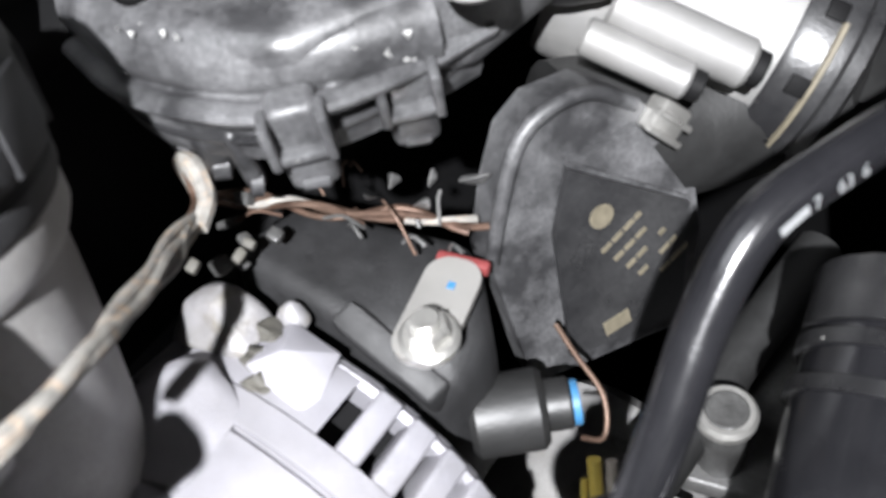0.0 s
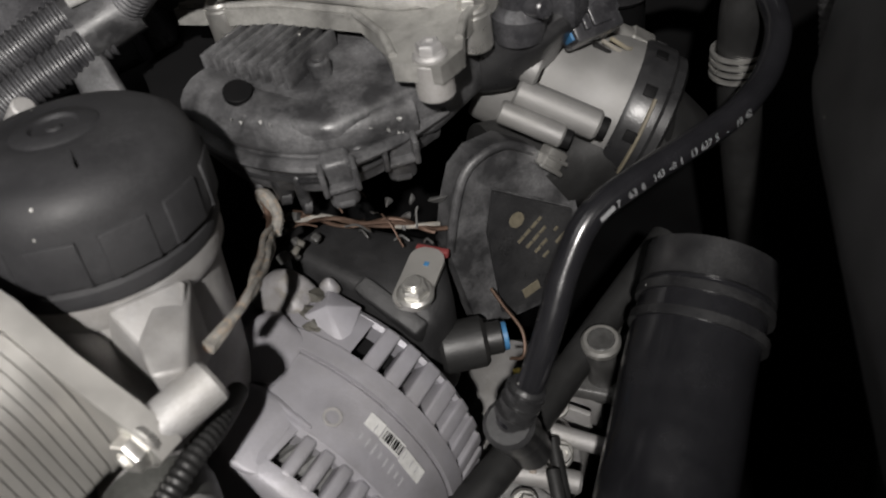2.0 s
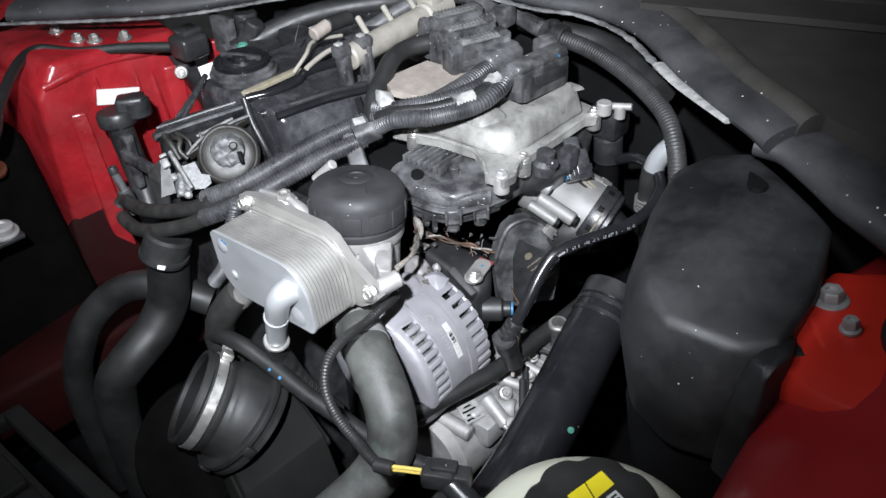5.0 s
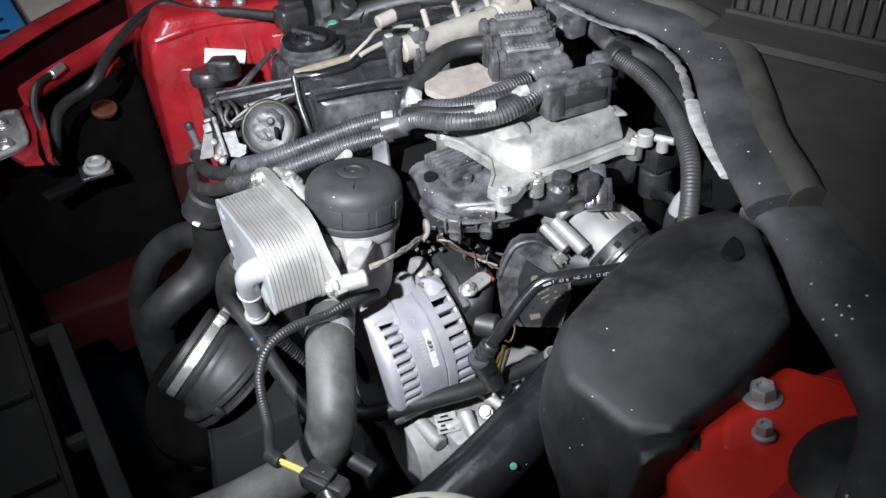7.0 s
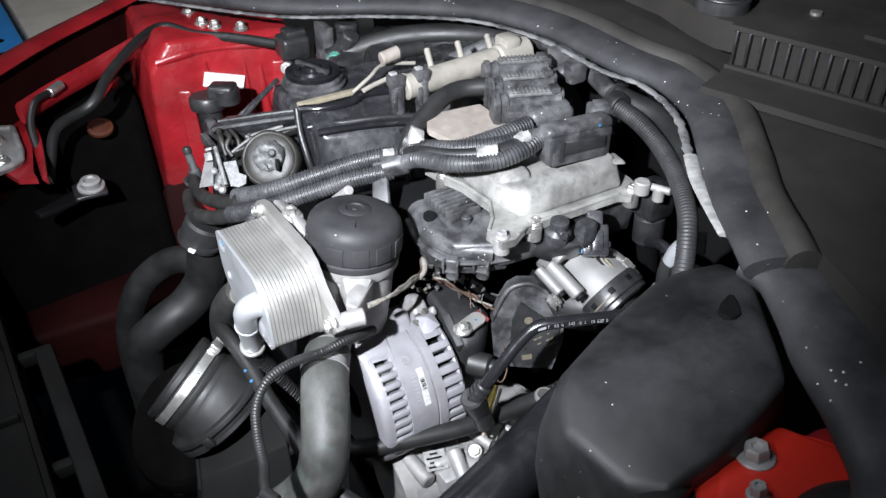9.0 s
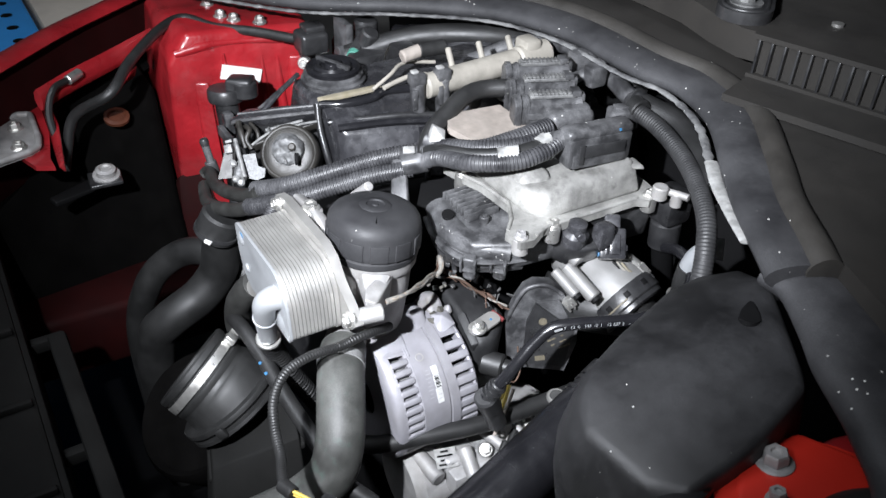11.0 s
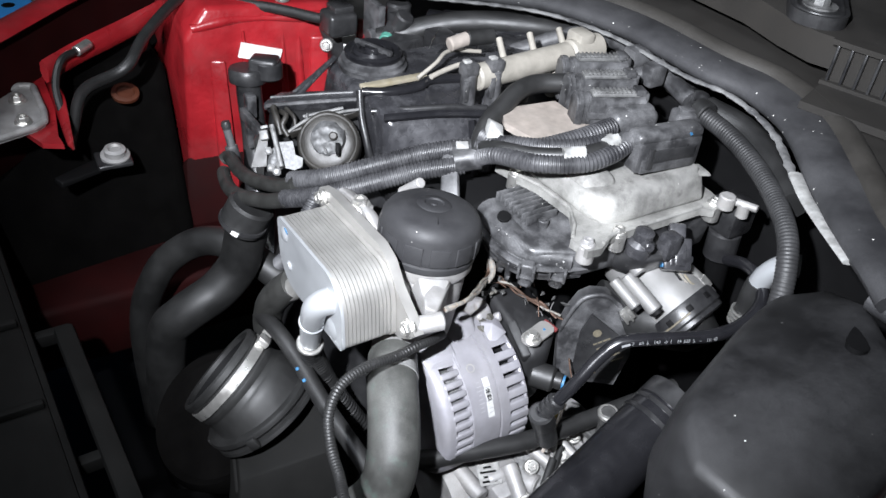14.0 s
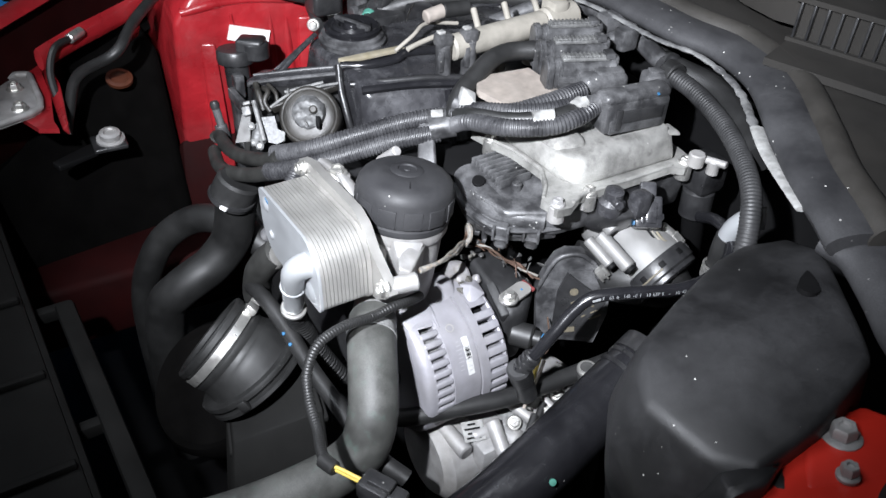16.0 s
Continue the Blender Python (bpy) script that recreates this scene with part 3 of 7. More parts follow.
mount = thing("latch_bolt", (-0.619, -0.116, 0.66), "silver domed bolt on a small steel tab beside the wing", "bolt")
part("tab", hull([(-0.640, -0.137, 0.668), (-0.602, -0.140, 0.668), (-0.600, -0.100, 0.668), (-0.635, -0.096, 0.668), (-0.640, -0.137, 0.662), (-0.602, -0.140, 0.662), (-0.600, -0.100, 0.662), (-0.635, -0.096, 0.662)], 0.002), M_PLASTIC, mount)
part("bolt_head", lathe([(0, 0), (0.017, 0), (0.017, 0.004), (0.0125, 0.005), (0.0125, 0.012), (0.008, 0.0135), (0.006, 0.011), (0, 0.011)], axes((-0.619, -0.116, 0.668), (0.15, 0, 1)), 24), M_CAST, mount)
part("stay", hull([(-0.64, -0.13, 0.661), (-0.61, -0.135, 0.661), (-0.60, -0.19, 0.668), (-0.585, -0.185, 0.668), (-0.64, -0.13, 0.655), (-0.61, -0.135, 0.655), (-0.60, -0.19, 0.660), (-0.585, -0.185, 0.660)], 0.002), M_DARK, mount)
plug = solo("rubber_plug", lathe([(0, 0), (0.017, 0), (0.017, 0.004), (0.012, 0.005), (0.010, 0.002), (0, 0.002)], axes((-0.708, -0.075, 0.702), (0.35, 0, 1)), 24), M_AMBER, (-0.708, -0.075, 0.702), "rusty orange plug in the wheel arch liner", "plug")

# release cable and its pale end
cable = thing("bonnet_cable", (-0.62, -0.03, 0.74), "black sleeved release cable along the far wing", "cable")
part("sleeve", hose([(-0.648, -0.160, 0.675), (-0.650, -0.150, 0.705), (-0.650, -0.133, 0.745), (-0.622, -0.090, 0.778), (-0.666, -0.052, 0.795), (-0.738, 0.009, 0.803), (-0.757, 0.048, 0.806), (-0.716, 0.077, 0.802), (-0.674, 0.123, 0.802), (-0.62, 0.17, 0.80)], 0.0068, 12), M_RUBBER, cable)
part("thin_cable", hose([(-0.650, -0.160, 0.69), (-0.648, -0.160, 0.71), (-0.668, -0.160, 0.745), (-0.688, -0.146, 0.768), (-0.704, -0.124, 0.770)], 0.0045, 8), M_RUBBER, cable)
part("cable_end", rod((-0.702, -0.126, 0.770), (-0.718, -0.107, 0.771), 0.0065, 10), M_STEEL, cable)

# bonnet seal, its steel lip, cowl cover
SEAL_IN = [(-0.80, 0.030, 0.836), (-0.61, 0.150, 0.848), (-0.510, 0.250, 0.860), (-0.410, 0.322, 0.873), (-0.310, 0.348, 0.880), (-0.200, 0.352, 0.880), (-0.150, 0.362, 0.880), (-0.083, 0.342, 0.880), (-0.010, 0.287, 0.879), (0.044, 0.254, 0.879), (0.092, 0.226, 0.879), (0.116, 0.212, 0.876)]
SEAL_MID = [(x + dx, y + dy, z + 0.006) for (x, y, z), (dx, dy) in zip(SEAL_IN, ((-0.01, 0.03), (-0.02, 0.035), (-0.02, 0.035), (-0.01, 0.035), (0.0, 0.035), (0.006, 0.034), (0.012, 0.032), (0.020, 0.028), (0.022, 0.026), (0.018, 0.020), (0.017, 0.018), (0.017, 0.018)))]
bonnet_seal = thing("bonnet_seal", (-0.2, 0.37, 0.86), "dusty black rubber bonnet seal round the bay's rear edge", "rubber seal")
part("seal_body", sweep(resample(smooth(SEAL_MID), 0.008), 0.0290, 20, 0.46, True, (0, 0, 1)), M_SEAL, bonnet_seal)
part("seal_bead", sweep(resample(smooth([(x + 1.0 * (m[0] - x) * 1.50, y + (m[1] - y) * 1.50, m[2] + 0.007) for (x, y, z), m in zip(SEAL_IN, SEAL_MID)]), 0.008), 0.0135, 16), M_TUBE, bonnet_seal)
part("steel_lip", sweep(resample(smooth([(x, y, z) for x, y, z in SEAL_IN[:9]]), 0.006), lambda i, f: 0.0042 + 0.0012 * math.sin(1.9 * i) * math.sin(0.37 * i), 8, 0.45, True, (0, 0, 1)), M_LIP, bonnet_seal, "worn grey lip of the seal")
part("white_tape", sweep(resample(smooth([(-0.020, 0.295, 0.882), (0.012, 0.270, 0.8815), (0.048, 0.2480, 0.8815), (0.080, 0.230, 0.8815)]), 0.006), 0.0062, 8, 0.4, True, (0, 0, 1)), M_TAPE, bonnet_seal, "strip of worn white tape")
wing_seal = thing("wing_seal", (0.16, 0.20, 0.84), "black moulded rubber end piece of the bonnet seal", "rubber seal")
part("end_piece", sweep(resample(smooth([(0.106, 0.236, 0.872), (0.136, 0.238, 0.872), (0.172, 0.226, 0.868), (0.212, 0.206, 0.864), (0.256, 0.184, 0.860), (0.300, 0.150, 0.856), (0.335, 0.075, 0.848)]), 0.006), lambda i, f: 0.024 + 0.012 * min(1, 3 * f), 20, 0.5, True, (0, 0, 1)), M_SEAL, wing_seal)
part("end_ridge", sweep(resample(smooth([(0.128, 0.262, 0.876), (0.176, 0.254, 0.874), (0.222, 0.236, 0.871), (0.270, 0.212, 0.867), (0.320, 0.175, 0.862)]), 0.006), 0.0060, 12), M_SEAL, wing_seal)
part("lobe", lathe([(0, -0.035), (0.045, -0.035), (0.050, -0.01), (0.046, 0.008), (0.034, 0.016), (0, 0.018)], axes((0.294, 0.126, 0.832), (-0.25, -0.1, 1)), 36), M_RUBBER, wing_seal)
part("drain_tube", hose([(0.182, 0.118, 0.800), (0.190, 0.096, 0.806), (0.202, 0.082, 0.808), (0.220, 0.073, 0.808), (0.238, 0.070, 0.806), (0.256, 0.078, 0.798)], 0.0088, 14), M_RUBBER, wing_seal)
part("tube_end", roughen(lathe([(0, -0.006), (0.0105, -0.006), (0.0115, 0.002), (0.0095, 0.008), (0, 0.009)], axes((0.240, 0.0710, 0.806), (0.3, -0.4, 1)), 16), 0.0012, 0.006), M_RUBBER, wing_seal)

cowl = thing("cowl_cover", (0.0, 0.45, 0.85), "grained dark grey plastic cowl cover with a slotted grille", "cowl cover", kind="structure")
part("lower_panel", prism([(-0.40, 0.395), (-0.20, 0.412), (-0.10, 0.392), (-0.02, 0.34), (0.08, 0.275), (0.18, 0.235), (0.40, 0.16), (0.60, 0.16), (0.60, 0.60), (-0.40, 0.60)], 0.030, Matrix.Translation((0, 0, 0.868)), 0.004), M_COWL, cowl)
# a front ledge, an upright row of slats on it, and the upper panel behind
LA, LD, LN = Vector((-0.083, 0.370, 0.0)), Vector((0.950, 0.312, 0.0)), Vector((-0.312, 0.950, 0.0))


def ledge(n0, n1, z0, z1, d0=0.0, d1=0.46, bevel=0.003):
    q = [LA + LD * d0 + LN * n0, LA + LD * d1 + LN * n0, LA + LD * d1 + LN * n1, LA + LD * d0 + LN * n1]
    return prism([(p.x, p.y) for p in q], z1 - z0, Matrix.Translation((0, 0, z0)), bevel)


# wall set back under the lip, coloured black as its shadow
part("ledge_base", ledge(0.012, 0.066, 0.888, 0.8995), M_SHROUD_AND_SHADE, cowl)
part("grille_ledge", ledge(-0.004, 0.066, 0.8995, 0.9065, 0.0, 0.46, 0.0028), M_COWL, cowl)
part("grille_wall", ledge(0.0600, 0.0700, 0.9060, 0.9440, 0.0), M_COWL, cowl)
part("grille_rail", merge(ledge(0.0520, 0.0720, 0.9440, 0.9490, -0.004), ledge(0.0500, 0.0560, 0.9060, 0.9100, -0.002)), M_COWL, cowl)
for i in range(34):
    c = LA + LN * 0.0560 + LD * (0.003 + 0.0127 * i)
    part("slat", box((0, 0, 0.0185), (0.0026, 0.0075, 0.0370), 0.0008, axes((c.x, c.y, 0.9070), (0, 0, 1), LD)), M_PLASTIC, cowl)
part("upper_panel", prism([(-0.100, 0.437), (-0.125, 0.428), (-0.165, 0.432), (-0.22, 0.446), (-0.32, 0.446), (-0.44, 0.41), (-0.60, 0.34), (-0.76, 0.28), (-0.80, 0.75), (0.50, 0.80), (0.42, 0.62), (0.336, 0.588)], 0.030, Matrix.Translation((0, 0, 0.915)), 0.005), M_COWL, cowl)
part("panel_step", prism([(-0.02, 0.505), (0.10, 0.535), (0.30, 0.60), (0.40, 0.70), (0.02, 0.64), (-0.05, 0.57)], 0.004, Matrix.Translation((0, 0, 0.945)), 0.003), M_COWL, cowl)
strap_axes = axes((-0.1500, 0.4560, 0.9450), (0, 0, 1), (-0.62, 0.78, 0))
stay = part("wiper_strap", prism([(x + 0.050, y) for x, y in round_rect(0.160, 0.056, 0.027)], 0.012, strap_axes, 0.004, 3), M_PLASTIC, cowl, "smooth black plastic strap with a bolt")
part("strap_rim", sweep(resample([strap_axes @ Vector((x + 0.050, y, 0.0115)) for x, y in round_rect(0.148, 0.044, 0.021)], 0.004), 0.0022, 8), M_PLASTIC, stay)
part("strap_bolt", merge(bolt_mesh(strap_axes @ Vector((0.004, 0, 0.0115)), (0, 0, 1), 0.0085, 0.009, 1.5), lathe([(0, -0.001), (0.017, -0.001), (0.017, 0.002), (0, 0.002)], strap_axes @ Matrix.Translation((0.004, 0, 0.0115)), 28)), M_WORN, stay)
part("round_boss", lathe([(0, 0.003), (0.020, 0.003), (0.023, 0.0005), (0.027, 0.0005), (0.030, 0.003), (0.034, 0.001), (0.034, -0.002), (0, -0.002)], axes((-0.252, 0.486, 0.9452), (0, 0, 1)), 40), M_COWL, cowl)
part("screw", lathe([(0, 0), (0.006, 0), (0.006, 0.003), (0, 0.004)], axes((-0.085, 0.520, 0.945), (0, 0, 1)), 16), M_STEEL, cowl)


# ---- engine: block and dark mass below ----
block = thing("engine_block", (-0.30, 0.2, 0.235), "near-black engine block under the covers", "engine block")
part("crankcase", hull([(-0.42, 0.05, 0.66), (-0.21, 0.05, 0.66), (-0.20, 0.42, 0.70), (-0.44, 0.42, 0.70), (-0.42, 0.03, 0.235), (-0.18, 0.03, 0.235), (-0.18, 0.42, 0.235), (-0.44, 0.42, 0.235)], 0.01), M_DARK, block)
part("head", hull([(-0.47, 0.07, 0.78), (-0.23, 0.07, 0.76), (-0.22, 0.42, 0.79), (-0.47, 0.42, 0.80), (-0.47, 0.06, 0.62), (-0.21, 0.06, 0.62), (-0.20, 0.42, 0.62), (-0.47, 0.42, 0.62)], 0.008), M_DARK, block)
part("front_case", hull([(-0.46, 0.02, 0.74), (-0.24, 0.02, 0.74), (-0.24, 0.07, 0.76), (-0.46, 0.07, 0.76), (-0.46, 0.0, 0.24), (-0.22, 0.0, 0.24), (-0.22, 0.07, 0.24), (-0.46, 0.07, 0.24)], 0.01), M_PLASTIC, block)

# ---- oil filter housing and cap ----
FX, FY = -0.174, 0.042
filt = thing("oil_filter_housing", (FX, FY, 0.66), "cast aluminium oil filter housing with a black screw cap", "oil filter")
part("housing", merge(
    lathe([(0, -0.125), (0.030, -0.125), (0.033, -0.085), (0.0365, -0.040), (0.0380, -0.010), (0, -0.008)], axes((-0.1722, 0.0403, 0.7845), (-0.049, 0.109, 0.993)), 36),
    hull([(-0.262, -0.001, 0.806), (-0.215, -0.001, 0.814), (-0.150, 0.000, 0.775), (-0.135, 0.004, 0.740), (-0.262, -0.001, 0.745), (-0.262, 0.014, 0.800), (-0.215, 0.014, 0.802), (-0.150, 0.020, 0.775), (-0.135, 0.02, 0.740), (-0.25, 0.014, 0.745)], 0.004),
    hull([(-0.140, 0.012, 0.785), (-0.125, 0.035, 0.785), (-0.116, 0.012, 0.765), (-0.104, 0.004, 0.768), (-0.150, 0.010, 0.76), (-0.140, 0.020, 0.735), (-0.112, 0.004, 0.764)], 0.003)), M_CAST, filt)
part("boss", rod((-0.1030, -0.0120, 0.7695), (-0.0960, 0.0110, 0.7725), 0.0078, 22), M_CAST, filt)
part("neck_web", hull([(-0.136, 0.032, 0.781), (-0.128, 0.038, 0.780), (-0.1080, 0.0140, 0.7735), (-0.1000, 0.0060, 0.7800), (-0.1060, -0.0020, 0.7830), (-0.1200, 0.0060, 0.7840),
                       (-0.122, 0.030, 0.752), (-0.106, 0.010, 0.764), (-0.110, 0.000, 0.764), (-0.130, 0.02, 0.750)], 0.0018), M_CAST, filt)
CAPM = axes((-0.1722, 0.0403, 0.7845), (-0.049, 0.109, 0.993))
part("neck_ring", lathe([(0.030, -0.016), (0.0395, -0.014), (0.0415, -0.010), (0.0415, -0.0035), (0.030, -0.0035)], CAPM, 48), M_CAST, filt)
cap = part("filter_cap", lathe([(0.036, -0.0030), (0.0418, -0.0030), (0.0426, -0.0010), (0.0426, 0.0030), (0.0408, 0.0045), (0.0432, 0.0060), (0.0442, 0.0090), (0.0442, 0.0160), (0.0434, 0.0280), (0.0424, 0.0320), (0.0395, 0.0365), (0.0345, 0.0398), (0.0260, 0.0424), (0.0190, 0.0434),
                            (0.0150, 0.0430), (0.0138, 0.0440), (0.0085, 0.0444), (0.0075, 0.0432), (0.0030, 0.0430), (0.0022, 0.0438), (0, 0.0438)], CAPM, 72), M_CAP, filt, "dusty black plastic screw cap")
for k in range(12):
    part("flute", box((0.0431, 0, 0.0150), (0.0022, 0.0165, 0.0170), 0.0008, CAPM @ Matrix.Rotation(2 * math.pi * (k + 0.3) / 12, 4, "Z")), M_CAP, cap)
part("cap_mould_line", box((0.024, 0.004, 0.0424), (0.018, 0.0006, 0.0012), 0, CAPM @ Matrix.Rotation(radians(-35), 4, "Z")), M_CAP, cap)
bolt_boss = part("bolt_boss", rod((-0.226, 0.003, 0.785), (-0.226, 0.003, 0.806), 0.0115, 20), M_CAST, filt)
part("bolt", bolt_mesh((-0.226, 0.003, 0.806), (0.1, -0.1, 1), 0.0066, 0.008, 1.4), M_STEEL, filt)
part("breather_stub", merge(rod((-0.235, 0.05, 0.79), (-0.205, 0.05, 0.815), 0.006, 14), rod((-0.250, 0.06, 0.79), (-0.228, 0.066, 0.812), 0.005, 12)), M_CAST, filt)

# ---- oil cooler ----
cooler = thing("oil_cooler", (-0.19, -0.035, 0.733), "ribbed aluminium plate oil cooler bolted to the filter housing", "oil cooler")
CO = Vector((-0.1886, 0.0, 0.7715))                          # middle of the plates; x along them, y up, z towards the front
CX = Vector((0.995, -0.030, 0.096))


def plate_outline(w, h, sharp, wide, n=8):
    """A plate with two tight and two wide corners, diagonally opposite."""
    out = []
    for sx, sy, a0, r in ((1, 1, 0, wide), (-1, 1, 90, sharp), (-1, -1, 180, wide), (1, -1, 270, sharp)):
        for k in range(n + 1):
            a = radians(a0 + 90 * k / n)
            out.append((sx * (w / 2 - r) + r * math.cos(a), sy * (h / 2 - r) + r * math.sin(a)))
    return out


def cooler_axes(y):
    return axes(CO + Vector((0.0, y, 0.0)), (-0.030, -1.0, -0.012), CX)


plate = plate_outline(0.1280, 0.0620, 0.007, 0.031)
part("core", prism([(x * 0.978, y * 0.958) for x, y in plate], 0.042, cooler_axes(-0.019), 0), M_ALU, cooler)
for i in range(12):
    part("plate", prism([(x * (1.0 - 0.002 * (i % 2)), y) for x, y in plate], 0.0030, cooler_axes(-0.0200 - 0.00345 * i), 0.0010, 2), M_ALU, cooler)
part("front_plate", prism([(x * 1.008, y * 1.012) for x, y in plate], 0.0026, cooler_axes(-0.0612), 0.0011), M_PLATE, cooler, "smooth pale front plate")
part("rear_plate", prism([(x * 1.015, y * 1.03) for x, y in plate], 0.0040, cooler_axes(-0.0155), 0.0014), M_ALU, cooler)
back = part("back_plate", prism([(-0.0700, 0.0400), (-0.0580, 0.0425), (0.0340, 0.0400), (0.0500, 0.0330), (0.0640, 0.0150), (0.0910, -0.0040), (0.0950, -0.0120), (0.0880, -0.0190), (0.0700, -0.0300), (0.0300, -0.0340), (-0.0400, -0.0330), (-0.0660, -0.0100), (-0.0840, 0.0270), (-0.0820, 0.0370)], 0.0085, cooler_axes(-0.0065), 0.0022), M_ALU, cooler)
part("bolt", bolt_mesh((-0.2630, -0.0155, 0.7965), (0, -1, 0.2), 0.0058, 0.0060, 1.35), M_STEEL, back)
part("bolt", bolt_mesh((-0.1030, -0.0165, 0.7700), (0.1, -1, 0.15), 0.0062, 0.0070, 1.35), M_STEEL, back)
part("outlet_pipe", hose([(-0.1460, -0.060, 0.7820), (-0.1480, -0.069, 0.7815), (-0.1525, -0.0745, 0.774), (-0.160, -0.0735, 0.756), (-0.170, -0.0700, 0.734), (-0.178, -0.067, 0.714)], lambda i, f: 0.0112 - 0.0024 * f, 22, 0.003), M_PLATE, cooler, "pale aluminium outlet elbow")
part("pipe_ring", lathe([(0.008, 0), (0.0112, 0), (0.0120, 0.0015), (0.0112, 0.003), (0.008, 0.003)], axes((-0.1795, -0.0666, 0.711), (-0.35, 0.12, -0.9)), 24), M_STEEL, cooler)
part("pipe_ring", lathe([(0.008, 0), (0.0106, 0), (0.0111, 0.0010), (0.0106, 0.0020), (0.008, 0.0020)], axes((-0.162, -0.0730, 0.752), (-0.45, 0.08, -0.85)), 24), M_PLATE, cooler)
for u, v, r in ((0.0440, -0.0200, 0.0100), (-0.0490, 0.0190, 0.0075), (-0.0420, -0.0090, 0.0050)):
    part("dimple", lathe([(0, 0.0022), (r * 0.6, 0.002), (r, 0), (r, -0.001)], cooler_axes(-0.0637) @ Matrix.Translation((u, v, 0)), 22), M_PLATE, cooler)
part("paint_mark", box((-0.0505, 0.0055, 0.0003), (0.0065, 0.0020, 0.0006), 0, cooler_axes(-0.0637) @ Matrix.Rotation(-0.4, 4, "Z")), M_BLUE, cooler)
part("inlet_stub", rod((-0.222, -0.050, 0.744), (-0.243, -0.056, 0.718), 0.0105, 18), M_ALU, cooler)

# ---- alternator ----
AX, AZ = -0.140, 0.632
alt = thing("alternator", (AX, 0.06, 0.58), "grey cast aluminium alternator with slotted end brackets", "alternator")
AM = axes((AX, 0, AZ), (0, 1, 0), (1, 0, 0))                   # x outwards, y down, z to the rear
R = 0.0700
for k in range(14):
    rot = AM @ Matrix.Rotation(radians(-64.8 + 8 * k), 4, "Z")
    part("winding", rod(rot @ Vector((R - 0.0105, -0.002, 0.022)), rot @ Vector((R - 0.0115, 0.003, 0.042)), 0.0028, 8), M_WORN, alt)
part("stator_band", lathe([(0.045, 0.0395), (R - 0.003, 0.0395), (R, 0.0420), (R, 0.0703), (R - 0.0016, 0.0708), (R - 0.0016, 0.0718), (R + 0.0010, 0.0724), (R + 0.0010, 0.0812), (R - 0.002, 0.0822), (0.045, 0.0822)], AM, 96), M_ALT, alt)
front = part("drive_bracket", lathe([(0.020, 0.0120), (0.0460, 0.0120), (R - 0.0075, 0.0130), (R - 0.0030, 0.0150), (R - 0.0008, 0.0185), (R - 0.0004, 0.0240), (R - 0.0050, 0.0246), (0.045, 0.0250)], AM, 96), M_ALT, alt)
part("winding_ring", lathe([(0.040, 0.022), (R - 0.0150, 0.022), (R - 0.0150, 0.043), (0.040, 0.043)], AM, 64), M_BROWN, alt)
part("rear_core", lathe([(0.040, 0.080), (R - 0.0140, 0.081), (R - 0.0150, 0.106), (0.020, 0.108)], AM, 64), M_DARK, alt)
# closed shoulders above the slots of both brackets
part("shoulder", lathe([(R - 0.014, 0.0200), (R - 0.0004, 0.0200), (R, 0.0240), (R, 0.0410), (R - 0.014, 0.0410)], AM, 60, 58, 233), M_ALT, alt)
part("rear_shoulder", lathe([(R - 0.014, 0.0818), (R + 0.0006, 0.0818), (R, 0.0980), (R - 0.0030, 0.1040), (R - 0.014, 0.1060)], AM, 60, 62, 230), M_ALT, alt)
part("rear_rim", lathe([(R - 0.016, 0.1000), (R - 0.0030, 0.1000), (R - 0.0015, 0.1020), (R - 0.0040, 0.1050), (R - 0.016, 0.1060)], AM, 72), M_ALT, alt)
# ribs between the slots: rounded at the front, straight at the rear
for k in range(15):
    rot = AM @ Matrix.Rotation(radians(-60.8 + 8 * k), 4, "Z")
    part("rib", merge(box((R - 0.0062, 0, 0.0320), (0.0125, 0.0064, 0.0200), 0.0020, rot, 3), box((R - 0.0110, 0, 0.0205), (0.0150, 0.0046, 0.0100), 0.0020, rot, 2)), M_ALT, alt)
for k in range(13):
    rot = AM @ Matrix.Rotation(radians(-60 + 10 * k), 4, "Z")
    part("rib", box((R - 0.0058, 0, 0.0915), (0.0120, 0.0080, 0.0230), 0.0014, rot, 3), M_ALT, alt)
part("mount_block", hull([(-0.1290, 0.0135, 0.7045), (-0.1440, 0.0460, 0.7080), (-0.1200, 0.0480, 0.7000), (-0.1130, 0.0145, 0.6955), (-0.1100, 0.0480, 0.6935), (-0.1700, 0.0140, 0.6980), (-0.1750, 0.0600, 0.7000)], 0.0030), M_ALT, alt)
part("mount_web", roughen(hull([(-0.1420, 0.0440, 0.7070), (-0.1290, 0.0520, 0.7010), (-0.1310, 0.0780, 0.7020), (-0.1530, 0.0780, 0.7120), (-0.1620, 0.0560, 0.7090), (-0.1650, 0.0800, 0.7010), (-0.1480, 0.0840, 0.7060)], 0.0026), 0.0008, 0.008), M_ALT, alt)
part("mount_ear", roughen(hull([(-0.1760, 0.0840, 0.6960), (-0.1440, 0.0860, 0.7020), (-0.1420, 0.1060, 0.7020), (-0.1740, 0.1070, 0.6960), (-0.1700, 0.0920, 0.7110), (-0.1590, 0.0940, 0.7150), (-0.1545, 0.1020, 0.7140), (-0.1660, 0.1050, 0.7120)], 0.0032), 0.0010, 0.007), M_EAR, alt)
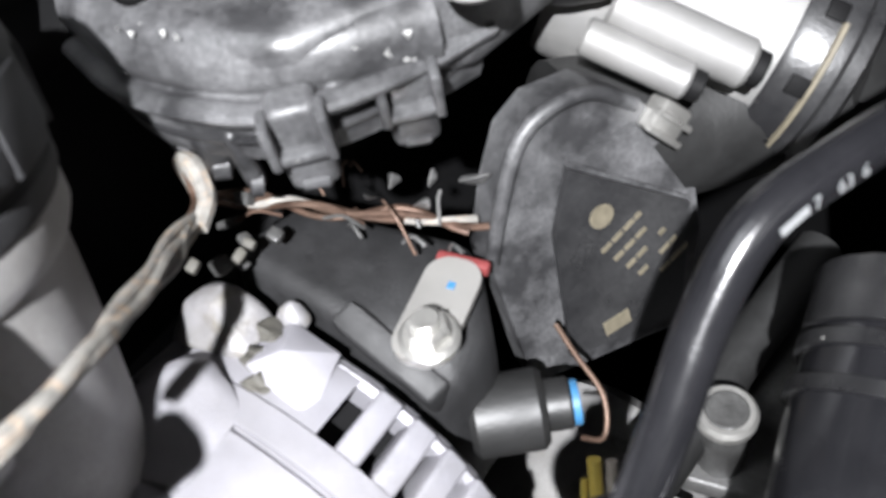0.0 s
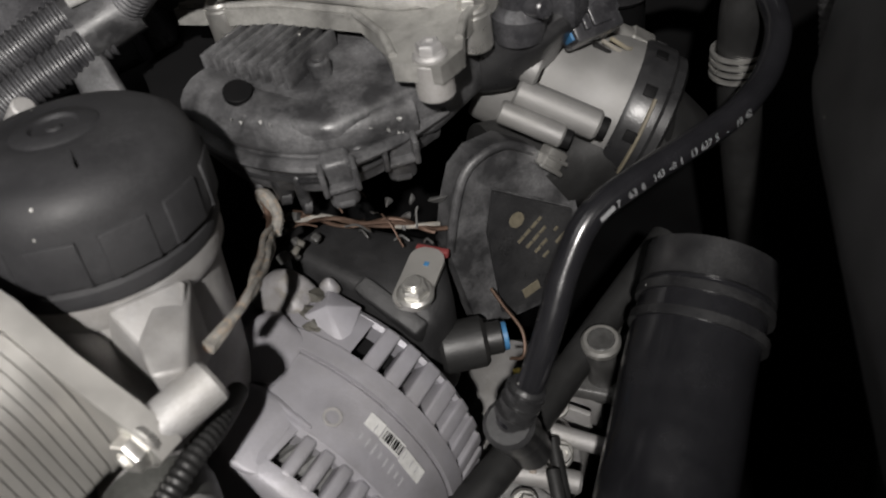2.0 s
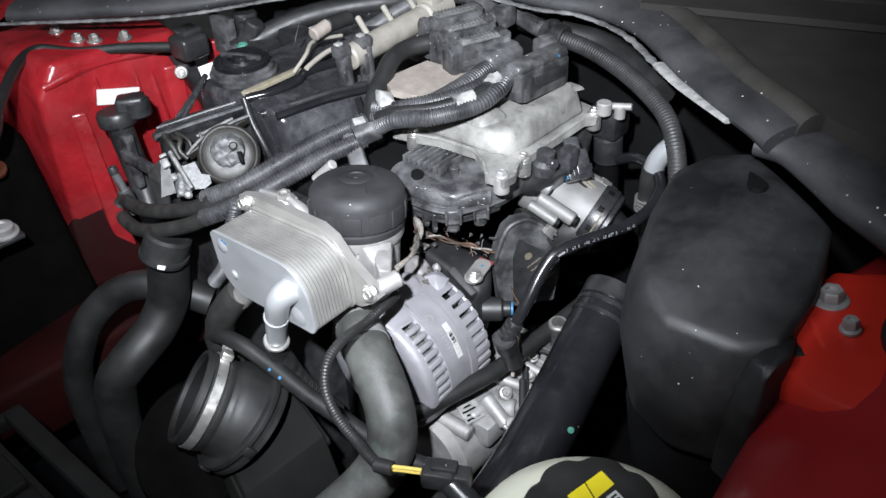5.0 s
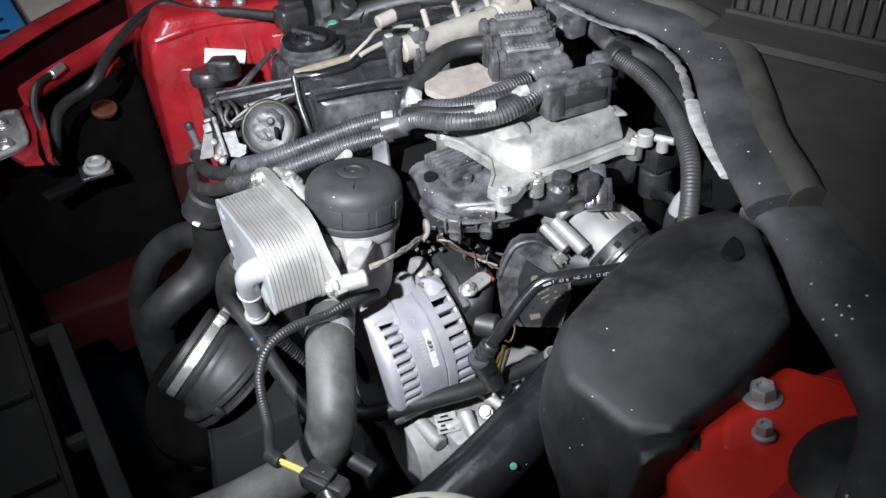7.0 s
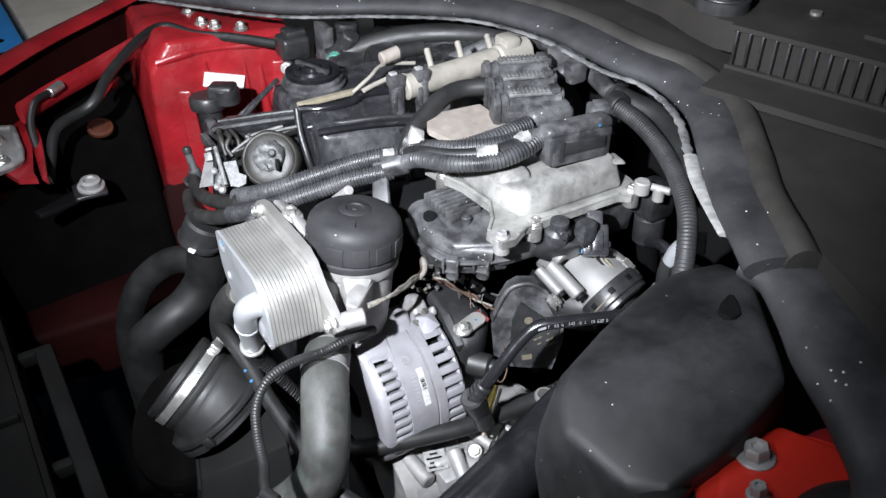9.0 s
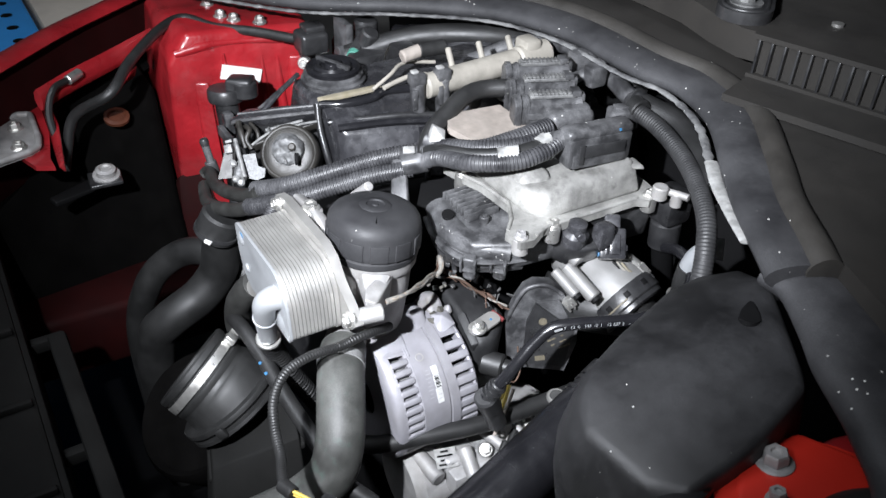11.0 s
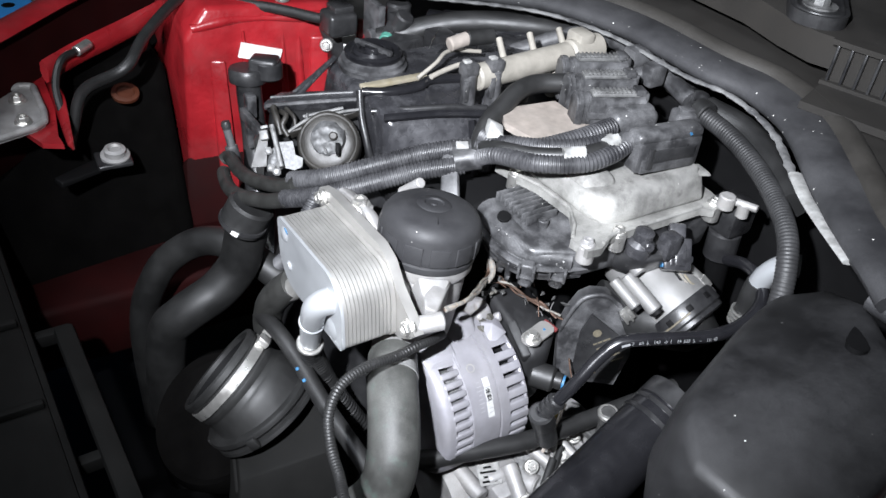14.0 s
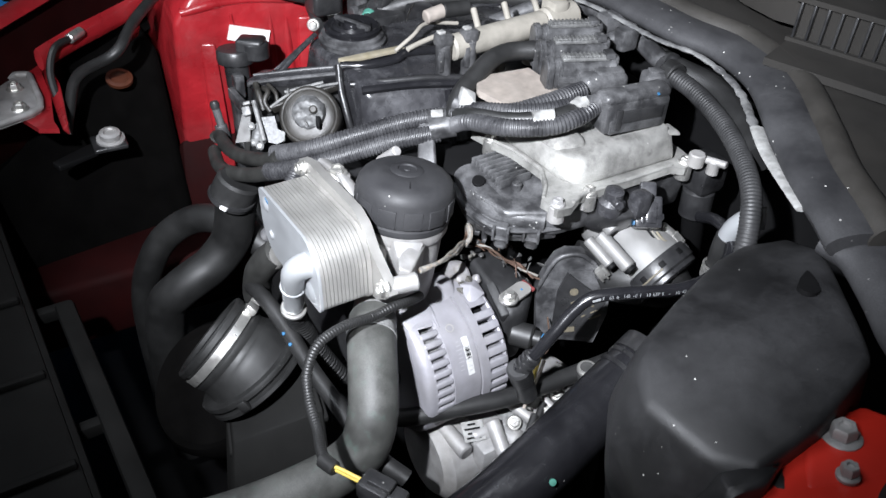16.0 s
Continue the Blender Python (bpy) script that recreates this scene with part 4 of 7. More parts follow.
part("ear_pad", roughen(hull([(-0.1400, 0.0860, 0.7060), (-0.1240, 0.0840, 0.7010), (-0.1170, 0.0830, 0.6975), (-0.1215, 0.1035, 0.7010), (-0.1390, 0.1045, 0.7050), (-0.1320, 0.0940, 0.7075), (-0.1300, 0.0940, 0.6900)], 0.0026), 0.0006, 0.008), M_ALT, alt)
part("second_ear", roughen(hull([(-0.1460, 0.1000, 0.7000), (-0.1340, 0.1020, 0.7010), (-0.1350, 0.1100, 0.7020), (-0.1480, 0.1110, 0.7020), (-0.1420, 0.1040, 0.7110), (-0.1380, 0.1080, 0.7100)], 0.0022), 0.0012, 0.006), M_EAR, alt)
for k, (x_, y_, z_, r_) in enumerate(((-0.1345, 0.0845, 0.7030, 0.0040), (-0.1400, 0.0900, 0.7045, 0.0044), (-0.1410, 0.0985, 0.7060, 0.0040))):
    part("grime", roughen(lathe([(0, -0.0022), (r_ * 0.6, -0.0016), (r_, -0.0004), (r_ * 0.7, 0.0009), (r_ * 0.35, 0.0013), (0, 0.0012)], axes((x_, y_, z_), (0.35, 0.05, 1)), 12), 0.0022, 0.0035), M_GRIME, alt, "caked oily grime")
part("web_line", sweep(resample([Vector((AX + (R + 0.0002) * math.cos(radians(a_)), 0.0440 + 0.00010 * (a_ - 63), AZ + (R + 0.0002) * math.sin(radians(a_)))) for a_ in range(63, 84, 4)], 0.003), 0.0010, 6), M_ALT, alt)
def on_band(angle, yy, lift=0.0003):
    a = radians(angle)
    n = Vector((math.cos(a), 0, math.sin(a)))
    return Vector((AX, yy, AZ)) + n * (R + lift), n
p, n = on_band(59.5, 0.0530)
part("logo", lathe([(0.0030, 0), (0.0042, 0), (0.0042, 0.0006), (0.0030, 0.0006)], axes(p, n), 20), M_CAST, alt)
sticker = None
for a_, w_, h_ in ((46.3, 0.0062, 0.0085), (37.6, 0.0064, 0.0120), (26.2, 0.0066, 0.0150)):
    p, n = on_band(a_, 0.0622 - 0.00007 * (46.3 - a_), 0.0002)
    piece = part("sticker", plate_label(p, n, (0, 1, 0), w_, h_, 0.0004), M_LABEL, alt, "narrow white printed label")
    sticker = sticker or piece
for i in range(8):
    q, n2 = on_band(41.5 - 1.15 * i, 0.0616, 0.0007)
    part("print_bar", plate_label(q, n2, (0, 1, 0), 0.0046, 0.0005 + 0.0004 * (i % 3), 0.0002), M_DARK, sticker)
for i, a_ in enumerate((45.5, 31.0, 27.0, 24.0)):
    q, n2 = on_band(a_, 0.0610, 0.0007)
    part("print_bar", plate_label(q, n2, (0, 1, 0), 0.0036, 0.0005, 0.0002), M_GREYPRINT, sticker)
for i in range(8):
    q, n2 = on_band(48 - 3.1 * i, 0.0545 - 0.0003 * i, 0.0002)
    part("print_bar", plate_label(q, n2, (0, 1, 0), 0.0030 + 0.0012 * (i % 3), 0.0009, 0.0002), M_GREYPRINT, alt)
part("regulator_cover", merge(hull([(-0.170, 0.112, 0.714), (-0.128, 0.112, 0.704), (-0.094, 0.112, 0.690), (-0.088, 0.128, 0.694), (-0.112, 0.158, 0.700), (-0.166, 0.140, 0.712), (-0.17, 0.10, 0.60), (-0.105, 0.10, 0.61), (-0.10, 0.14, 0.62), (-0.17, 0.15, 0.62)], 0.006),
                            hull([(-0.1300, 0.1085, 0.7045), (-0.1270, 0.1180, 0.7075), (-0.0975, 0.1070, 0.6885), (-0.0945, 0.1150, 0.6910), (-0.1260, 0.1150, 0.6900), (-0.0990, 0.1100, 0.6780), (-0.0960, 0.1160, 0.6800)], 0.0016)), M_REG, alt, "black plastic regulator cover")
part("cable_lug", prism(round_rect(0.036, 0.0165, 0.007), 0.0022, axes((-0.1035, 0.1255, 0.7040), (0.12, -0.05, 1), (-0.2, 0.95, 0)), 0.0007), M_ALU, alt, "pale tinned cable lug")
part("lug_edge", box((0, 0, 0), (0.016, 0.0035, 0.004), 0.001, axes((-0.1068, 0.1435, 0.7050), (0.12, -0.05, 1), (0.95, 0.2, 0))), M_REDMARK, alt, "red rubber edge of the lug")
part("lug_dot", plate_label((-0.1040, 0.1335, 0.7066), (0.12, -0.05, 1), (0.95, 0.2, 0), 0.0022, 0.0022, 0.0004), M_BLUE, alt)
part("terminal_nut", merge(bolt_mesh((-0.0990, 0.1155, 0.7065), (0.12, -0.05, 1), 0.0062, 0.0062, 1.35), rod((-0.0990, 0.1155, 0.711), (-0.0987, 0.1154, 0.7148), 0.0038, 14)), M_STEEL, alt, "flanged terminal nut")
part("plug", merge(rod((-0.098, 0.122, 0.662), (-0.080, 0.136, 0.662), 0.0125, 18), rod((-0.082, 0.135, 0.662), (-0.074, 0.141, 0.662), 0.008, 16)), M_RUBBER, alt)
part("plug_seal", rod((-0.0745, 0.1405, 0.662), (-0.0722, 0.1423, 0.662), 0.0070, 16), M_BLUE, alt)


# ---- control unit on the intake manifold ----
ecu = thing("engine_control_unit", (-0.16, 0.235, 0.795), "dirty cast aluminium engine control unit with powdery stains", "control unit")
part("flange", merge(prism([(-0.236, 0.156), (-0.205, 0.163), (-0.187, 0.169), (-0.142, 0.172), (-0.120, 0.158), (-0.106, 0.143), (-0.086, 0.146), (-0.084, 0.160), (-0.094, 0.178), (-0.092, 0.29), (-0.084, 0.300), (-0.088, 0.318), (-0.11, 0.322), (-0.235, 0.33)], 0.008, Matrix.Translation((0, 0, 0.797)), 0.002)), M_ECU, ecu)
part("cover", merge(hull([(-0.222, 0.172, 0.804), (-0.125, 0.176, 0.804), (-0.104, 0.186, 0.804), (-0.100, 0.305, 0.804), (-0.222, 0.318, 0.804), (-0.214, 0.182, 0.830), (-0.132, 0.182, 0.826), (-0.114, 0.196, 0.826), (-0.108, 0.298, 0.838), (-0.214, 0.308, 0.842)], 0.0095, 4),
                    hull([(-0.170, 0.180, 0.824), (-0.140, 0.182, 0.824), (-0.126, 0.215, 0.828), (-0.170, 0.215, 0.828), (-0.165, 0.188, 0.836), (-0.146, 0.19, 0.835), (-0.140, 0.212, 0.837), (-0.165, 0.212, 0.838)], 0.004),
                    hull([(-0.108, 0.290, 0.83), (-0.100, 0.306, 0.83), (-0.125, 0.290, 0.83), (-0.125, 0.310, 0.83), (-0.110, 0.294, 0.834), (-0.106, 0.304, 0.834), (-0.122, 0.294, 0.834), (-0.122, 0.306, 0.834)], 0.004)), M_ECU, ecu)
part("flange_ridge", sweep(resample([Vector(q) for q in ((-0.234, 0.159, 0.8055), (-0.205, 0.166, 0.8055), (-0.187, 0.172, 0.8055), (-0.146, 0.1745, 0.8055), (-0.122, 0.161, 0.8055), (-0.108, 0.147, 0.8055))], 0.004), 0.0018, 8), M_ECU, ecu)
part("side_ridge", sweep(resample([Vector(q) for q in ((-0.089, 0.166, 0.8055), (-0.0955, 0.182, 0.8055), (-0.094, 0.240, 0.8055), (-0.0935, 0.292, 0.8055))], 0.004), 0.0018, 8), M_ECU, ecu)
part("step", hull([(-0.210, 0.190, 0.830), (-0.175, 0.188, 0.830), (-0.175, 0.24, 0.834), (-0.210, 0.24, 0.834), (-0.206, 0.194, 0.8365), (-0.179, 0.192, 0.8365), (-0.179, 0.236, 0.839), (-0.206, 0.236, 0.839)], 0.002), M_ECU, ecu)
part("beige_pad", prism([(-0.262, 0.175), (-0.238, 0.160), (-0.205, 0.166), (-0.185, 0.19), (-0.190, 0.235), (-0.255, 0.235)], 0.007, Matrix.Translation((0, 0, 0.842)), 0.002), M_BEIGE, ecu, "beige dusty insulation pad")
for q in ((-0.094, 0.152, 0.805), (-0.092, 0.308, 0.805), (-0.216, 0.166, 0.805), (-0.098, 0.192, 0.803)):
    part("screw", merge(rod((q[0], q[1], q[2] - 0.018), q, 0.0078, 18), bolt_mesh(q, (0, 0, 1), 0.0052, 0.006, 1.35)), M_STEEL if q[1] != 0.152 else M_CAST, ecu)
for i in range(8):
    part("cooling_rib", box((-0.204 + 0.0066 * i, 0.154, 0.792), (0.0026, 0.036, 0.011), 0.0008, None), M_DUSTY, ecu)

# long connector with a ridged top
con = thing("ecu_connector", (-0.135, 0.26, 0.835), "long black connector plugged into the control unit", "connector")
cm = Matrix.Translation((-0.134, 0.262, 0.857)) @ Matrix.Rotation(radians(-8), 4, "Z")
shell = part("shell", merge(box((0, 0, -0.004), (0.026, 0.070, 0.030), 0.003, cm), box((0, 0.001, 0.012), (0.022, 0.074, 0.014), 0.006, cm, 3), box((0.012, 0, -0.012), (0.004, 0.060, 0.014), 0.001, cm)), M_SCRAPED, con)
part("lever", merge(box((0.0145, 0.004, -0.002), (0.002, 0.045, 0.012), 0.0006, cm), box((0.0145, -0.022, -0.004), (0.0022, 0.006, 0.020), 0.0006, cm)), M_PLASTIC, con)
part("blue_dot", plate_label((-0.1205, 0.281, 0.871), (0.8, 0.1, 0.6), (0, 1, 0), 0.0028, 0.0028), M_BLUE, con)
part("cable_exit", rod((-0.143, 0.232, 0.862), (-0.150, 0.214, 0.858), 0.010, 18), M_SCRAPED, con)
con2 = thing("ecu_plug", (-0.185, 0.27, 0.835), "black round-shouldered plug beside the control unit connector", "connector")
cm2 = Matrix.Translation((-0.186, 0.272, 0.853)) @ Matrix.Rotation(radians(-12), 4, "Z")
part("shell", merge(box((0, 0, 0), (0.026, 0.050, 0.028), 0.008, cm2, 3), box((0, 0.006, 0.010), (0.016, 0.03, 0.014), 0.004, cm2)), M_SCRAPED, con2)
con3 = thing("sensor_plug", (-0.158, 0.312, 0.84), "small black sensor plug with a cable", "connector")
cm3 = Matrix.Translation((-0.158, 0.318, 0.858)) @ Matrix.Rotation(radians(-20), 4, "Z")
part("shell", merge(box((0, 0, 0), (0.020, 0.030, 0.022), 0.004, cm3), box((0, 0.018, 0.004), (0.014, 0.014, 0.014), 0.003, cm3), box((0, -0.002, 0.012), (0.010, 0.016, 0.004), 0.001, cm3)), M_SCRAPED, con3)
part("cable", hose([(-0.163, 0.336, 0.861), (-0.172, 0.352, 0.864), (-0.19, 0.372, 0.856), (-0.22, 0.39, 0.84)], 0.0085, 12), M_SCRAPED, con3)

# three ribbed connectors in a row
first = thing("ribbed_connector", (-0.205, 0.255, 0.835), "black ribbed connector with dusty bars, one of three in a row", "connector", "connectors in a row")
rm = Matrix.Translation((-0.205, 0.258, 0.0)) @ Matrix.Rotation(radians(-22), 4, "Z")
def arch(w, h, length, y0, m, bevel=0.0012):
    """A block with a rounded top, pushed along m's y axis; it stands on z = 0.835."""
    out = [(-w / 2, 0.0)] + [(-w / 2 * math.cos(radians(a)), h - w * 0.38 + w * 0.38 * math.sin(radians(a))) for a in range(0, 181, 18)] + [(w / 2, 0.0)]
    return prism(out, length, m @ Matrix.Translation((0, y0 + length, 0.835)) @ Matrix.Rotation(radians(90), 4, "X"), bevel)


part("shell", merge(arch(0.0200, 0.0400, 0.070, -0.036, rm), arch(0.0235, 0.0425, 0.0045, -0.034, rm, 0.0010), arch(0.0225, 0.0415, 0.0030, -0.024, rm, 0.0008)), M_SCRAPED, first)
part("grip_panel", merge(box((0.0, 0.004, 0.8765), (0.0120, 0.048, 0.004), 0.0012, rm), box((0.0, 0.004, 0.8788), (0.0070, 0.044, 0.0016), 0.0006, rm)), M_WORN, first, "scraped grey grip panel")
for i in range(11):
    part("grip_rib", box((0.0, -0.017 + 0.0042 * i, 0.8792), (0.0112, 0.0017, 0.0018), 0.0004, rm), M_WORN, first)
part("latch", merge(box((0.0, 0.028, 0.8790), (0.0140, 0.010, 0.006), 0.0015, rm), box((0, 0.034, 0.872), (0.010, 0.008, 0.012), 0.002, rm)), M_SCRAPED, first)
for s_ in (-1, 1):
    part("side_rail", box((0.0108 * s_, 0.004, 0.858), (0.0022, 0.058, 0.007), 0.0008, rm), M_SCRAPED, first)
copy_thing(first, pose(-0.205 - 0.030, 0.255 + 0.014, 0.835 + 0.003))
copy_thing(first, pose(-0.205 - 0.060, 0.255 + 0.030, 0.835 + 0.006))

# ---- intake manifold ----
mani = thing("intake_manifold", (-0.17, 0.2, 0.70), "dusty black plastic intake manifold below the control unit", "intake manifold")
part("plenum", hull([(-0.205, 0.120, 0.789), (-0.165, 0.110, 0.787), (-0.128, 0.120, 0.784), (-0.102, 0.160, 0.788), (-0.098, 0.330, 0.795), (-0.24, 0.34, 0.797), (-0.205, 0.124, 0.766), (-0.165, 0.114, 0.764), (-0.130, 0.126, 0.762), (-0.105, 0.165, 0.755), (-0.105, 0.33, 0.74), (-0.24, 0.34, 0.74)], 0.008), M_DUSTY, mani)
part("runner_hump", sweep(resample(smooth([(-0.205, 0.134, 0.779), (-0.170, 0.126, 0.777), (-0.140, 0.134, 0.775), (-0.116, 0.160, 0.774)]), 0.006), 0.0155, 16, 0.8, True, (0, 0, 1)), M_DUSTY, mani)
part("seam_lip", sweep(resample(smooth([(-0.205, 0.118, 0.772), (-0.168, 0.109, 0.770), (-0.130, 0.117, 0.769), (-0.113, 0.142, 0.768), (-0.106, 0.170, 0.766)]), 0.006), 0.0042, 10, 0.6, True, (0, 0, 1)), M_DUSTY, mani)
part("seam_lip", sweep(resample(smooth([(-0.205, 0.121, 0.762), (-0.168, 0.112, 0.760), (-0.134, 0.121, 0.759), (-0.118, 0.146, 0.758), (-0.112, 0.172, 0.757)]), 0.006), 0.0030, 10, 0.7, True, (0, 0, 1)), M_PLASTIC, mani)
part("skirt", sweep(resample(smooth([(-0.205, 0.122, 0.764), (-0.168, 0.1125, 0.763), (-0.134, 0.1225, 0.762), (-0.119, 0.1470, 0.761), (-0.112, 0.172, 0.760)]), 0.006), 0.0030, 10, 3.6, True, (0, 0, 1)), M_DUSTY, mani)
# black disc painted as the shade inside a recess
part("hollow", rod((-0.175, 0.124, 0.790), (-0.174, 0.1235, 0.7928), 0.0062, 16), M_DARK, mani)
part("screw_post", merge(rod((-0.150, 0.150, 0.78), (-0.150, 0.150, 0.796), 0.0048, 16), rod((-0.150, 0.150, 0.796), (-0.150, 0.150, 0.7972), 0.0028, 10)), M_DUSTY, mani)


def lip_lug(top, low, w, d=0.008, fork=True, mat=None):
    """A moulded clip under the lip: tongue with a rounded end, side ribs and a small cross bar."""
    top, low = Vector(top), Vector(low)
    along = Vector((0.72, 0.69, 0))
    h = (top - low).length
    m = axes((top + low) / 2, along.cross(top - low), along)
    bits = [box((0, 0, 0), (w * 0.8, h, d), 0.0026, m, 3), rod(m @ Vector((-w * 0.24, -h / 2 + 0.003, d * 0.15)), m @ Vector((w * 0.24, -h / 2 + 0.002, d * 0.15)), 0.0042, 12)]
    if fork:
        for s in (-1, 1):
            part("clip_rib", box((s * w * 0.42, h * 0.25, d * 0.55), (w * 0.16, h * 0.5, d * 0.8), 0.0008, m), M_DUSTY, mani)
        part("clip_bar", box((0, h * 0.06, d * 0.62), (w * 0.85, 0.0026, d * 0.5), 0.0008, m), M_DUSTY, mani)
    part("clip_lug", merge(*bits), mat or M_DUSTY, mani)


lip_lug((-0.1270, 0.1190, 0.773), (-0.1315, 0.1245, 0.745), 0.0160, 0.010)
lip_lug((-0.1140, 0.1450, 0.771), (-0.1205, 0.1520, 0.742), 0.0160, 0.010)
lip_lug((-0.1230, 0.1290, 0.771), (-0.1300, 0.1400, 0.753), 0.0080, 0.006, False)
lip_lug((-0.1480, 0.1130, 0.762), (-0.1510, 0.1220, 0.738), 0.0070, 0.006, False)
lip_lug((-0.1580, 0.1130, 0.760), (-0.1600, 0.1190, 0.743), 0.0100, 0.007, False, M_PLASTIC)
lip_lug((-0.1760, 0.1150, 0.760), (-0.1780, 0.1210, 0.743), 0.0080, 0.006, False)
for q in (((-0.1300, 0.1395, 0.7760), (-0.1240, 0.1445, 0.7775), (-0.1180, 0.1500, 0.7765), (-0.1140, 0.1540, 0.7740)), ((-0.1210, 0.1465, 0.7770), (-0.1190, 0.1460, 0.7690), (-0.1170, 0.1490, 0.7620)), ((-0.1140, 0.1540, 0.7740), (-0.1120, 0.1530, 0.7660), (-0.1130, 0.1545, 0.7600)), ((-0.1190, 0.1460, 0.7680), (-0.1150, 0.1500, 0.7690), (-0.1115, 0.1530, 0.7665))):
    part("torn_edge", sweep(resample(smooth(q), 0.0025), lambda i, f: 0.0010 + 0.0008 * abs(math.sin(2.3 * i)), 7), M_WHITE, mani, "torn whitish plastic edge")
part("torn_edge", sweep(resample(smooth([(-0.131, 0.1235, 0.7755), (-0.124, 0.131, 0.7735), (-0.117, 0.139, 0.7755), (-0.110, 0.147, 0.773)]), 0.003), lambda i, f: 0.0008 + 0.0010 * abs(math.sin(1.9 * i)), 8), M_TAPE, mani, "torn whitish plastic edge")
for i in range(16):
    x = -0.117 + random.uniform(-0.011, 0.009)
    y, z = 0.1405 + (x + 0.117) * 0.95 - random.uniform(0.000, 0.004), 0.7725 + random.uniform(-0.006, 0.006)
    part("torn_flake", hull([(x + random.uniform(-0.0020, 0.0020), y + random.uniform(-0.0014, 0.0014), z + random.uniform(-0.0016, 0.0016)) for _ in range(6)], 0), M_TAPE, mani)
for i in range(12):
    x, y = -0.163 + random.uniform(-0.012, 0.014), 0.1125 + random.uniform(-0.001, 0.004)
    z = random.choice((0.7735, 0.786))
    part("crumb", hull([(x + random.uniform(-0.0008, 0.0008), y + random.uniform(-0.0008, 0.0008), z + random.uniform(-0.001, 0.001)) for _ in range(6)], 0), M_TAPE, mani)
part("rubble", merge(*[hull([(x + random.uniform(-0.004, 0.004), y + random.uniform(-0.004, 0.004), z + random.uniform(-0.004, 0.004)) for _ in range(7)], 0.0006, 1) for x, y, z in ((-0.128, 0.146, 0.728), (-0.118, 0.152, 0.726), (-0.134, 0.140, 0.724), (-0.110, 0.160, 0.722), (-0.122, 0.149, 0.719))]), M_WORN, mani)
part("end_tank", hull([(-0.112, 0.196, 0.788), (-0.074, 0.206, 0.782), (-0.064, 0.238, 0.784), (-0.10, 0.26, 0.795), (-0.115, 0.20, 0.75), (-0.09, 0.212, 0.752), (-0.085, 0.24, 0.752), (-0.11, 0.26, 0.74)], 0.008), M_PLASTIC, mani)
part("cable_shield", hull([(-0.262, 0.108, 0.818), (-0.246, 0.118, 0.818), (-0.205, 0.098, 0.772), (-0.222, 0.085, 0.772), (-0.262, 0.116, 0.800), (-0.21, 0.105, 0.755)], 0.003), M_DUSTY, mani)

# ---- throttle body ----
TA = Vector((0.885, 0.20, -0.42)).normalized()
TC = Vector((-0.0585, 0.2637, 0.7135))
throttle = thing("throttle_valve", tuple(TC - TA * 0.03), "silver cast throttle body with a black collar", "throttle body")
TM = axes(TC, TA, (0, 0, 1))
part("barrel", lathe([(0.02, -0.075), (0.032, -0.075), (0.0335, -0.071), (0.0338, -0.030), (0.0352, -0.028), (0.0352, -0.004), (0.02, -0.004)], TM, 48), M_THROTTLE, throttle)
collar = part("collar", lathe([(0.02, -0.006), (0.0360, -0.006), (0.0370, -0.004), (0.0370, 0.010), (0.0350, 0.012), (0.0350, 0.016), (0.0320, 0.018), (0.02, 0.018)], TM, 48), M_PLASTIC, throttle)
part("clamp_wire", lathe([(0.0368, 0.0045), (0.0380, 0.0050), (0.0380, 0.0062), (0.0368, 0.0067)], TM, 40, 40, 110), M_GOLD, throttle, "brass-coloured clamp wire")
for k in range(10):
    part("notch", box((0.0370, 0, 0.002), (0.0016, 0.006, 0.006), 0.0004, TM @ Matrix.Rotation(radians(36 * k), 4, "Z")), M_DARK, collar)
tip = Vector((-0.051, 0.2195, 0.7335))
motor = part("motor_housing", merge(rod(tip - TA * 0.046, tip - TA * 0.004, 0.0074, 20), rod(tip - TA * 0.050 + Vector((0.0, -0.010, -0.006)), tip - TA * 0.018 + Vector((0.0, -0.010, -0.006)), 0.0056, 18),
                    rod(tip - TA * 0.05 + Vector((0, 0.006, 0.012)), tip - TA * 0.035 + Vector((0, 0.006, 0.012)), 0.0082, 18)), M_THROTTLE, throttle, "pale tubular bosses")
part("boss_end", rod(tip - TA * 0.006, tip, 0.0054, 18), M_DARK, motor)
part("boss_end", rod(tip - TA * 0.019 + Vector((0.0, -0.010, -0.006)), tip - TA * 0.014 + Vector((0.0, -0.010, -0.006)), 0.0045, 16), M_DARK, motor)
sens = thing("throttle_sensor", (-0.085, 0.262, 0.752), "black sensor plug with blue clip and metal tip", "sensor")
sm = axes((-0.0735, 0.2480, 0.7770), (0.55, -0.35, -0.75), (0.6, 0.8, 0))
part("plug", merge(box((0, 0, 0), (0.025, 0.018, 0.030), 0.002, sm), box((0.002, 0.002, 0.004), (0.025, 0.010, 0.006), 0.001, sm), box((0, 0, -0.020), (0.016, 0.011, 0.018), 0.003, sm), box((0.002, 0.009, 0.001), (0.010, 0.004, 0.020), 0.001, sm), box((-0.006, 0.009, 0.006), (0.003, 0.005, 0.010), 0.0006, sm)), M_STREAK, sens)
part("blue_clip", box((-0.0128, 0.002, 0.007), (0.0016, 0.009, 0.011), 0.0004, sm), M_BLUE, sens)
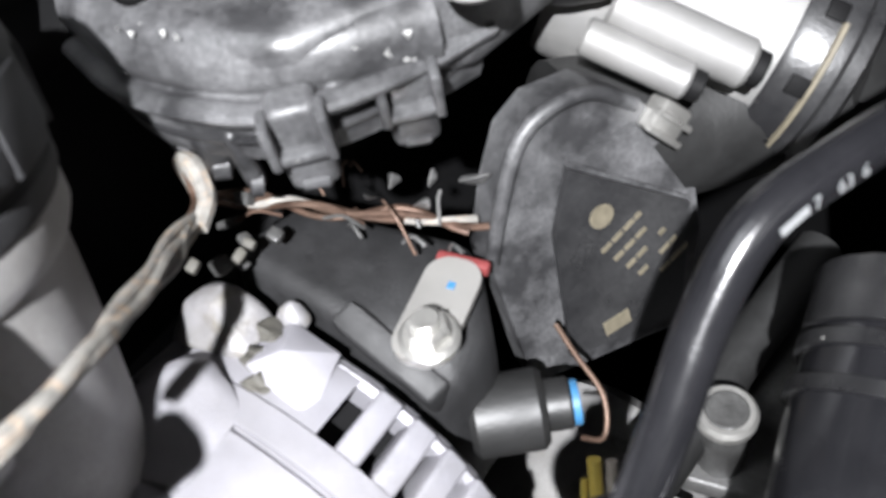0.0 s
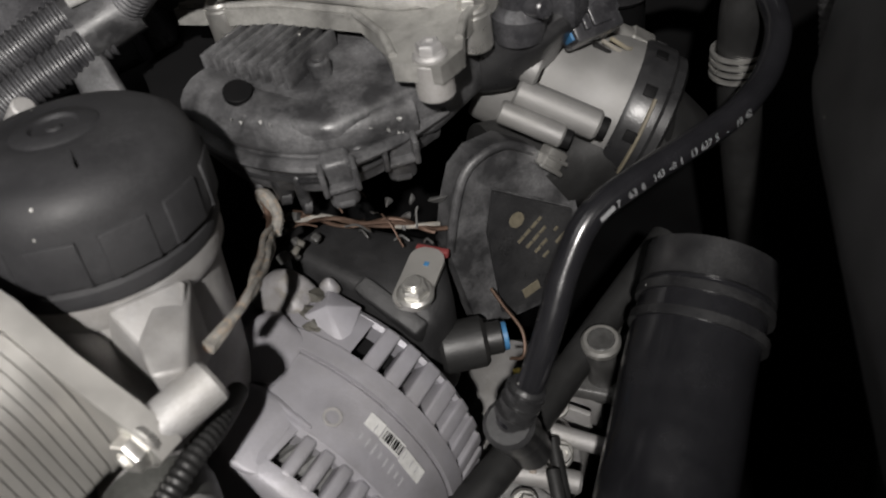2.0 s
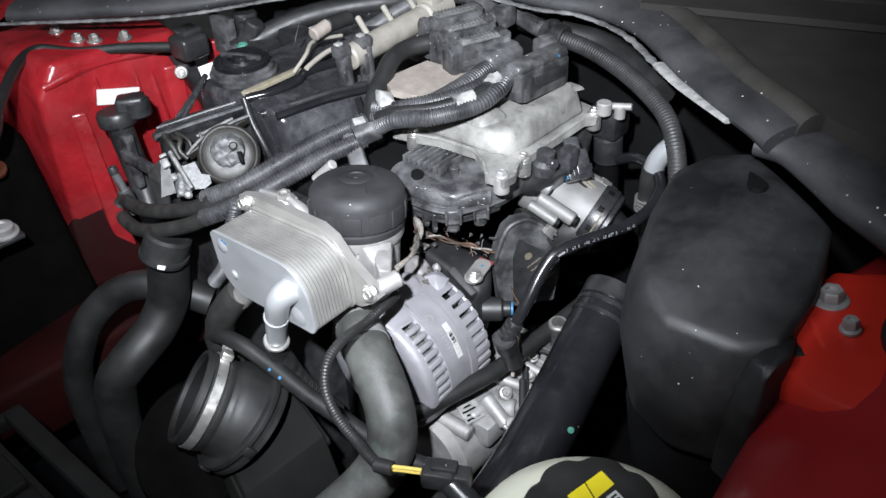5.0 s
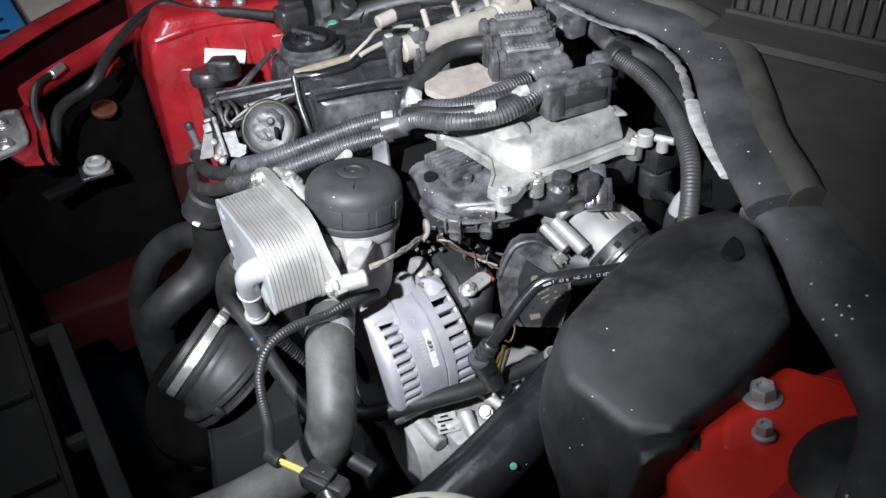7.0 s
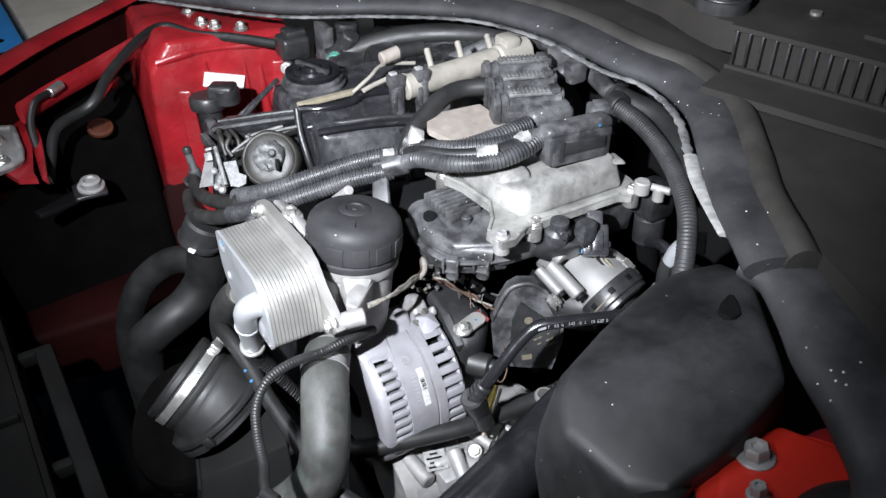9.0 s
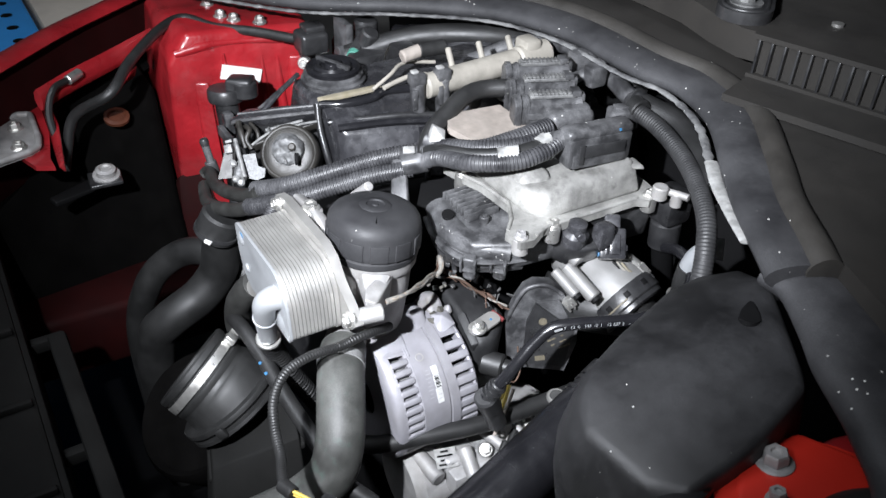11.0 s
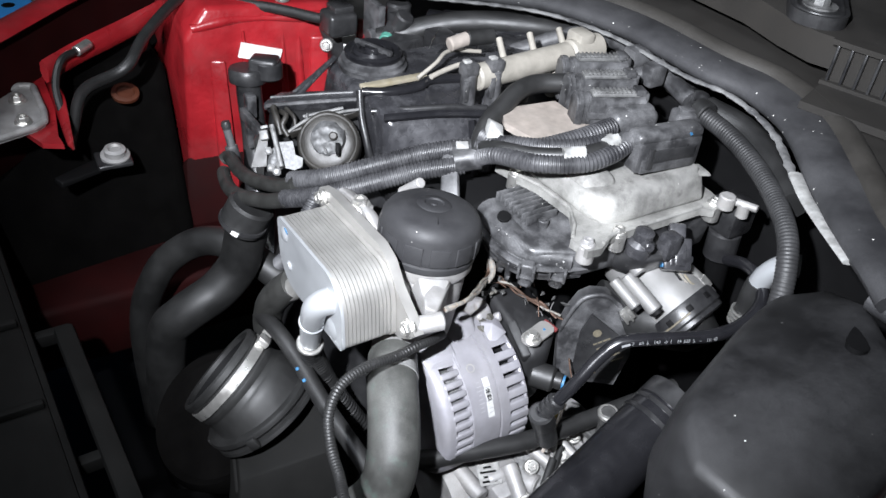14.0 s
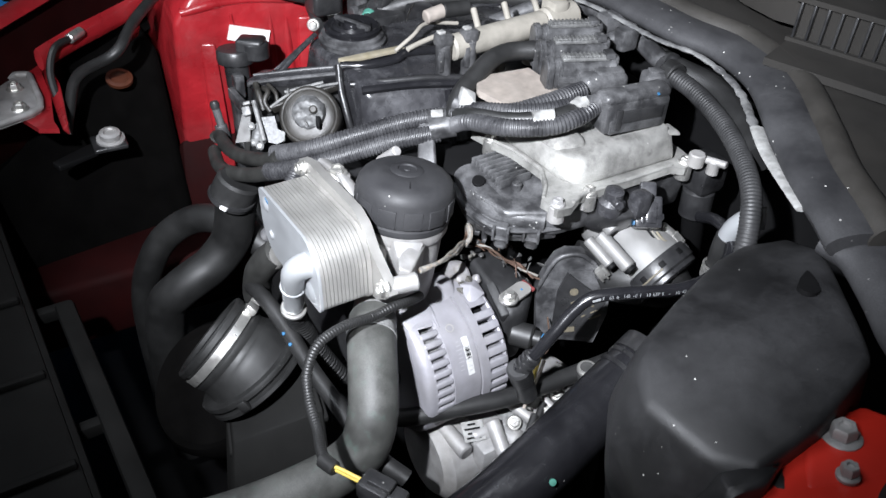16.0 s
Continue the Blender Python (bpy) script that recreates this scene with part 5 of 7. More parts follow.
part("arm", merge(hull([(-0.128, 0.283, 0.786), (-0.118, 0.292, 0.786), (-0.090, 0.252, 0.776), (-0.080, 0.262, 0.776), (-0.128, 0.283, 0.781), (-0.118, 0.292, 0.781), (-0.090, 0.252, 0.771), (-0.080, 0.262, 0.771)], 0.0015), rod((-0.112, 0.281, 0.783), (-0.112, 0.281, 0.789), 0.006, 14)), M_DUSTY, sens)
for k in range(3):
    part("wire", hose([(-0.068 + 0.003 * k, 0.248 + 0.003 * k, 0.760), (-0.062 + 0.003 * k, 0.254 + 0.003 * k, 0.752), (-0.060 + 0.002 * k, 0.262 + 0.003 * k, 0.748)], 0.0011, 8, 0.003), (M_RUBBER, M_CREAM, M_TAN)[k], sens)
part("metal_tip", merge(rod((-0.072, 0.270, 0.754), (-0.062, 0.279, 0.745), 0.0065, 12), rod((-0.064, 0.2775, 0.7465), (-0.054, 0.283, 0.738), 0.0080, 6), rod((-0.054, 0.283, 0.738), (-0.051, 0.2845, 0.7355), 0.0045, 10)), M_STEEL, sens)
vac = thing("vacuum_unit", (-0.09, 0.205, 0.79), "small black valve with dusty spigots on the manifold", "valve")
part("valve_body", merge(lathe([(0, 0), (0.012, 0), (0.013, 0.012), (0.009, 0.016), (0.009, 0.024), (0.006, 0.026), (0, 0.026)], axes((-0.088, 0.212, 0.782), (0.1, 0, 1)), 20), rod((-0.088, 0.212, 0.796), (-0.070, 0.205, 0.800), 0.0045, 12),
                    box((-0.075, 0.236, 0.790), (0.016, 0.018, 0.026), 0.004)), M_STREAK, vac)

# ---- resonator boot with printed panel ----
boot = thing("intake_resonator", (-0.088, 0.195, 0.62), "dusty black plastic intake resonator with gold printing", "resonator")
BN = Vector((0.86, -0.50, 0.12)).normalized()
BU = Vector((0.42, 0.80, 0.06)).normalized()
BM_ = axes((-0.083, 0.182, 0.690), BN, BU)
part("shell", prism([(-0.034, -0.045), (0.024, -0.055), (0.036, -0.020), (0.036, 0.008), (0.029, 0.026), (0.021, 0.0385), (0.008, 0.0500), (-0.008, 0.0515), (-0.018, 0.046), (-0.027, 0.031), (-0.036, 0.010)], 0.014, axes(Vector((-0.083, 0.182, 0.690)) - BN * 0.016, BN, BU), 0.007, 3), M_DUSTY, boot)
part("panel", prism([(-0.020, -0.040), (0.023, -0.048), (0.0320, -0.004), (-0.0060, 0.0300), (-0.0150, 0.010)], 0.0024, BM_ @ Matrix.Translation((0, 0, -0.0021)), 0.0008), M_PLASTIC, boot)
part("rear_shell", prism([(-0.008, -0.040), (0.022, -0.048), (0.034, -0.018), (0.030, 0.020), (0.006, 0.040), (-0.004, 0.034), (-0.010, 0.008)], 0.020, axes(Vector((-0.083, 0.182, 0.690)) - BN * 0.034, BN, BU), 0.006, 3), M_DARK, boot)
part("wedge", prism([(-0.0050, 0.0325), (0.0320, -0.0010), (0.0175, 0.0325)], 0.004, BM_ @ Matrix.Translation((0, 0, -0.0025)), 0.001), M_DUSTY, boot)
part("arch_rib", sweep(resample(smooth([BM_ @ Vector(q) for q in ((-0.035, 0.010, -0.003), (-0.0265, 0.030, -0.002), (-0.0175, 0.0445, -0.002), (-0.007, 0.0495, -0.002), (0.007, 0.0482, -0.002), (0.020, 0.0372, -0.003))]), 0.004), 0.0024, 10), M_DUSTY, boot)
part("emblem", lathe([(0, 0), (0.0042, 0), (0.0042, 0.0003), (0, 0.0003)], BM_ @ Matrix.Translation((0.001, 0.0086, 0.0004)), 18), M_GOLD, boot, "gold round emblem")
for i in range(5):
    row = BM_ @ Matrix.Translation((-0.0015 + 0.0037 * i, -0.0045 - 0.0055 * i, 0.0006)) @ Matrix.Rotation(radians(24), 4, "Z")
    for k, (a_, w_) in enumerate(((0.002, 0.0040), (0.0068, 0.0042), (0.0118, 0.0044), (0.0158, 0.0026))):
        if (i + k) % 5 != 4:
            part("print_bar", box((a_, 0, 0), (w_, 0.0017, 0.0004), 0, row), M_GOLD, boot)
part("gold_sticker", box((-0.004, -0.0355, 0.0006), (0.0100, 0.0058, 0.0005), 0, BM_ @ Matrix.Rotation(radians(4), 4, "Z")), M_GOLD, boot)
CLM = BM_ @ Matrix.Translation((0.0270, 0.0300, 0.0)) @ Matrix.Rotation(radians(-52), 4, "Z")
part("metal_clip", merge(box((0, 0, 0), (0.012, 0.011, 0.008), 0.0015, CLM), box((0, -0.0045, 0.004), (0.0145, 0.0022, 0.0028), 0.0006, CLM), box((0, 0.001, 0.004), (0.0145, 0.0022, 0.0028), 0.0006, CLM)), M_STEEL, boot, "bare metal clip")
part("elbow", hose([BM_ @ Vector((0.004, 0.02, -0.03)), (-0.080, 0.235, 0.700), TC + TA * 0.02 + Vector((-0.005, 0.0, 0)), TC + TA * 0.012], 0.026, 20), M_RUBBER, boot)

# ---- cylinder head cover side ----
vc = thing("valve_cover", (-0.36, 0.22, 0.76), "glossy black plastic valve cover streaked with dust", "valve cover")
part("cover_body", hull([(-0.46, 0.075, 0.775), (-0.36, 0.070, 0.775), (-0.275, 0.10, 0.760), (-0.270, 0.42, 0.775), (-0.47, 0.43, 0.78), (-0.46, 0.085, 0.828), (-0.37, 0.080, 0.832), (-0.35, 0.42, 0.835), (-0.46, 0.42, 0.83)], 0.008), M_STREAK, vc)
part("side_box", hull([(-0.368, 0.078, 0.836), (-0.352, 0.078, 0.836), (-0.345, 0.190, 0.838), (-0.372, 0.190, 0.838), (-0.318, 0.078, 0.828), (-0.285, 0.180, 0.828), (-0.305, 0.076, 0.765), (-0.262, 0.180, 0.770), (-0.368, 0.078, 0.77), (-0.368, 0.19, 0.77)], 0.008), M_STREAK, vc, "glossy black box below the filler cap")
part("box_rib", sweep(resample(smooth([(-0.320, 0.078, 0.829), (-0.303, 0.13, 0.832), (-0.285, 0.182, 0.830)]), 0.006), 0.0042, 8), M_GLOSS, vc)
part("box_rib", sweep(resample(smooth([(-0.288, 0.160, 0.826), (-0.276, 0.158, 0.800), (-0.268, 0.156, 0.775)]), 0.006), 0.004, 8), M_GLOSS, vc)
part("box_ledge", sweep(resample(smooth([(-0.366, 0.078, 0.836), (-0.352, 0.100, 0.838), (-0.346, 0.130, 0.841), (-0.352, 0.150, 0.843), (-0.345, 0.185, 0.842)]), 0.006), 0.005, 10), M_GLOSS, vc)
part("box_ledge", sweep(resample(smooth([(-0.342, 0.076, 0.826), (-0.325, 0.110, 0.830), (-0.310, 0.150, 0.832), (-0.298, 0.184, 0.830)]), 0.006), 0.0035, 10), M_PLASTIC, vc)
part("front_edge", sweep(resample(smooth([(-0.366, 0.075, 0.838), (-0.355, 0.072, 0.815), (-0.340, 0.072, 0.790), (-0.332, 0.074, 0.768)]), 0.006), 0.0038, 10), M_PLASTIC, vc)
for k in range(4):
    part("arch_rib", sweep(resample(smooth([(-0.448 + 0.004 * k, 0.088 - 0.010 * k, 0.836 - 0.004 * k), (-0.432, 0.060 - 0.012 * k, 0.828 - 0.008 * k), (-0.425, 0.035 - 0.010 * k, 0.812 - 0.010 * k)]), 0.006), 0.0030, 8), M_STREAK, vc)
part("tan_seam", box((-0.3690, 0.116, 0.8395), (0.009, 0.076, 0.005), 0.0015), M_TAN, vc, "tan dusty seam of the cover")
# glossy front plate with long ridges; a solid black block paints the shade under it
FM = axes((-0.340, 0.027, 0.805), (0.651, -0.453, 0.609), (0.545, 0.837, 0.040))
part("front_plate", hull([FM @ Vector(q) for q in ((-0.074, 0.040, -0.036), (-0.058, 0.036, -0.026), (0.034, 0.047, -0.026), (0.042, 0.066, -0.055), (-0.062, 0.058, -0.062), (-0.072, 0.030, -0.050), (0.036, 0.040, -0.046))], 0.005), M_STREAK, vc)
for a_, b_, c_, r_ in (((-0.066, 0.0480, -0.048), (-0.02, 0.0540, -0.047), (0.038, 0.0600, -0.046), 0.0017), ((-0.068, 0.0350, -0.036), (-0.056, 0.0375, -0.028), (0.034, 0.0485, -0.028), 0.0022)):
    part("plate_ridge", sweep(resample(smooth([FM @ Vector(a_), FM @ Vector(b_), FM @ Vector(c_)]), 0.004), r_, 8), M_DUSTY, vc)
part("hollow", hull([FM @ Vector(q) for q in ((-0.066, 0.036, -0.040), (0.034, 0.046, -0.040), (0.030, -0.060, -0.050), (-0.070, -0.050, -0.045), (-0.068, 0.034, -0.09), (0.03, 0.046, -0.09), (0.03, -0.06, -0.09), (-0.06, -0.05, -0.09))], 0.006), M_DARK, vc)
oil = thing("oil_filler_cap", (-0.425, 0.122, 0.832), "round black oil filler cap with concentric ribs", "oil cap")
part("cap_base", lathe([(0, 0), (0.036, 0), (0.037, 0.006), (0.034, 0.008), (0.034, 0.012), (0.030, 0.014), (0, 0.014)], axes((-0.425, 0.122, 0.830), (0, 0, 1)), 40), M_DUSTY, oil)
part("cap_top", lathe([(0.012, 0.012), (0.030, 0.012), (0.031, 0.019), (0.028, 0.021), (0.022, 0.019), (0.020, 0.022), (0.015, 0.021), (0.014, 0.018), (0.010, 0.018), (0.009, 0.024), (0, 0.024)], axes((-0.425, 0.122, 0.830), (0, 0, 1)), 40), M_GLOSS, oil)
part("grip", merge(box((0, 0, 0.0225), (0.050, 0.006, 0.006), 0.002, axes((-0.425, 0.122, 0.830), (0, 0, 1), (1, 0.4, 0)))), M_DUSTY, oil)
act = thing("valve_actuator", (-0.345, 0.035, 0.77), "round dark casting with a pitted silver end face and linkage", "actuator")
part("actuator_body", roughen(lathe([(0, -0.055), (0.030, -0.055), (0.0315, -0.030), (0.0312, -0.0135), (0.0300, -0.0105), (0.0285, -0.0095), (0.0270, -0.0100), (0.0250, -0.0085), (0.0185, -0.0080), (0, -0.0080)], FM, 44), 0.0006, 0.012), M_OILY, act)
part("face", roughen(lathe([(0, 0.0030), (0.003, 0.0026), (0.006, 0.0018), (0.009, 0.0030), (0.0120, 0.0034), (0.0145, 0.0022), (0.0162, -0.0010), (0.0170, -0.0060), (0.0170, -0.0095)], FM @ Matrix.Rotation(0.5, 4, "X"), 26), 0.0020, 0.006), M_PITTED, act, "pitted silver end face")
part("pivot", lathe([(0, 0), (0.0042, 0), (0.0042, 0.0075), (0.0028, 0.0090), (0, 0.0090)], FM @ Matrix.Translation((0.0066, 0.0038, 0.0005)), 16), M_OILY, act)
part("notch", roughen(hull([FM @ Vector(q) for q in ((0.0080, -0.001, 0.002), (0.0140, -0.002, 0.002), (0.0130, -0.015, 0.002), (0.0090, -0.015, 0.002), (0.0090, -0.003, 0.0055), (0.0125, -0.012, 0.0055))], 0.0008), 0.0006, 0.005), M_DARK, act)
part("hole", lathe([(0, 0), (0.0024, 0), (0.0024, 0.0012), (0, 0.0012)], FM @ Matrix.Translation((-0.0048, 0.0062, 0.0034)), 12), M_DARK, act)
part("pale_nub", hull([FM @ Vector(q) for q in ((-0.004, -0.005, 0.002), (0.000, -0.008, 0.002), (0.002, -0.013, 0.002), (-0.002, -0.012, 0.002), (-0.001, -0.009, 0.0062))], 0.0008), M_PALE, act)
# folded frame over the casting
frame_line = [FM @ Vector(q) for q in ((-0.0395, 0.0075, -0.008), (-0.0310, 0.0150, -0.010), (-0.0225, 0.0215, -0.012), (-0.0060, 0.0265, -0.013), (0.0135, 0.0320, -0.014), (0.0280, 0.0350, -0.016))]
part("cover_frame", sweep(resample(frame_line, 0.003), 0.0014, 8), M_WORN, act, "worn bright edge of the frame")
part("frame_web", hull([FM @ Vector(q) for q in ((-0.0395, 0.0070, -0.009), (-0.0225, 0.0205, -0.013), (0.0280, 0.0340, -0.017), (0.0290, 0.0290, -0.024), (-0.0200, 0.0160, -0.022), (-0.0380, 0.0020, -0.018))], 0.0014), M_OILY, act)
part("frame_tab", hull([FM @ Vector(q) for q in ((-0.0240, 0.0210, -0.010), (-0.0205, 0.0215, -0.010), (-0.0215, 0.0285, -0.012), (-0.0240, 0.0280, -0.012), (-0.0225, 0.0240, -0.007))], 0.0006), M_WORN, act)
part("top_frame", rod(FM @ Vector((-0.0270, 0.0250, -0.016)), FM @ Vector((0.0120, 0.0365, -0.020)), 0.0016, 8), M_WORN, act)
part("face_plate", roughen(prism([(-0.0465, -0.0040), (-0.0330, -0.0022), (-0.0300, -0.0155), (-0.0220, -0.0180), (-0.0230, -0.0270), (-0.0300, -0.0300), (-0.0450, -0.0280)], 0.0040, FM @ Matrix.Translation((0, 0, -0.004)), 0.0010), 0.0009, 0.008), M_PITTED, act, "cut silver bracket plate")
part("tan_plate", prism([(-0.0665, 0.0018), (-0.0590, 0.0060), (-0.0585, -0.0280), (-0.0730, -0.0300)], 0.0030, FM @ Matrix.Translation((0, 0, -0.012)) @ Matrix.Rotation(0.12, 4, "Y"), 0.0008), M_OILY, act)
part("casting", roughen(hull([FM @ Vector(q) for q in ((-0.056, -0.006, -0.008), (-0.046, -0.010, -0.004), (-0.044, -0.034, -0.006), (-0.060, -0.034, -0.008), (-0.052, -0.020, 0.002), (-0.055, -0.020, -0.03), (-0.045, -0.02, -0.03))], 0.003, 4), 0.0022, 0.006), M_PITTED, act, "pitted silver casting")
for x_, y_, z_ in ((-0.0440, -0.0270, 0.002), (-0.0520, -0.0300, 0.003), (-0.0465, -0.0335, 0.004), (-0.0560, -0.0130, 0.001)):
    part("casting_nub", roughen(lathe([(0, -0.004), (0.0036, -0.003), (0.0040, 0.001), (0.0022, 0.003), (0, 0.0034)], FM @ Matrix.Translation((x_, y_, z_)), 10), 0.0010, 0.004), M_PALE, act)
part("link_rod", rod(FM @ Vector((-0.0540, 0.0120, 0.004)), FM @ Vector((-0.0410, -0.0290, 0.010)), 0.0024, 12), M_PALE, act, "pale straight link rod")
part("rod_block", merge(box((-0.0585, 0.0165, 0.002), (0.0085, 0.0095, 0.008), 0.0015, FM @ Matrix.Rotation(0.25, 4, "Z")), box((-0.0570, 0.0245, 0.000), (0.0075, 0.0035, 0.007), 0.0010, FM @ Matrix.Rotation(0.25, 4, "Z"))), M_PALE, act)
for pts_, r_ in ((((-0.050, 0.030, -0.022), (-0.043, 0.024, -0.012), (-0.046, 0.014, -0.010), (-0.040, 0.004, -0.012)), 0.0028), (((-0.058, 0.034, -0.022), (-0.052, 0.020, -0.014), (-0.048, 0.006, -0.016)), 0.0034), (((-0.046, 0.034, -0.026), (-0.036, 0.024, -0.016), (-0.034, 0.014, -0.016)), 0.0022)):
    part("dusty_lead", hose([FM @ Vector(q) for q in pts_], r_, 10, 0.003), M_OILY, act)
part("lower_casting", hull([(-0.47, 0.000, 0.75), (-0.40, -0.004, 0.75), (-0.39, -0.002, 0.72), (-0.46, -0.002, 0.70), (-0.46, 0.03, 0.77), (-0.39, 0.03, 0.77), (-0.40, 0.03, 0.70)], 0.006), M_BROWN, act)
fill = thing("coolant_filler", (-0.54, 0.042, 0.60), "black coolant filler pipe with a square-winged cap", "filler pipe")
part("pipe", sweep(resample(smooth([(-0.588, 0.043, 0.768), (-0.586, 0.044, 0.73), (-0.575, 0.044, 0.68), (-0.53, 0.03, 0.60), (-0.46, 0.03, 0.55)]), 0.008), 0.0155, 18), M_PLASTIC, fill)
fm = axes((-0.588, 0.043, 0.754), (-0.1, 0.05, 1))
part("cap_skirt", lathe([(0, 0), (0.022, 0), (0.023, 0.004), (0.023, 0.014), (0.021, 0.017), (0, 0.017)], fm, 28), M_PLASTIC, fill)
part("wing", merge(box((0.020, 0.004, 0.020), (0.034, 0.030, 0.022), 0.005, fm @ Matrix.Rotation(0.95, 4, "Z"), 3), rod(fm @ Vector((0.012, 0.022, 0.005)), fm @ Vector((0.012, 0.022, 0.026)), 0.017, 20)), M_PLASTIC, fill)
part("bleed_stem", merge(rod((-0.5240, -0.0090, 0.7330), (-0.5180, -0.0060, 0.7080), 0.0048, 14), rod((-0.5200, -0.0070, 0.7120), (-0.5120, -0.0020, 0.6800), 0.0075, 16)), M_DUSTY, fill, "slim grey bleed stem")
part("bleed_cap", lathe([(0, -0.003), (0.0050, -0.003), (0.0058, 0.002), (0.0045, 0.006), (0, 0.007)], axes((-0.5245, -0.0092, 0.7350), (-0.2, -0.1, 1)), 14), M_PLASTIC, fill)
part("clip", merge(box((-0.562, 0.035, 0.735), (0.014, 0.012, 0.030), 0.002), box((-0.548, 0.028, 0.705), (0.012, 0.010, 0.034), 0.002), box((-0.515, 0.020, 0.735), (0.07, 0.008, 0.014), 0.002)), M_DUSTY, fill)

# rail, injector plugs, small pipes
rail = thing("fuel_rail", (-0.315, 0.25, 0.835), "dusty cream-coloured rail pipe over the head", "fuel rail")
part("rail_tube", merge(rod((-0.313, 0.176, 0.858), (-0.318, 0.300, 0.862), 0.0135, 22), rod((-0.318, 0.300, 0.862), (-0.320, 0.345, 0.864), 0.015, 22)), M_CREAM, rail)
for y in (0.205, 0.245, 0.285):
    part("support", merge(rod((-0.316, y, 0.856), (-0.322, y + 0.004, 0.815), 0.007, 12), rod((-0.318, y + 0.012, 0.862), (-0.345, y + 0.020, 0.880), 0.0035, 10)), M_CREAM, rail)
part("end_block", merge(box((-0.322, 0.318, 0.870), (0.026, 0.022, 0.030), 0.005)), M_CREAM, rail)
part("feed_pipe", hose([(-0.345, 0.145, 0.850), (-0.350, 0.165, 0.852), (-0.352, 0.19, 0.854), (-0.34, 0.21, 0.852), (-0.318, 0.215, 0.858)], 0.0028, 10), M_CREAM, rail)
part("feed_pipe", hose([(-0.362, 0.140, 0.842), (-0.368, 0.165, 0.852), (-0.382, 0.19, 0.856), (-0.38, 0.23, 0.850)], 0.0022, 10), M_CREAM, rail)
part("joint", rod((-0.372, 0.182, 0.868), (-0.372, 0.205, 0.872), 0.0075, 16), M_BEIGE, rail, "pale taped joint")
part("rubber_end", rod((-0.372, 0.203, 0.872), (-0.368, 0.235, 0.872), 0.0085, 14), M_RUBBER, rail)
part("tag", hull([(-0.385, 0.165, 0.858), (-0.37, 0.16, 0.88), (-0.382, 0.175, 0.884), (-0.388, 0.17, 0.866)], 0.001), M_TAPE, rail)
for dx, dy in ((0, 0), (0.002, 0.030)):
    inj = thing("injector_plug", (-0.315 + dx, 0.168 + dy, 0.83), "black injector plug with a pale clip", "connector", "injector plugs")
    part("plug", merge(rod((-0.310 + dx, 0.168 + dy, 0.825), (-0.310 + dx, 0.166 + dy, 0.866), 0.0082, 14), box((-0.311 + dx, 0.166 + dy, 0.870), (0.015, 0.017, 0.014), 0.003), box((-0.304 + dx, 0.160 + dy, 0.850), (0.005, 0.006, 0.022), 0.001)), M_DUSTY, inj)
    part("pale_clip", box((-0.311 + dx, 0.163 + dy, 0.8785), (0.007, 0.008, 0.003), 0.001), M_TAPE, inj)
    part("lead", hose([(-0.310 + dx, 0.168 + dy, 0.828), (-0.306 + dx, 0.166 + dy, 0.815), (-0.295 + dx, 0.158 + dy, 0.80)], 0.005, 10), M_RUBBER, inj)
rear = thing("rear_plumbing", (-0.28, 0.40, 0.80), "dusty tangle of black pipes and clips before the bulkhead", "pipes")
part("pipe", hose([(-0.55, 0.20, 0.80), (-0.50, 0.28, 0.83), (-0.43, 0.36, 0.84), (-0.33, 0.40, 0.85), (-0.22, 0.40, 0.84)], 0.014, 14), M_RUBBER, rear)
part("pipe", hose([(-0.42, 0.30, 0.82), (-0.36, 0.36, 0.86), (-0.28, 0.375, 0.865), (-0.20, 0.37, 0.85)], 0.010, 12), M_DUSTY, rear)
part("clip", merge(box((-0.27, 0.355, 0.872), (0.02, 0.03, 0.02), 0.004), box((-0.235, 0.345, 0.868), (0.018, 0.022, 0.024), 0.004), rod((-0.25, 0.33, 0.86), (-0.235, 0.36, 0.875), 0.008, 12)), M_DUSTY, rear)
part("clip", merge(box((-0.52, 0.215, 0.80), (0.03, 0.05, 0.03), 0.005), box((-0.49, 0.25, 0.815), (0.03, 0.03, 0.026), 0.004)), M_PLASTIC, rear)
part("stub", rod((-0.55, 0.215, 0.79), (-0.53, 0.225, 0.835), 0.012, 16), M_PLASTIC, rear)
box_ = thing("relay_box", (-0.59, 0.165, 0.78), "black relay box beside the far tower", "relay box")
part("housing", merge(box((-0.612, 0.176, 0.802), (0.036, 0.040, 0.030), 0.006, None, 3), box((-0.616, 0.180, 0.819), (0.026, 0.028, 0.010), 0.003)), M_PLASTIC, box_)
part("grey_tab", merge(box((-0.572, 0.205, 0.815), (0.040, 0.010, 0.050), 0.002), rod((-0.560, 0.198, 0.80), (-0.560, 0.190, 0.80), 0.010, 16)), M_DUSTY, box_)
part("valve", merge(rod((-0.565, 0.235, 0.80), (-0.565, 0.235, 0.838), 0.016, 18), rod((-0.555, 0.225, 0.82), (-0.530, 0.200, 0.81), 0.008, 14), box((-0.545, 0.225, 0.822), (0.020, 0.024, 0.022), 0.004)), M_PLASTIC, box_)
part("green_end", rod((-0.531, 0.201, 0.8102), (-0.525, 0.195, 0.808), 0.0085, 14), M_TEAL, box_)
servo = thing("brake_line_housing", (-0.47, 0.31, 0.76), "dark glossy cylinder before the bulkhead", "housing")
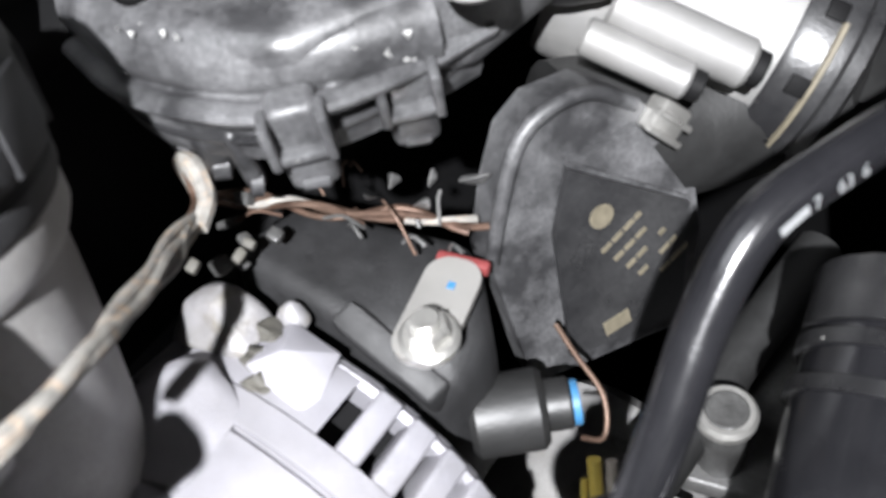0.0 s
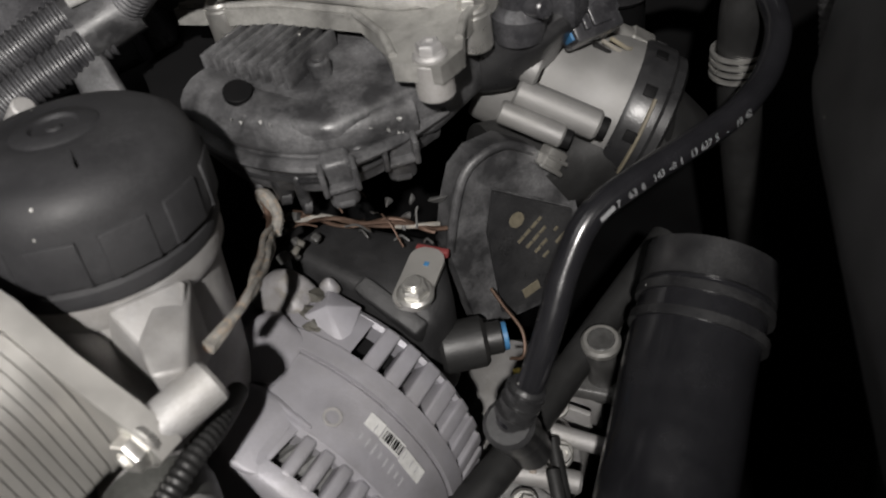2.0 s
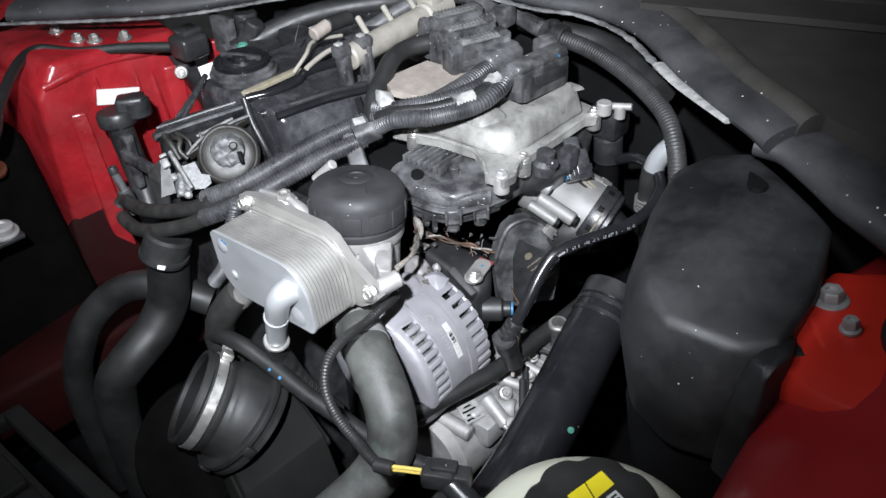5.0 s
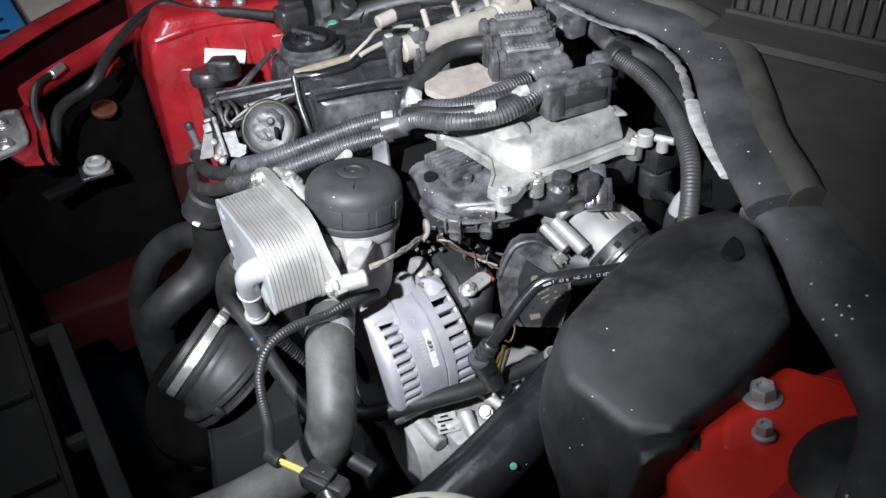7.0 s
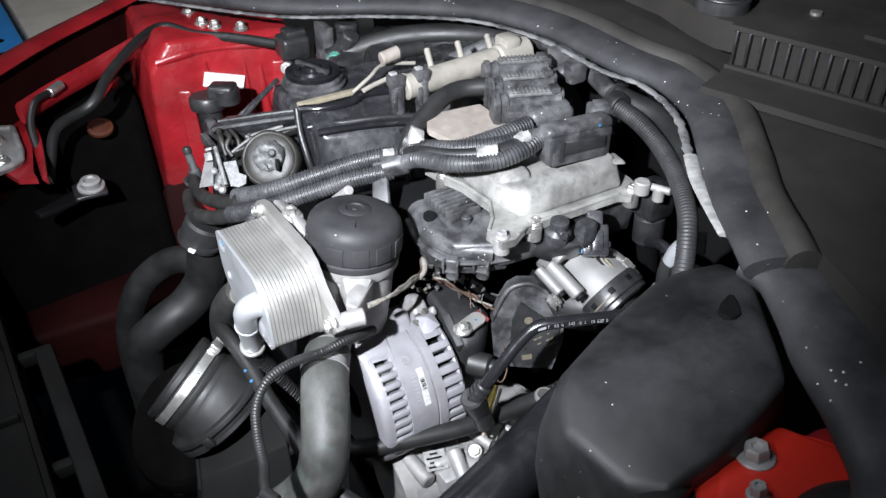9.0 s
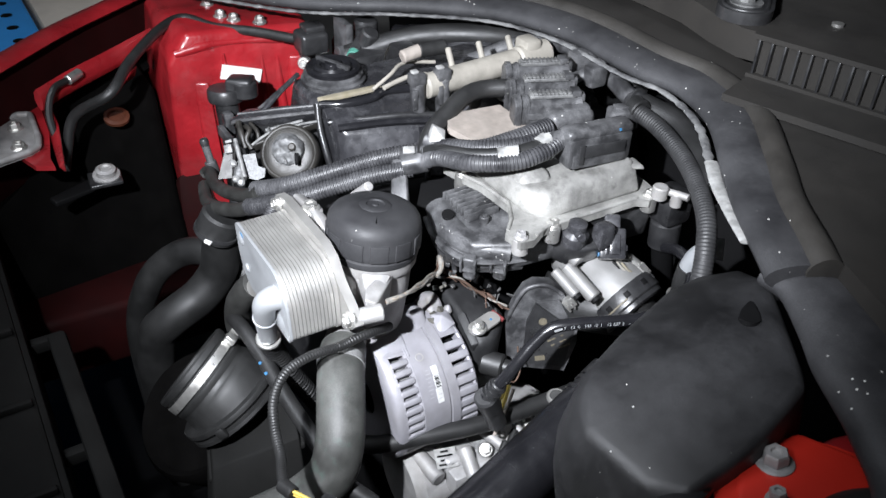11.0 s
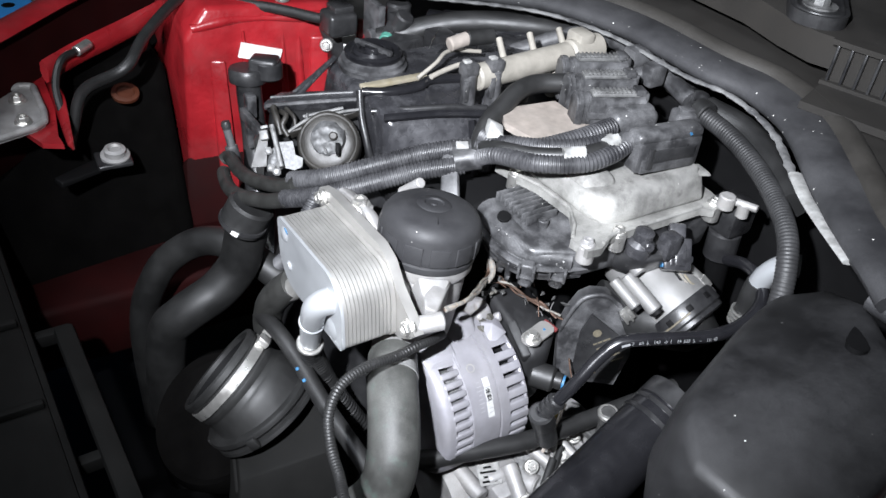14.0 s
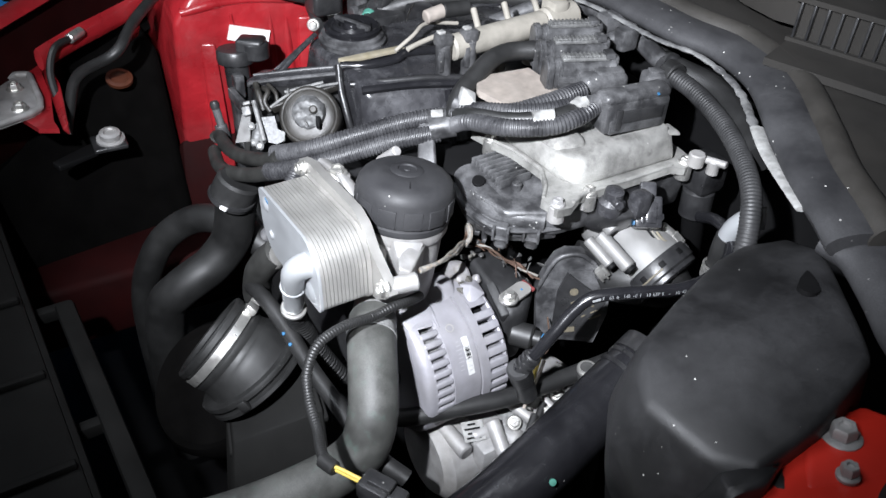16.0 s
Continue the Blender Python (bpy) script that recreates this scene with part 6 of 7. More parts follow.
part("cylinder", merge(rod((-0.530, 0.275, 0.805), (-0.440, 0.365, 0.815), 0.030, 28, 0.006), rod((-0.54, 0.262, 0.81), (-0.525, 0.278, 0.81), 0.024, 24)), M_GLOSS, servo)
part("support", slab((-0.50, 0.30, 0.62), (-0.46, 0.34, 0.79), 0.004), M_DARK, servo)
fb = thing("bracket_bolt", (-0.655, 0.19, 0.72), "black bracket with a steel bolt on the far wing", "bracket")
part("arm", hull([(-0.668, 0.175, 0.775), (-0.640, 0.195, 0.775), (-0.655, 0.20, 0.69), (-0.630, 0.205, 0.69), (-0.68, 0.18, 0.77), (-0.66, 0.21, 0.69)], 0.003), M_PLASTIC, fb)
part("bolt", bolt_mesh((-0.656, 0.181, 0.752), (0.8, -0.5, 0.2), 0.006, 0.007), M_STEEL, fb)
part("white_tab", plate_label((-0.640, 0.215, 0.742), (0.8, -0.5, 0.3), (0, 1, 0), 0.03, 0.026, 0.002), M_WHITE, fb)
part("red_tab", hull([(-0.655, 0.225, 0.78), (-0.635, 0.25, 0.78), (-0.655, 0.225, 0.735), (-0.635, 0.25, 0.735), (-0.67, 0.235, 0.78), (-0.67, 0.235, 0.735)], 0.003), M_RED, fb)


# ---- wiring looms ----
loom = thing("wiring_loom", (-0.30, 0.06, 0.77), "thick twin corrugated wiring loom bound with tape", "wiring loom")
for dx, dy, dz in ((0.004, -0.006, -0.006), (-0.006, 0.006, 0.006)):
    part("conduit", conduit([(-0.246 + dx, 0.128 + dy, 0.815 + dz), (-0.266 + dx, 0.090 + dy, 0.806 + dz), (-0.282 + dx, 0.045 + dy, 0.794 + dz), (-0.300 + dx, 0.005 + dy, 0.781 + dz), (-0.327 + dx, -0.022 + dy, 0.768 + dz)], 0.0092), M_CONDUIT, loom)
part("tape_wrap", sweep(resample(smooth([(-0.252, 0.116, 0.813), (-0.246, 0.128, 0.816), (-0.240, 0.138, 0.819)]), 0.004), 0.0175, 16, 0.8), M_DUSTY, loom)
part("tape_edge", box((0, 0, 0), (0.012, 0.009, 0.0025), 0.001, axes((-0.2440, 0.1190, 0.8300), (0.25, -0.2, 0.9), (0.5, 1, 0))), M_TAPE, loom)
part("loop", hose([(-0.322, -0.014, 0.776), (-0.345, -0.020, 0.762), (-0.40, -0.025, 0.738), (-0.46, -0.02, 0.715), (-0.512, -0.012, 0.702), (-0.520, -0.016, 0.695)], 0.0078, 14), M_HOSE, loom)
part("loop", hose([(-0.318, -0.026, 0.764), (-0.345, -0.034, 0.748), (-0.40, -0.040, 0.722), (-0.455, -0.034, 0.698), (-0.500, -0.024, 0.686), (-0.512, -0.02, 0.684)], 0.0078, 14), M_HOSE, loom)
part("side_conduit", conduit([(-0.300, 0.0, 0.776), (-0.292, -0.012, 0.770), (-0.290, -0.024, 0.745), (-0.300, -0.03, 0.715), (-0.318, -0.035, 0.69)], 0.0075), M_CONDUIT, loom)
branch = thing("loom_branch", (-0.20, 0.17, 0.83), "corrugated wiring branches running to the connectors", "wiring loom")
part("conduit", conduit([(-0.240, 0.134, 0.826), (-0.215, 0.142, 0.842), (-0.185, 0.162, 0.850), (-0.165, 0.188, 0.855), (-0.156, 0.214, 0.859)], 0.0080), M_CONDUIT, branch)
part("conduit", conduit([(-0.236, 0.132, 0.818), (-0.208, 0.132, 0.836), (-0.170, 0.146, 0.845), (-0.146, 0.178, 0.850), (-0.140, 0.205, 0.856), (-0.143, 0.225, 0.860)], 0.0085), M_CONDUIT, branch)
part("conduit", conduit([(-0.240, 0.142, 0.836), (-0.218, 0.142, 0.840), (-0.190, 0.162, 0.846), (-0.180, 0.200, 0.852), (-0.180, 0.242, 0.856)], 0.0095), M_CONDUIT, branch)
part("plain_run", hose([(-0.238, 0.136, 0.828), (-0.212, 0.136, 0.840), (-0.180, 0.154, 0.846), (-0.158, 0.182, 0.852), (-0.150, 0.21, 0.857)], 0.0075, 12), M_RUBBER, branch)
part("upper_run", hose([(-0.236, 0.132, 0.822), (-0.252, 0.150, 0.838), (-0.262, 0.175, 0.850), (-0.272, 0.200, 0.858), (-0.275, 0.225, 0.860), (-0.262, 0.252, 0.862)], 0.0098, 14), M_RUBBER, branch)
part("white_band", roughen(sweep(resample([Vector((-0.160, 0.168, 0.8505)), Vector((-0.150, 0.184, 0.8530))], 0.004), 0.0098, 16), 0.0022, 0.006), M_TAPE, branch, "worn white tape band")
part("white_patch", roughen(sweep([(-0.1475, 0.208, 0.8590), (-0.1495, 0.216, 0.8605)], 0.0100, 14), 0.0030, 0.005), M_TAPE, branch)
part("paper_tag", hull([(-0.246, 0.146, 0.853), (-0.228, 0.152, 0.852), (-0.214, 0.143, 0.848), (-0.222, 0.128, 0.846), (-0.236, 0.136, 0.848), (-0.232, 0.140, 0.858)], 0.0015), M_TAPE, branch, "torn white cable tie tag")

# rear loom hanging down behind the cover
rl = thing("rear_loom", (0.0, 0.30, 0.80), "black corrugated loom along the rear edge of the bay", "wiring loom")
part("conduit", conduit([(-0.150, 0.330, 0.866), (-0.118, 0.330, 0.862), (-0.080, 0.322, 0.856), (-0.040, 0.305, 0.850), (0.000, 0.280, 0.842), (0.022, 0.262, 0.825), (0.034, 0.250, 0.800), (0.040, 0.245, 0.77)], 0.0090, 0.0032, 0.0005), M_REARLOOM, rl)
part("plain_sleeve", hose([(-0.165, 0.352, 0.860), (-0.120, 0.360, 0.856), (-0.070, 0.342, 0.850), (-0.020, 0.312, 0.846)], 0.014, 14), M_RUBBER, rl)
part("end_cap", rod((-0.160, 0.332, 0.867), (-0.146, 0.331, 0.866), 0.013, 16), M_RUBBER, rl)
bay = thing("brake_sensor", (-0.085, 0.335, 0.72), "grey and black sensor hanging under the cowl", "sensor")
part("sensor_body", merge(rod((-0.088, 0.338, 0.735), (-0.090, 0.338, 0.768), 0.016, 20), box((-0.090, 0.338, 0.786), (0.034, 0.034, 0.036), 0.006)), M_PLASTIC, bay)
part("arm", merge(rod((-0.088, 0.315, 0.812), (-0.058, 0.325, 0.815), 0.0038, 12), rod((-0.082, 0.31, 0.806), (-0.082, 0.31, 0.82), 0.008, 12), rod((-0.070, 0.322, 0.80), (-0.070, 0.322, 0.815), 0.006, 12)), M_CAST, bay)
part("stay", rod((-0.088, 0.338, 0.74), (-0.11, 0.40, 0.55), 0.012, 12), M_DARK, bay)
wt = thing("aluminium_pipe", (0.0, 0.29, 0.73), "bent bare aluminium refrigerant pipe", "pipe")
part("bend", hose([(0.014, 0.298, 0.8085), (0.009, 0.294, 0.8075), (0.002, 0.291, 0.802), (-0.006, 0.288, 0.788), (-0.009, 0.287, 0.774)], 0.0100, 18), M_PLATE, wt)
part("lower_hose", hose([(-0.0085, 0.287, 0.778), (-0.010, 0.287, 0.755), (-0.008, 0.292, 0.70), (0.0, 0.31, 0.60)], 0.0112, 16), M_RUBBER, wt)
part("spring_clip", merge(*[lathe([(0.0105, 0), (0.0125, 0), (0.0125, 0.0016), (0.0105, 0.0016)], axes((-0.0115, 0.2865, 0.742 - 0.004 * i), (0, 0.02, 1)), 20) for i in range(4)]), M_STEEL, wt)

# ---- coolant and air hoses ----
hl = thing("coolant_hose", (-0.42, -0.13, 0.52), "large dark grey moulded coolant hose with a black collar", "hose")
part("hose", hose([(-0.387, -0.034, 0.715), (-0.394, -0.037, 0.695), (-0.402, -0.040, 0.662), (-0.407, -0.047, 0.628), (-0.408, -0.070, 0.602), (-0.409, -0.093, 0.589), (-0.414, -0.112, 0.574), (-0.424, -0.128, 0.545), (-0.43, -0.135, 0.45), (-0.42, -0.13, 0.30)], 0.0225, 26), M_DUCT, hl)
part("collar", rod((-0.388, -0.050, 0.693), (-0.383, -0.036, 0.722), 0.0240, 26, 0.003), M_RUBBER, hl)
part("spring_clip", lathe([(0.0232, 0), (0.0256, 0), (0.0256, 0.004), (0.0232, 0.004)], axes((-0.3865, -0.0465, 0.6990), (0.15, 0.35, 1)), 28), M_PLASTIC, hl)
part("white_tab", box((0, 0, 0), (0.008, 0.004, 0.006), 0.001, axes((-0.366, -0.062, 0.703), (1, -1, 0.5))), M_WHITE, hl)
h2 = thing("coolant_hose", (-0.47, -0.06, 0.46), "dark grey curved coolant hose behind the larger one", "hose")
part("hose", hose([(-0.40, 0.00, 0.60), (-0.440, -0.030, 0.622), (-0.478, -0.055, 0.618), (-0.506, -0.083, 0.593), (-0.521, -0.110, 0.553), (-0.535, -0.13, 0.47), (-0.53, -0.13, 0.30)], 0.0175, 20), M_DUCT, h2)
part("wire_clip", hose([(-0.452, -0.058, 0.575), (-0.455, -0.05, 0.592), (-0.448, -0.035, 0.604)], 0.0016, 8, 0.003), M_CREAM, h2)
hg = thing("radiator_hose", (-0.08, -0.06, 0.56), "thick grey radiator hose with a green paint stripe", "hose")
hpath = [(-0.128, -0.014, 0.714), (-0.104, -0.028, 0.715), (-0.076, -0.042, 0.706), (-0.054, -0.054, 0.688), (-0.046, -0.066, 0.662), (-0.050, -0.086, 0.640), (-0.060, -0.112, 0.622), (-0.076, -0.155, 0.602), (-0.10, -0.21, 0.58), (-0.12, -0.27, 0.56)]
part("hose", hose(hpath, 0.0212, 26), M_RADHOSE, hg)
part("end_band", sweep([(-0.112, -0.0240, 0.7160), (-0.104, -0.0280, 0.7154)], 0.0220, 26), M_LIP, hg, "pale worn end band")
part("inner_pipe", hose([(-0.165, 0.01, 0.700), (-0.14, -0.006, 0.712), (-0.120, -0.019, 0.7155)], 0.0195, 20), M_CAST, hg)
for i in range(7):
    part("paint_stripe", box((0, 0, 0), (0.0014, 0.0030, 0.010), 0.0003, axes((-0.1015 + 0.0060 * i, -0.0462 - 0.0032 * i, 0.7080 - 0.0030 * i), (0.8, -0.45, -0.25), (0, 0.5, 1))), M_TEAL, hg) if i < 5 else None
sh = thing("small_hose", (-0.16, -0.068, 0.66), "thin black coolant hose with blue paint dots", "hose")
part("hose", hose([(-0.315, -0.055, 0.620), (-0.290, -0.068, 0.655), (-0.262, -0.073, 0.674), (-0.230, -0.072, 0.680), (-0.195, -0.068, 0.671), (-0.150, -0.066, 0.660), (-0.105, -0.062, 0.652), (-0.050, -0.058, 0.645), (-0.02, -0.04, 0.63)], 0.0078, 14), M_RUBBER, sh)
for q in ((-0.1890, -0.0745, 0.6745), (-0.1760, -0.0740, 0.6715)):
    part("paint_dot", lathe([(0, 0.0010), (0.0015, 0.0007), (0.0018, -0.001)], axes(q, (0.4, -0.7, 0.6)), 12), M_BLUE, sh)
st = thing("stub_hose", (-0.26, -0.06, 0.63), "short grey hose below the oil cooler inlet", "hose")
part("hose", hose([(-0.240, -0.053, 0.728), (-0.256, -0.060, 0.708), (-0.275, -0.064, 0.676), (-0.285, -0.06, 0.63), (-0.285, -0.03, 0.56)], 0.0145, 18), M_HOSE, st)
dr = thing("drain_hose", (-0.19, -0.06, 0.62), "black ribbed hose on the cooler outlet", "hose")
part("hose", conduit([(-0.181, -0.0655, 0.711), (-0.188, -0.062, 0.694), (-0.198, -0.050, 0.66), (-0.205, -0.03, 0.61), (-0.20, 0.0, 0.55)], 0.0108, 0.005), M_RUBBER, dr)
cab = thing("sensor_lead", (-0.06, -0.10, 0.70), "thin corrugated sensor lead looping round the radiator hose", "cable")
part("conduit", conduit([(-0.122, 0.030, 0.728), (-0.108, 0.012, 0.742), (-0.102, -0.006, 0.748), (-0.099, -0.029, 0.748), (-0.093, -0.061, 0.755), (-0.085, -0.086, 0.754), (-0.072, -0.102, 0.744), (-0.052, -0.110, 0.733), (-0.026, -0.116, 0.731), (-0.006, -0.123, 0.736), (0.010, -0.127, 0.740)], 0.0043, 0.0028, 0.0005, 12), M_RUBBER, cab)
part("sleeve_end", rod((0.006, -0.128, 0.740), (0.020, -0.124, 0.742), 0.0055, 12), M_RUBBER, cab)
for dz in (-0.0015, 0.0015):
    part("yellow_wire", hose([(0.018, -0.1245, 0.742 + dz), (0.028, -0.119, 0.7425 + dz), (0.040, -0.112, 0.742 + dz)], 0.0015, 8, 0.003), M_YELLOWWIRE, cab)
part("plug", merge(box((0, 0, 0), (0.018, 0.016, 0.024), 0.003, axes((0.048, -0.107, 0.741), (0.85, 0.45, 0))), box((0, 0, 0.016), (0.014, 0.013, 0.014), 0.003, axes((0.048, -0.107, 0.741), (0.85, 0.45, 0))),
                   box((0, 0.010, 0.004), (0.010, 0.004, 0.018), 0.001, axes((0.048, -0.107, 0.741), (0.85, 0.45, 0)))), M_PLASTIC, cab)

# ---- air duct with clamp ----
DN = Vector((0.585, 0.569, -0.578)).normalized()
DC = Vector((-0.2478, -0.1265, 0.6452))
duct = thing("air_duct", (-0.18, -0.08, 0.45), "open-ended black rubber air duct with a steel clamp", "air duct")
DM = axes(DC, DN)
part("mouth", lathe([(0.0415, -0.002), (0.0445, -0.003), (0.0462, -0.001), (0.0462, 0.004), (0.0446, 0.006), (0.0446, 0.018), (0.0462, 0.020), (0.0462, 0.023), (0.0448, 0.026), (0.0440, 0.030), (0.0415, 0.030), (0.0415, -0.002)], DM, 72), M_DUCT, duct)
DN2 = Vector((0.44, 0.45, -0.78)).normalized()
DC2 = DC + DN * 0.044
part("neck", sweep(resample(smooth([DC + DN * 0.024, DC + DN * 0.034, DC2 - DN2 * 0.002, DC2 + DN2 * 0.006]), 0.003), lambda i, f: 0.0445 + 0.0090 * f ** 1.5, 56), M_DUCT, duct)
DF = axes(DC2, DN2)
part("flange", lathe([(0.045, 0.000), (0.0540, 0.0005), (0.0570, 0.002), (0.0575, 0.004), (0.0575, 0.007), (0.0555, 0.009), (0.0535, 0.0095), (0.0535, 0.0120), (0.0565, 0.0135), (0.0570, 0.0170), (0.0540, 0.0190), (0.045, 0.0195)], DF, 72), M_DUCT, duct)
# near-black lining: the shade inside the mouth is in its colour
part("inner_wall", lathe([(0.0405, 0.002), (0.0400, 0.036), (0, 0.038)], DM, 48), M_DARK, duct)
for a_ in (20, 95, 170, 300):
    part("flange_clip", box((0.0575, 0, 0.0095), (0.006, 0.010, 0.012), 0.002, DF @ Matrix.Rotation(radians(a_), 4, "Z")), M_DUCT, duct)
clampring = part("clamp", lathe([(0.0452, 0.0075), (0.0468, 0.0075), (0.0468, 0.0165), (0.0452, 0.0165)], DM, 64), M_STEEL, duct, "bright steel hose clamp")
sc = DM.inverted() @ Vector((-0.2375, -0.0850, 0.6850))
sa = math.atan2(sc.y, sc.x)
SM = DM @ Matrix.Rotation(sa, 4, "Z")
part("clamp_screw", merge(box((0.0500, 0, 0.0128), (0.007, 0.014, 0.011), 0.0015, SM), lathe([(0, 0), (0.005, 0), (0.005, 0.006), (0, 0.006)], SM @ Matrix.Translation((0.051, -0.013, 0.0128)) @ Matrix.Rotation(radians(90), 4, "X"), 12)), M_STEEL, clampring)
part("elbow_body", merge(hull([(-0.244, -0.118, 0.606), (-0.208, -0.046, 0.620), (-0.150, -0.056, 0.598), (-0.172, -0.140, 0.576), (-0.130, -0.062, 0.560), (-0.150, -0.150, 0.545), (-0.232, -0.132, 0.50), (-0.195, -0.045, 0.50), (-0.105, -0.065, 0.50), (-0.140, -0.165, 0.50), (-0.228, -0.135, 0.42), (-0.19, -0.05, 0.42), (-0.10, -0.07, 0.42), (-0.135, -0.165, 0.42)], 0.007),
                         hull([(-0.248, -0.122, 0.598), (-0.208, -0.041, 0.612), (-0.146, -0.052, 0.590), (-0.170, -0.146, 0.566), (-0.247, -0.122, 0.592), (-0.207, -0.041, 0.606), (-0.145, -0.052, 0.584), (-0.169, -0.146, 0.560)], 0.002)), M_SHROUD_AND_SHADE, duct)
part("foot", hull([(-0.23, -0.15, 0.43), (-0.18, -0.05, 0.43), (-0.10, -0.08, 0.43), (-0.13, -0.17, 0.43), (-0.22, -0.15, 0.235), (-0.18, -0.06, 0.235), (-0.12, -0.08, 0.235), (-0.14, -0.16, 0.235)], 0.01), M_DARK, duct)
part("round_housing", lathe([(0, -0.03), (0.068, -0.03), (0.072, -0.02), (0.072, 0.02), (0.066, 0.028), (0.060, 0.022), (0, 0.022)], axes((-0.275, -0.115, 0.540), (0.2, -0.6, 0.75)), 40), M_FELT_AND_SHADE, duct)

# ---- black charge pipe and the big cover ----
cp = thing("charge_pipe", (0.02, 0.05, 0.56), "smooth glossy black plastic charge pipe", "pipe")
part("pipe", hose([(0.0065, 0.198, 0.6755), (0.0082, 0.180, 0.668), (0.010, 0.160, 0.660), (0.018, 0.110, 0.643), (0.025, 0.060, 0.626), (0.029, 0.010, 0.608), (0.030, -0.06, 0.582), (0.03, -0.16, 0.55), (0.02, -0.26, 0.54)], 0.0290, 30), M_GLOSS, cp)
for k, yy in enumerate((0.184, 0.172)):
    part("sleeve_rib", sweep([(0.0078 + 0.001 * k, yy + 0.004, 0.6698 - 0.005 * k), (0.0082 + 0.001 * k, yy, 0.6680 - 0.005 * k)], 0.0315, 28), M_PLASTIC, cp)
part("sleeve", hose([(0.0060, 0.206, 0.6795), (0.0070, 0.195, 0.6745), (0.0076, 0.190, 0.6722)], 0.0310, 26), M_PLASTIC, cp)
part("green_dot", lathe([(0, 0.001), (0.0030, 0.0004), (0.0032, -0.001)], axes((0.0535, 0.0575, 0.6445), (0.75, -0.2, 0.75)), 14), M_TEAL, cp)

cover = thing("brake_booster_cover", (0.13, 0.12, 0.66), "large satin black plastic cover speckled with dust", "plastic cover")
part("shell", merge(hull([(0.034, 0.243, 0.812), (0.062, 0.262, 0.832), (0.100, 0.245, 0.852), (0.135, 0.205, 0.858), (0.190, 0.178, 0.852), (0.206, 0.110, 0.842), (0.205, 0.062, 0.828), (0.182, 0.046, 0.823), (0.130, 0.040, 0.826), (0.098, 0.060, 0.836), (0.076, 0.120, 0.838), (0.052, 0.190, 0.832),
                    (0.205, 0.040, 0.775), (0.160, 0.022, 0.770), (0.118, 0.028, 0.785), (0.090, 0.054, 0.785), (0.064, 0.110, 0.785), (0.034, 0.2, 0.785),
                    (0.203, 0.045, 0.715), (0.150, 0.034, 0.712), (0.112, 0.044, 0.722), (0.090, 0.080, 0.730), (0.06, 0.21, 0.74), (0.195, 0.20, 0.74)], 0.007, 3)), M_COVER, cover)
part("slot", prism([(0.0075 * math.cos(radians(a_)), -0.006 + 0.0075 * math.sin(radians(a_))) for a_ in range(180, 361, 20)] + [(0.0060, 0.002), (0.0030, 0.011), (0.0, 0.016), (-0.0026, 0.011), (-0.0060, 0.002)], 0.004, axes((0.1225, 0.1945, 0.8533), (-0.05, 0.05, 1), (0.764, 0.637, 0)), 0.001), M_DARK, cover)
part("corner_pad", hull([(0.190, 0.044, 0.822), (0.207, 0.036, 0.826), (0.213, 0.060, 0.826), (0.205, 0.085, 0.828), (0.186, 0.030, 0.790), (0.207, 0.026, 0.790), (0.214, 0.060, 0.780), (0.182, 0.036, 0.712), (0.203, 0.032, 0.706), (0.212, 0.060, 0.706), (0.195, 0.080, 0.710)], 0.008, 3), M_COVER, cover)
part("side_foot", hull([(0.10, 0.05, 0.73), (0.20, 0.06, 0.73), (0.19, 0.20, 0.75), (0.07, 0.20, 0.75), (0.12, 0.08, 0.50), (0.20, 0.08, 0.50), (0.20, 0.20, 0.50), (0.12, 0.20, 0.50)], 0.01), M_DARK, cover)

# ---- breather hose with printed line ----
bh = thing("breather_hose", (-0.03, 0.14, 0.66), "glossy black breather hose with a printed white line", "hose")
bpath = [(-0.044, 0.090, 0.676), (-0.036, 0.100, 0.696), (-0.033, 0.114, 0.716), (-0.032, 0.130, 0.734), (-0.028, 0.146, 0.748), (-0.018, 0.165, 0.753), (-0.006, 0.190, 0.754), (0.006, 0.218, 0.755), (0.012, 0.246, 0.760), (0.008, 0.272, 0.770), (-0.010, 0.290, 0.778), (-0.035, 0.300, 0.775), (-0.06, 0.31, 0.76)]
part("hose", hose(bpath, 0.0058, 20, 0.004), M_GLOSS, bh)
bp = resample(smooth(bpath), 0.0020)
cum = [0.0]
for a, b in zip(bp, bp[1:]):
    cum.append(cum[-1] + (b - a).length)
def glyph(ch, size):
    """One character of the built-in font as a bmesh, centred on its foot."""
    cu = bpy.data.curves.new("glyph", "FONT")
    cu.body, cu.size, cu.align_x, cu.resolution_u = ch, size, "CENTER", 2
    ob = bpy.data.objects.new("glyph", cu)
    me = bpy.data.meshes.new_from_object(ob)
    bm = bmesh.new()
    bm.from_mesh(me)
    bpy.data.objects.remove(ob)
    bpy.data.curves.remove(cu)
    bpy.data.meshes.remove(me)
    return bm


start = min(range(len(bp)), key=lambda k: (bp[k] - Vector((-0.0255, 0.150, 0.7495))).length)
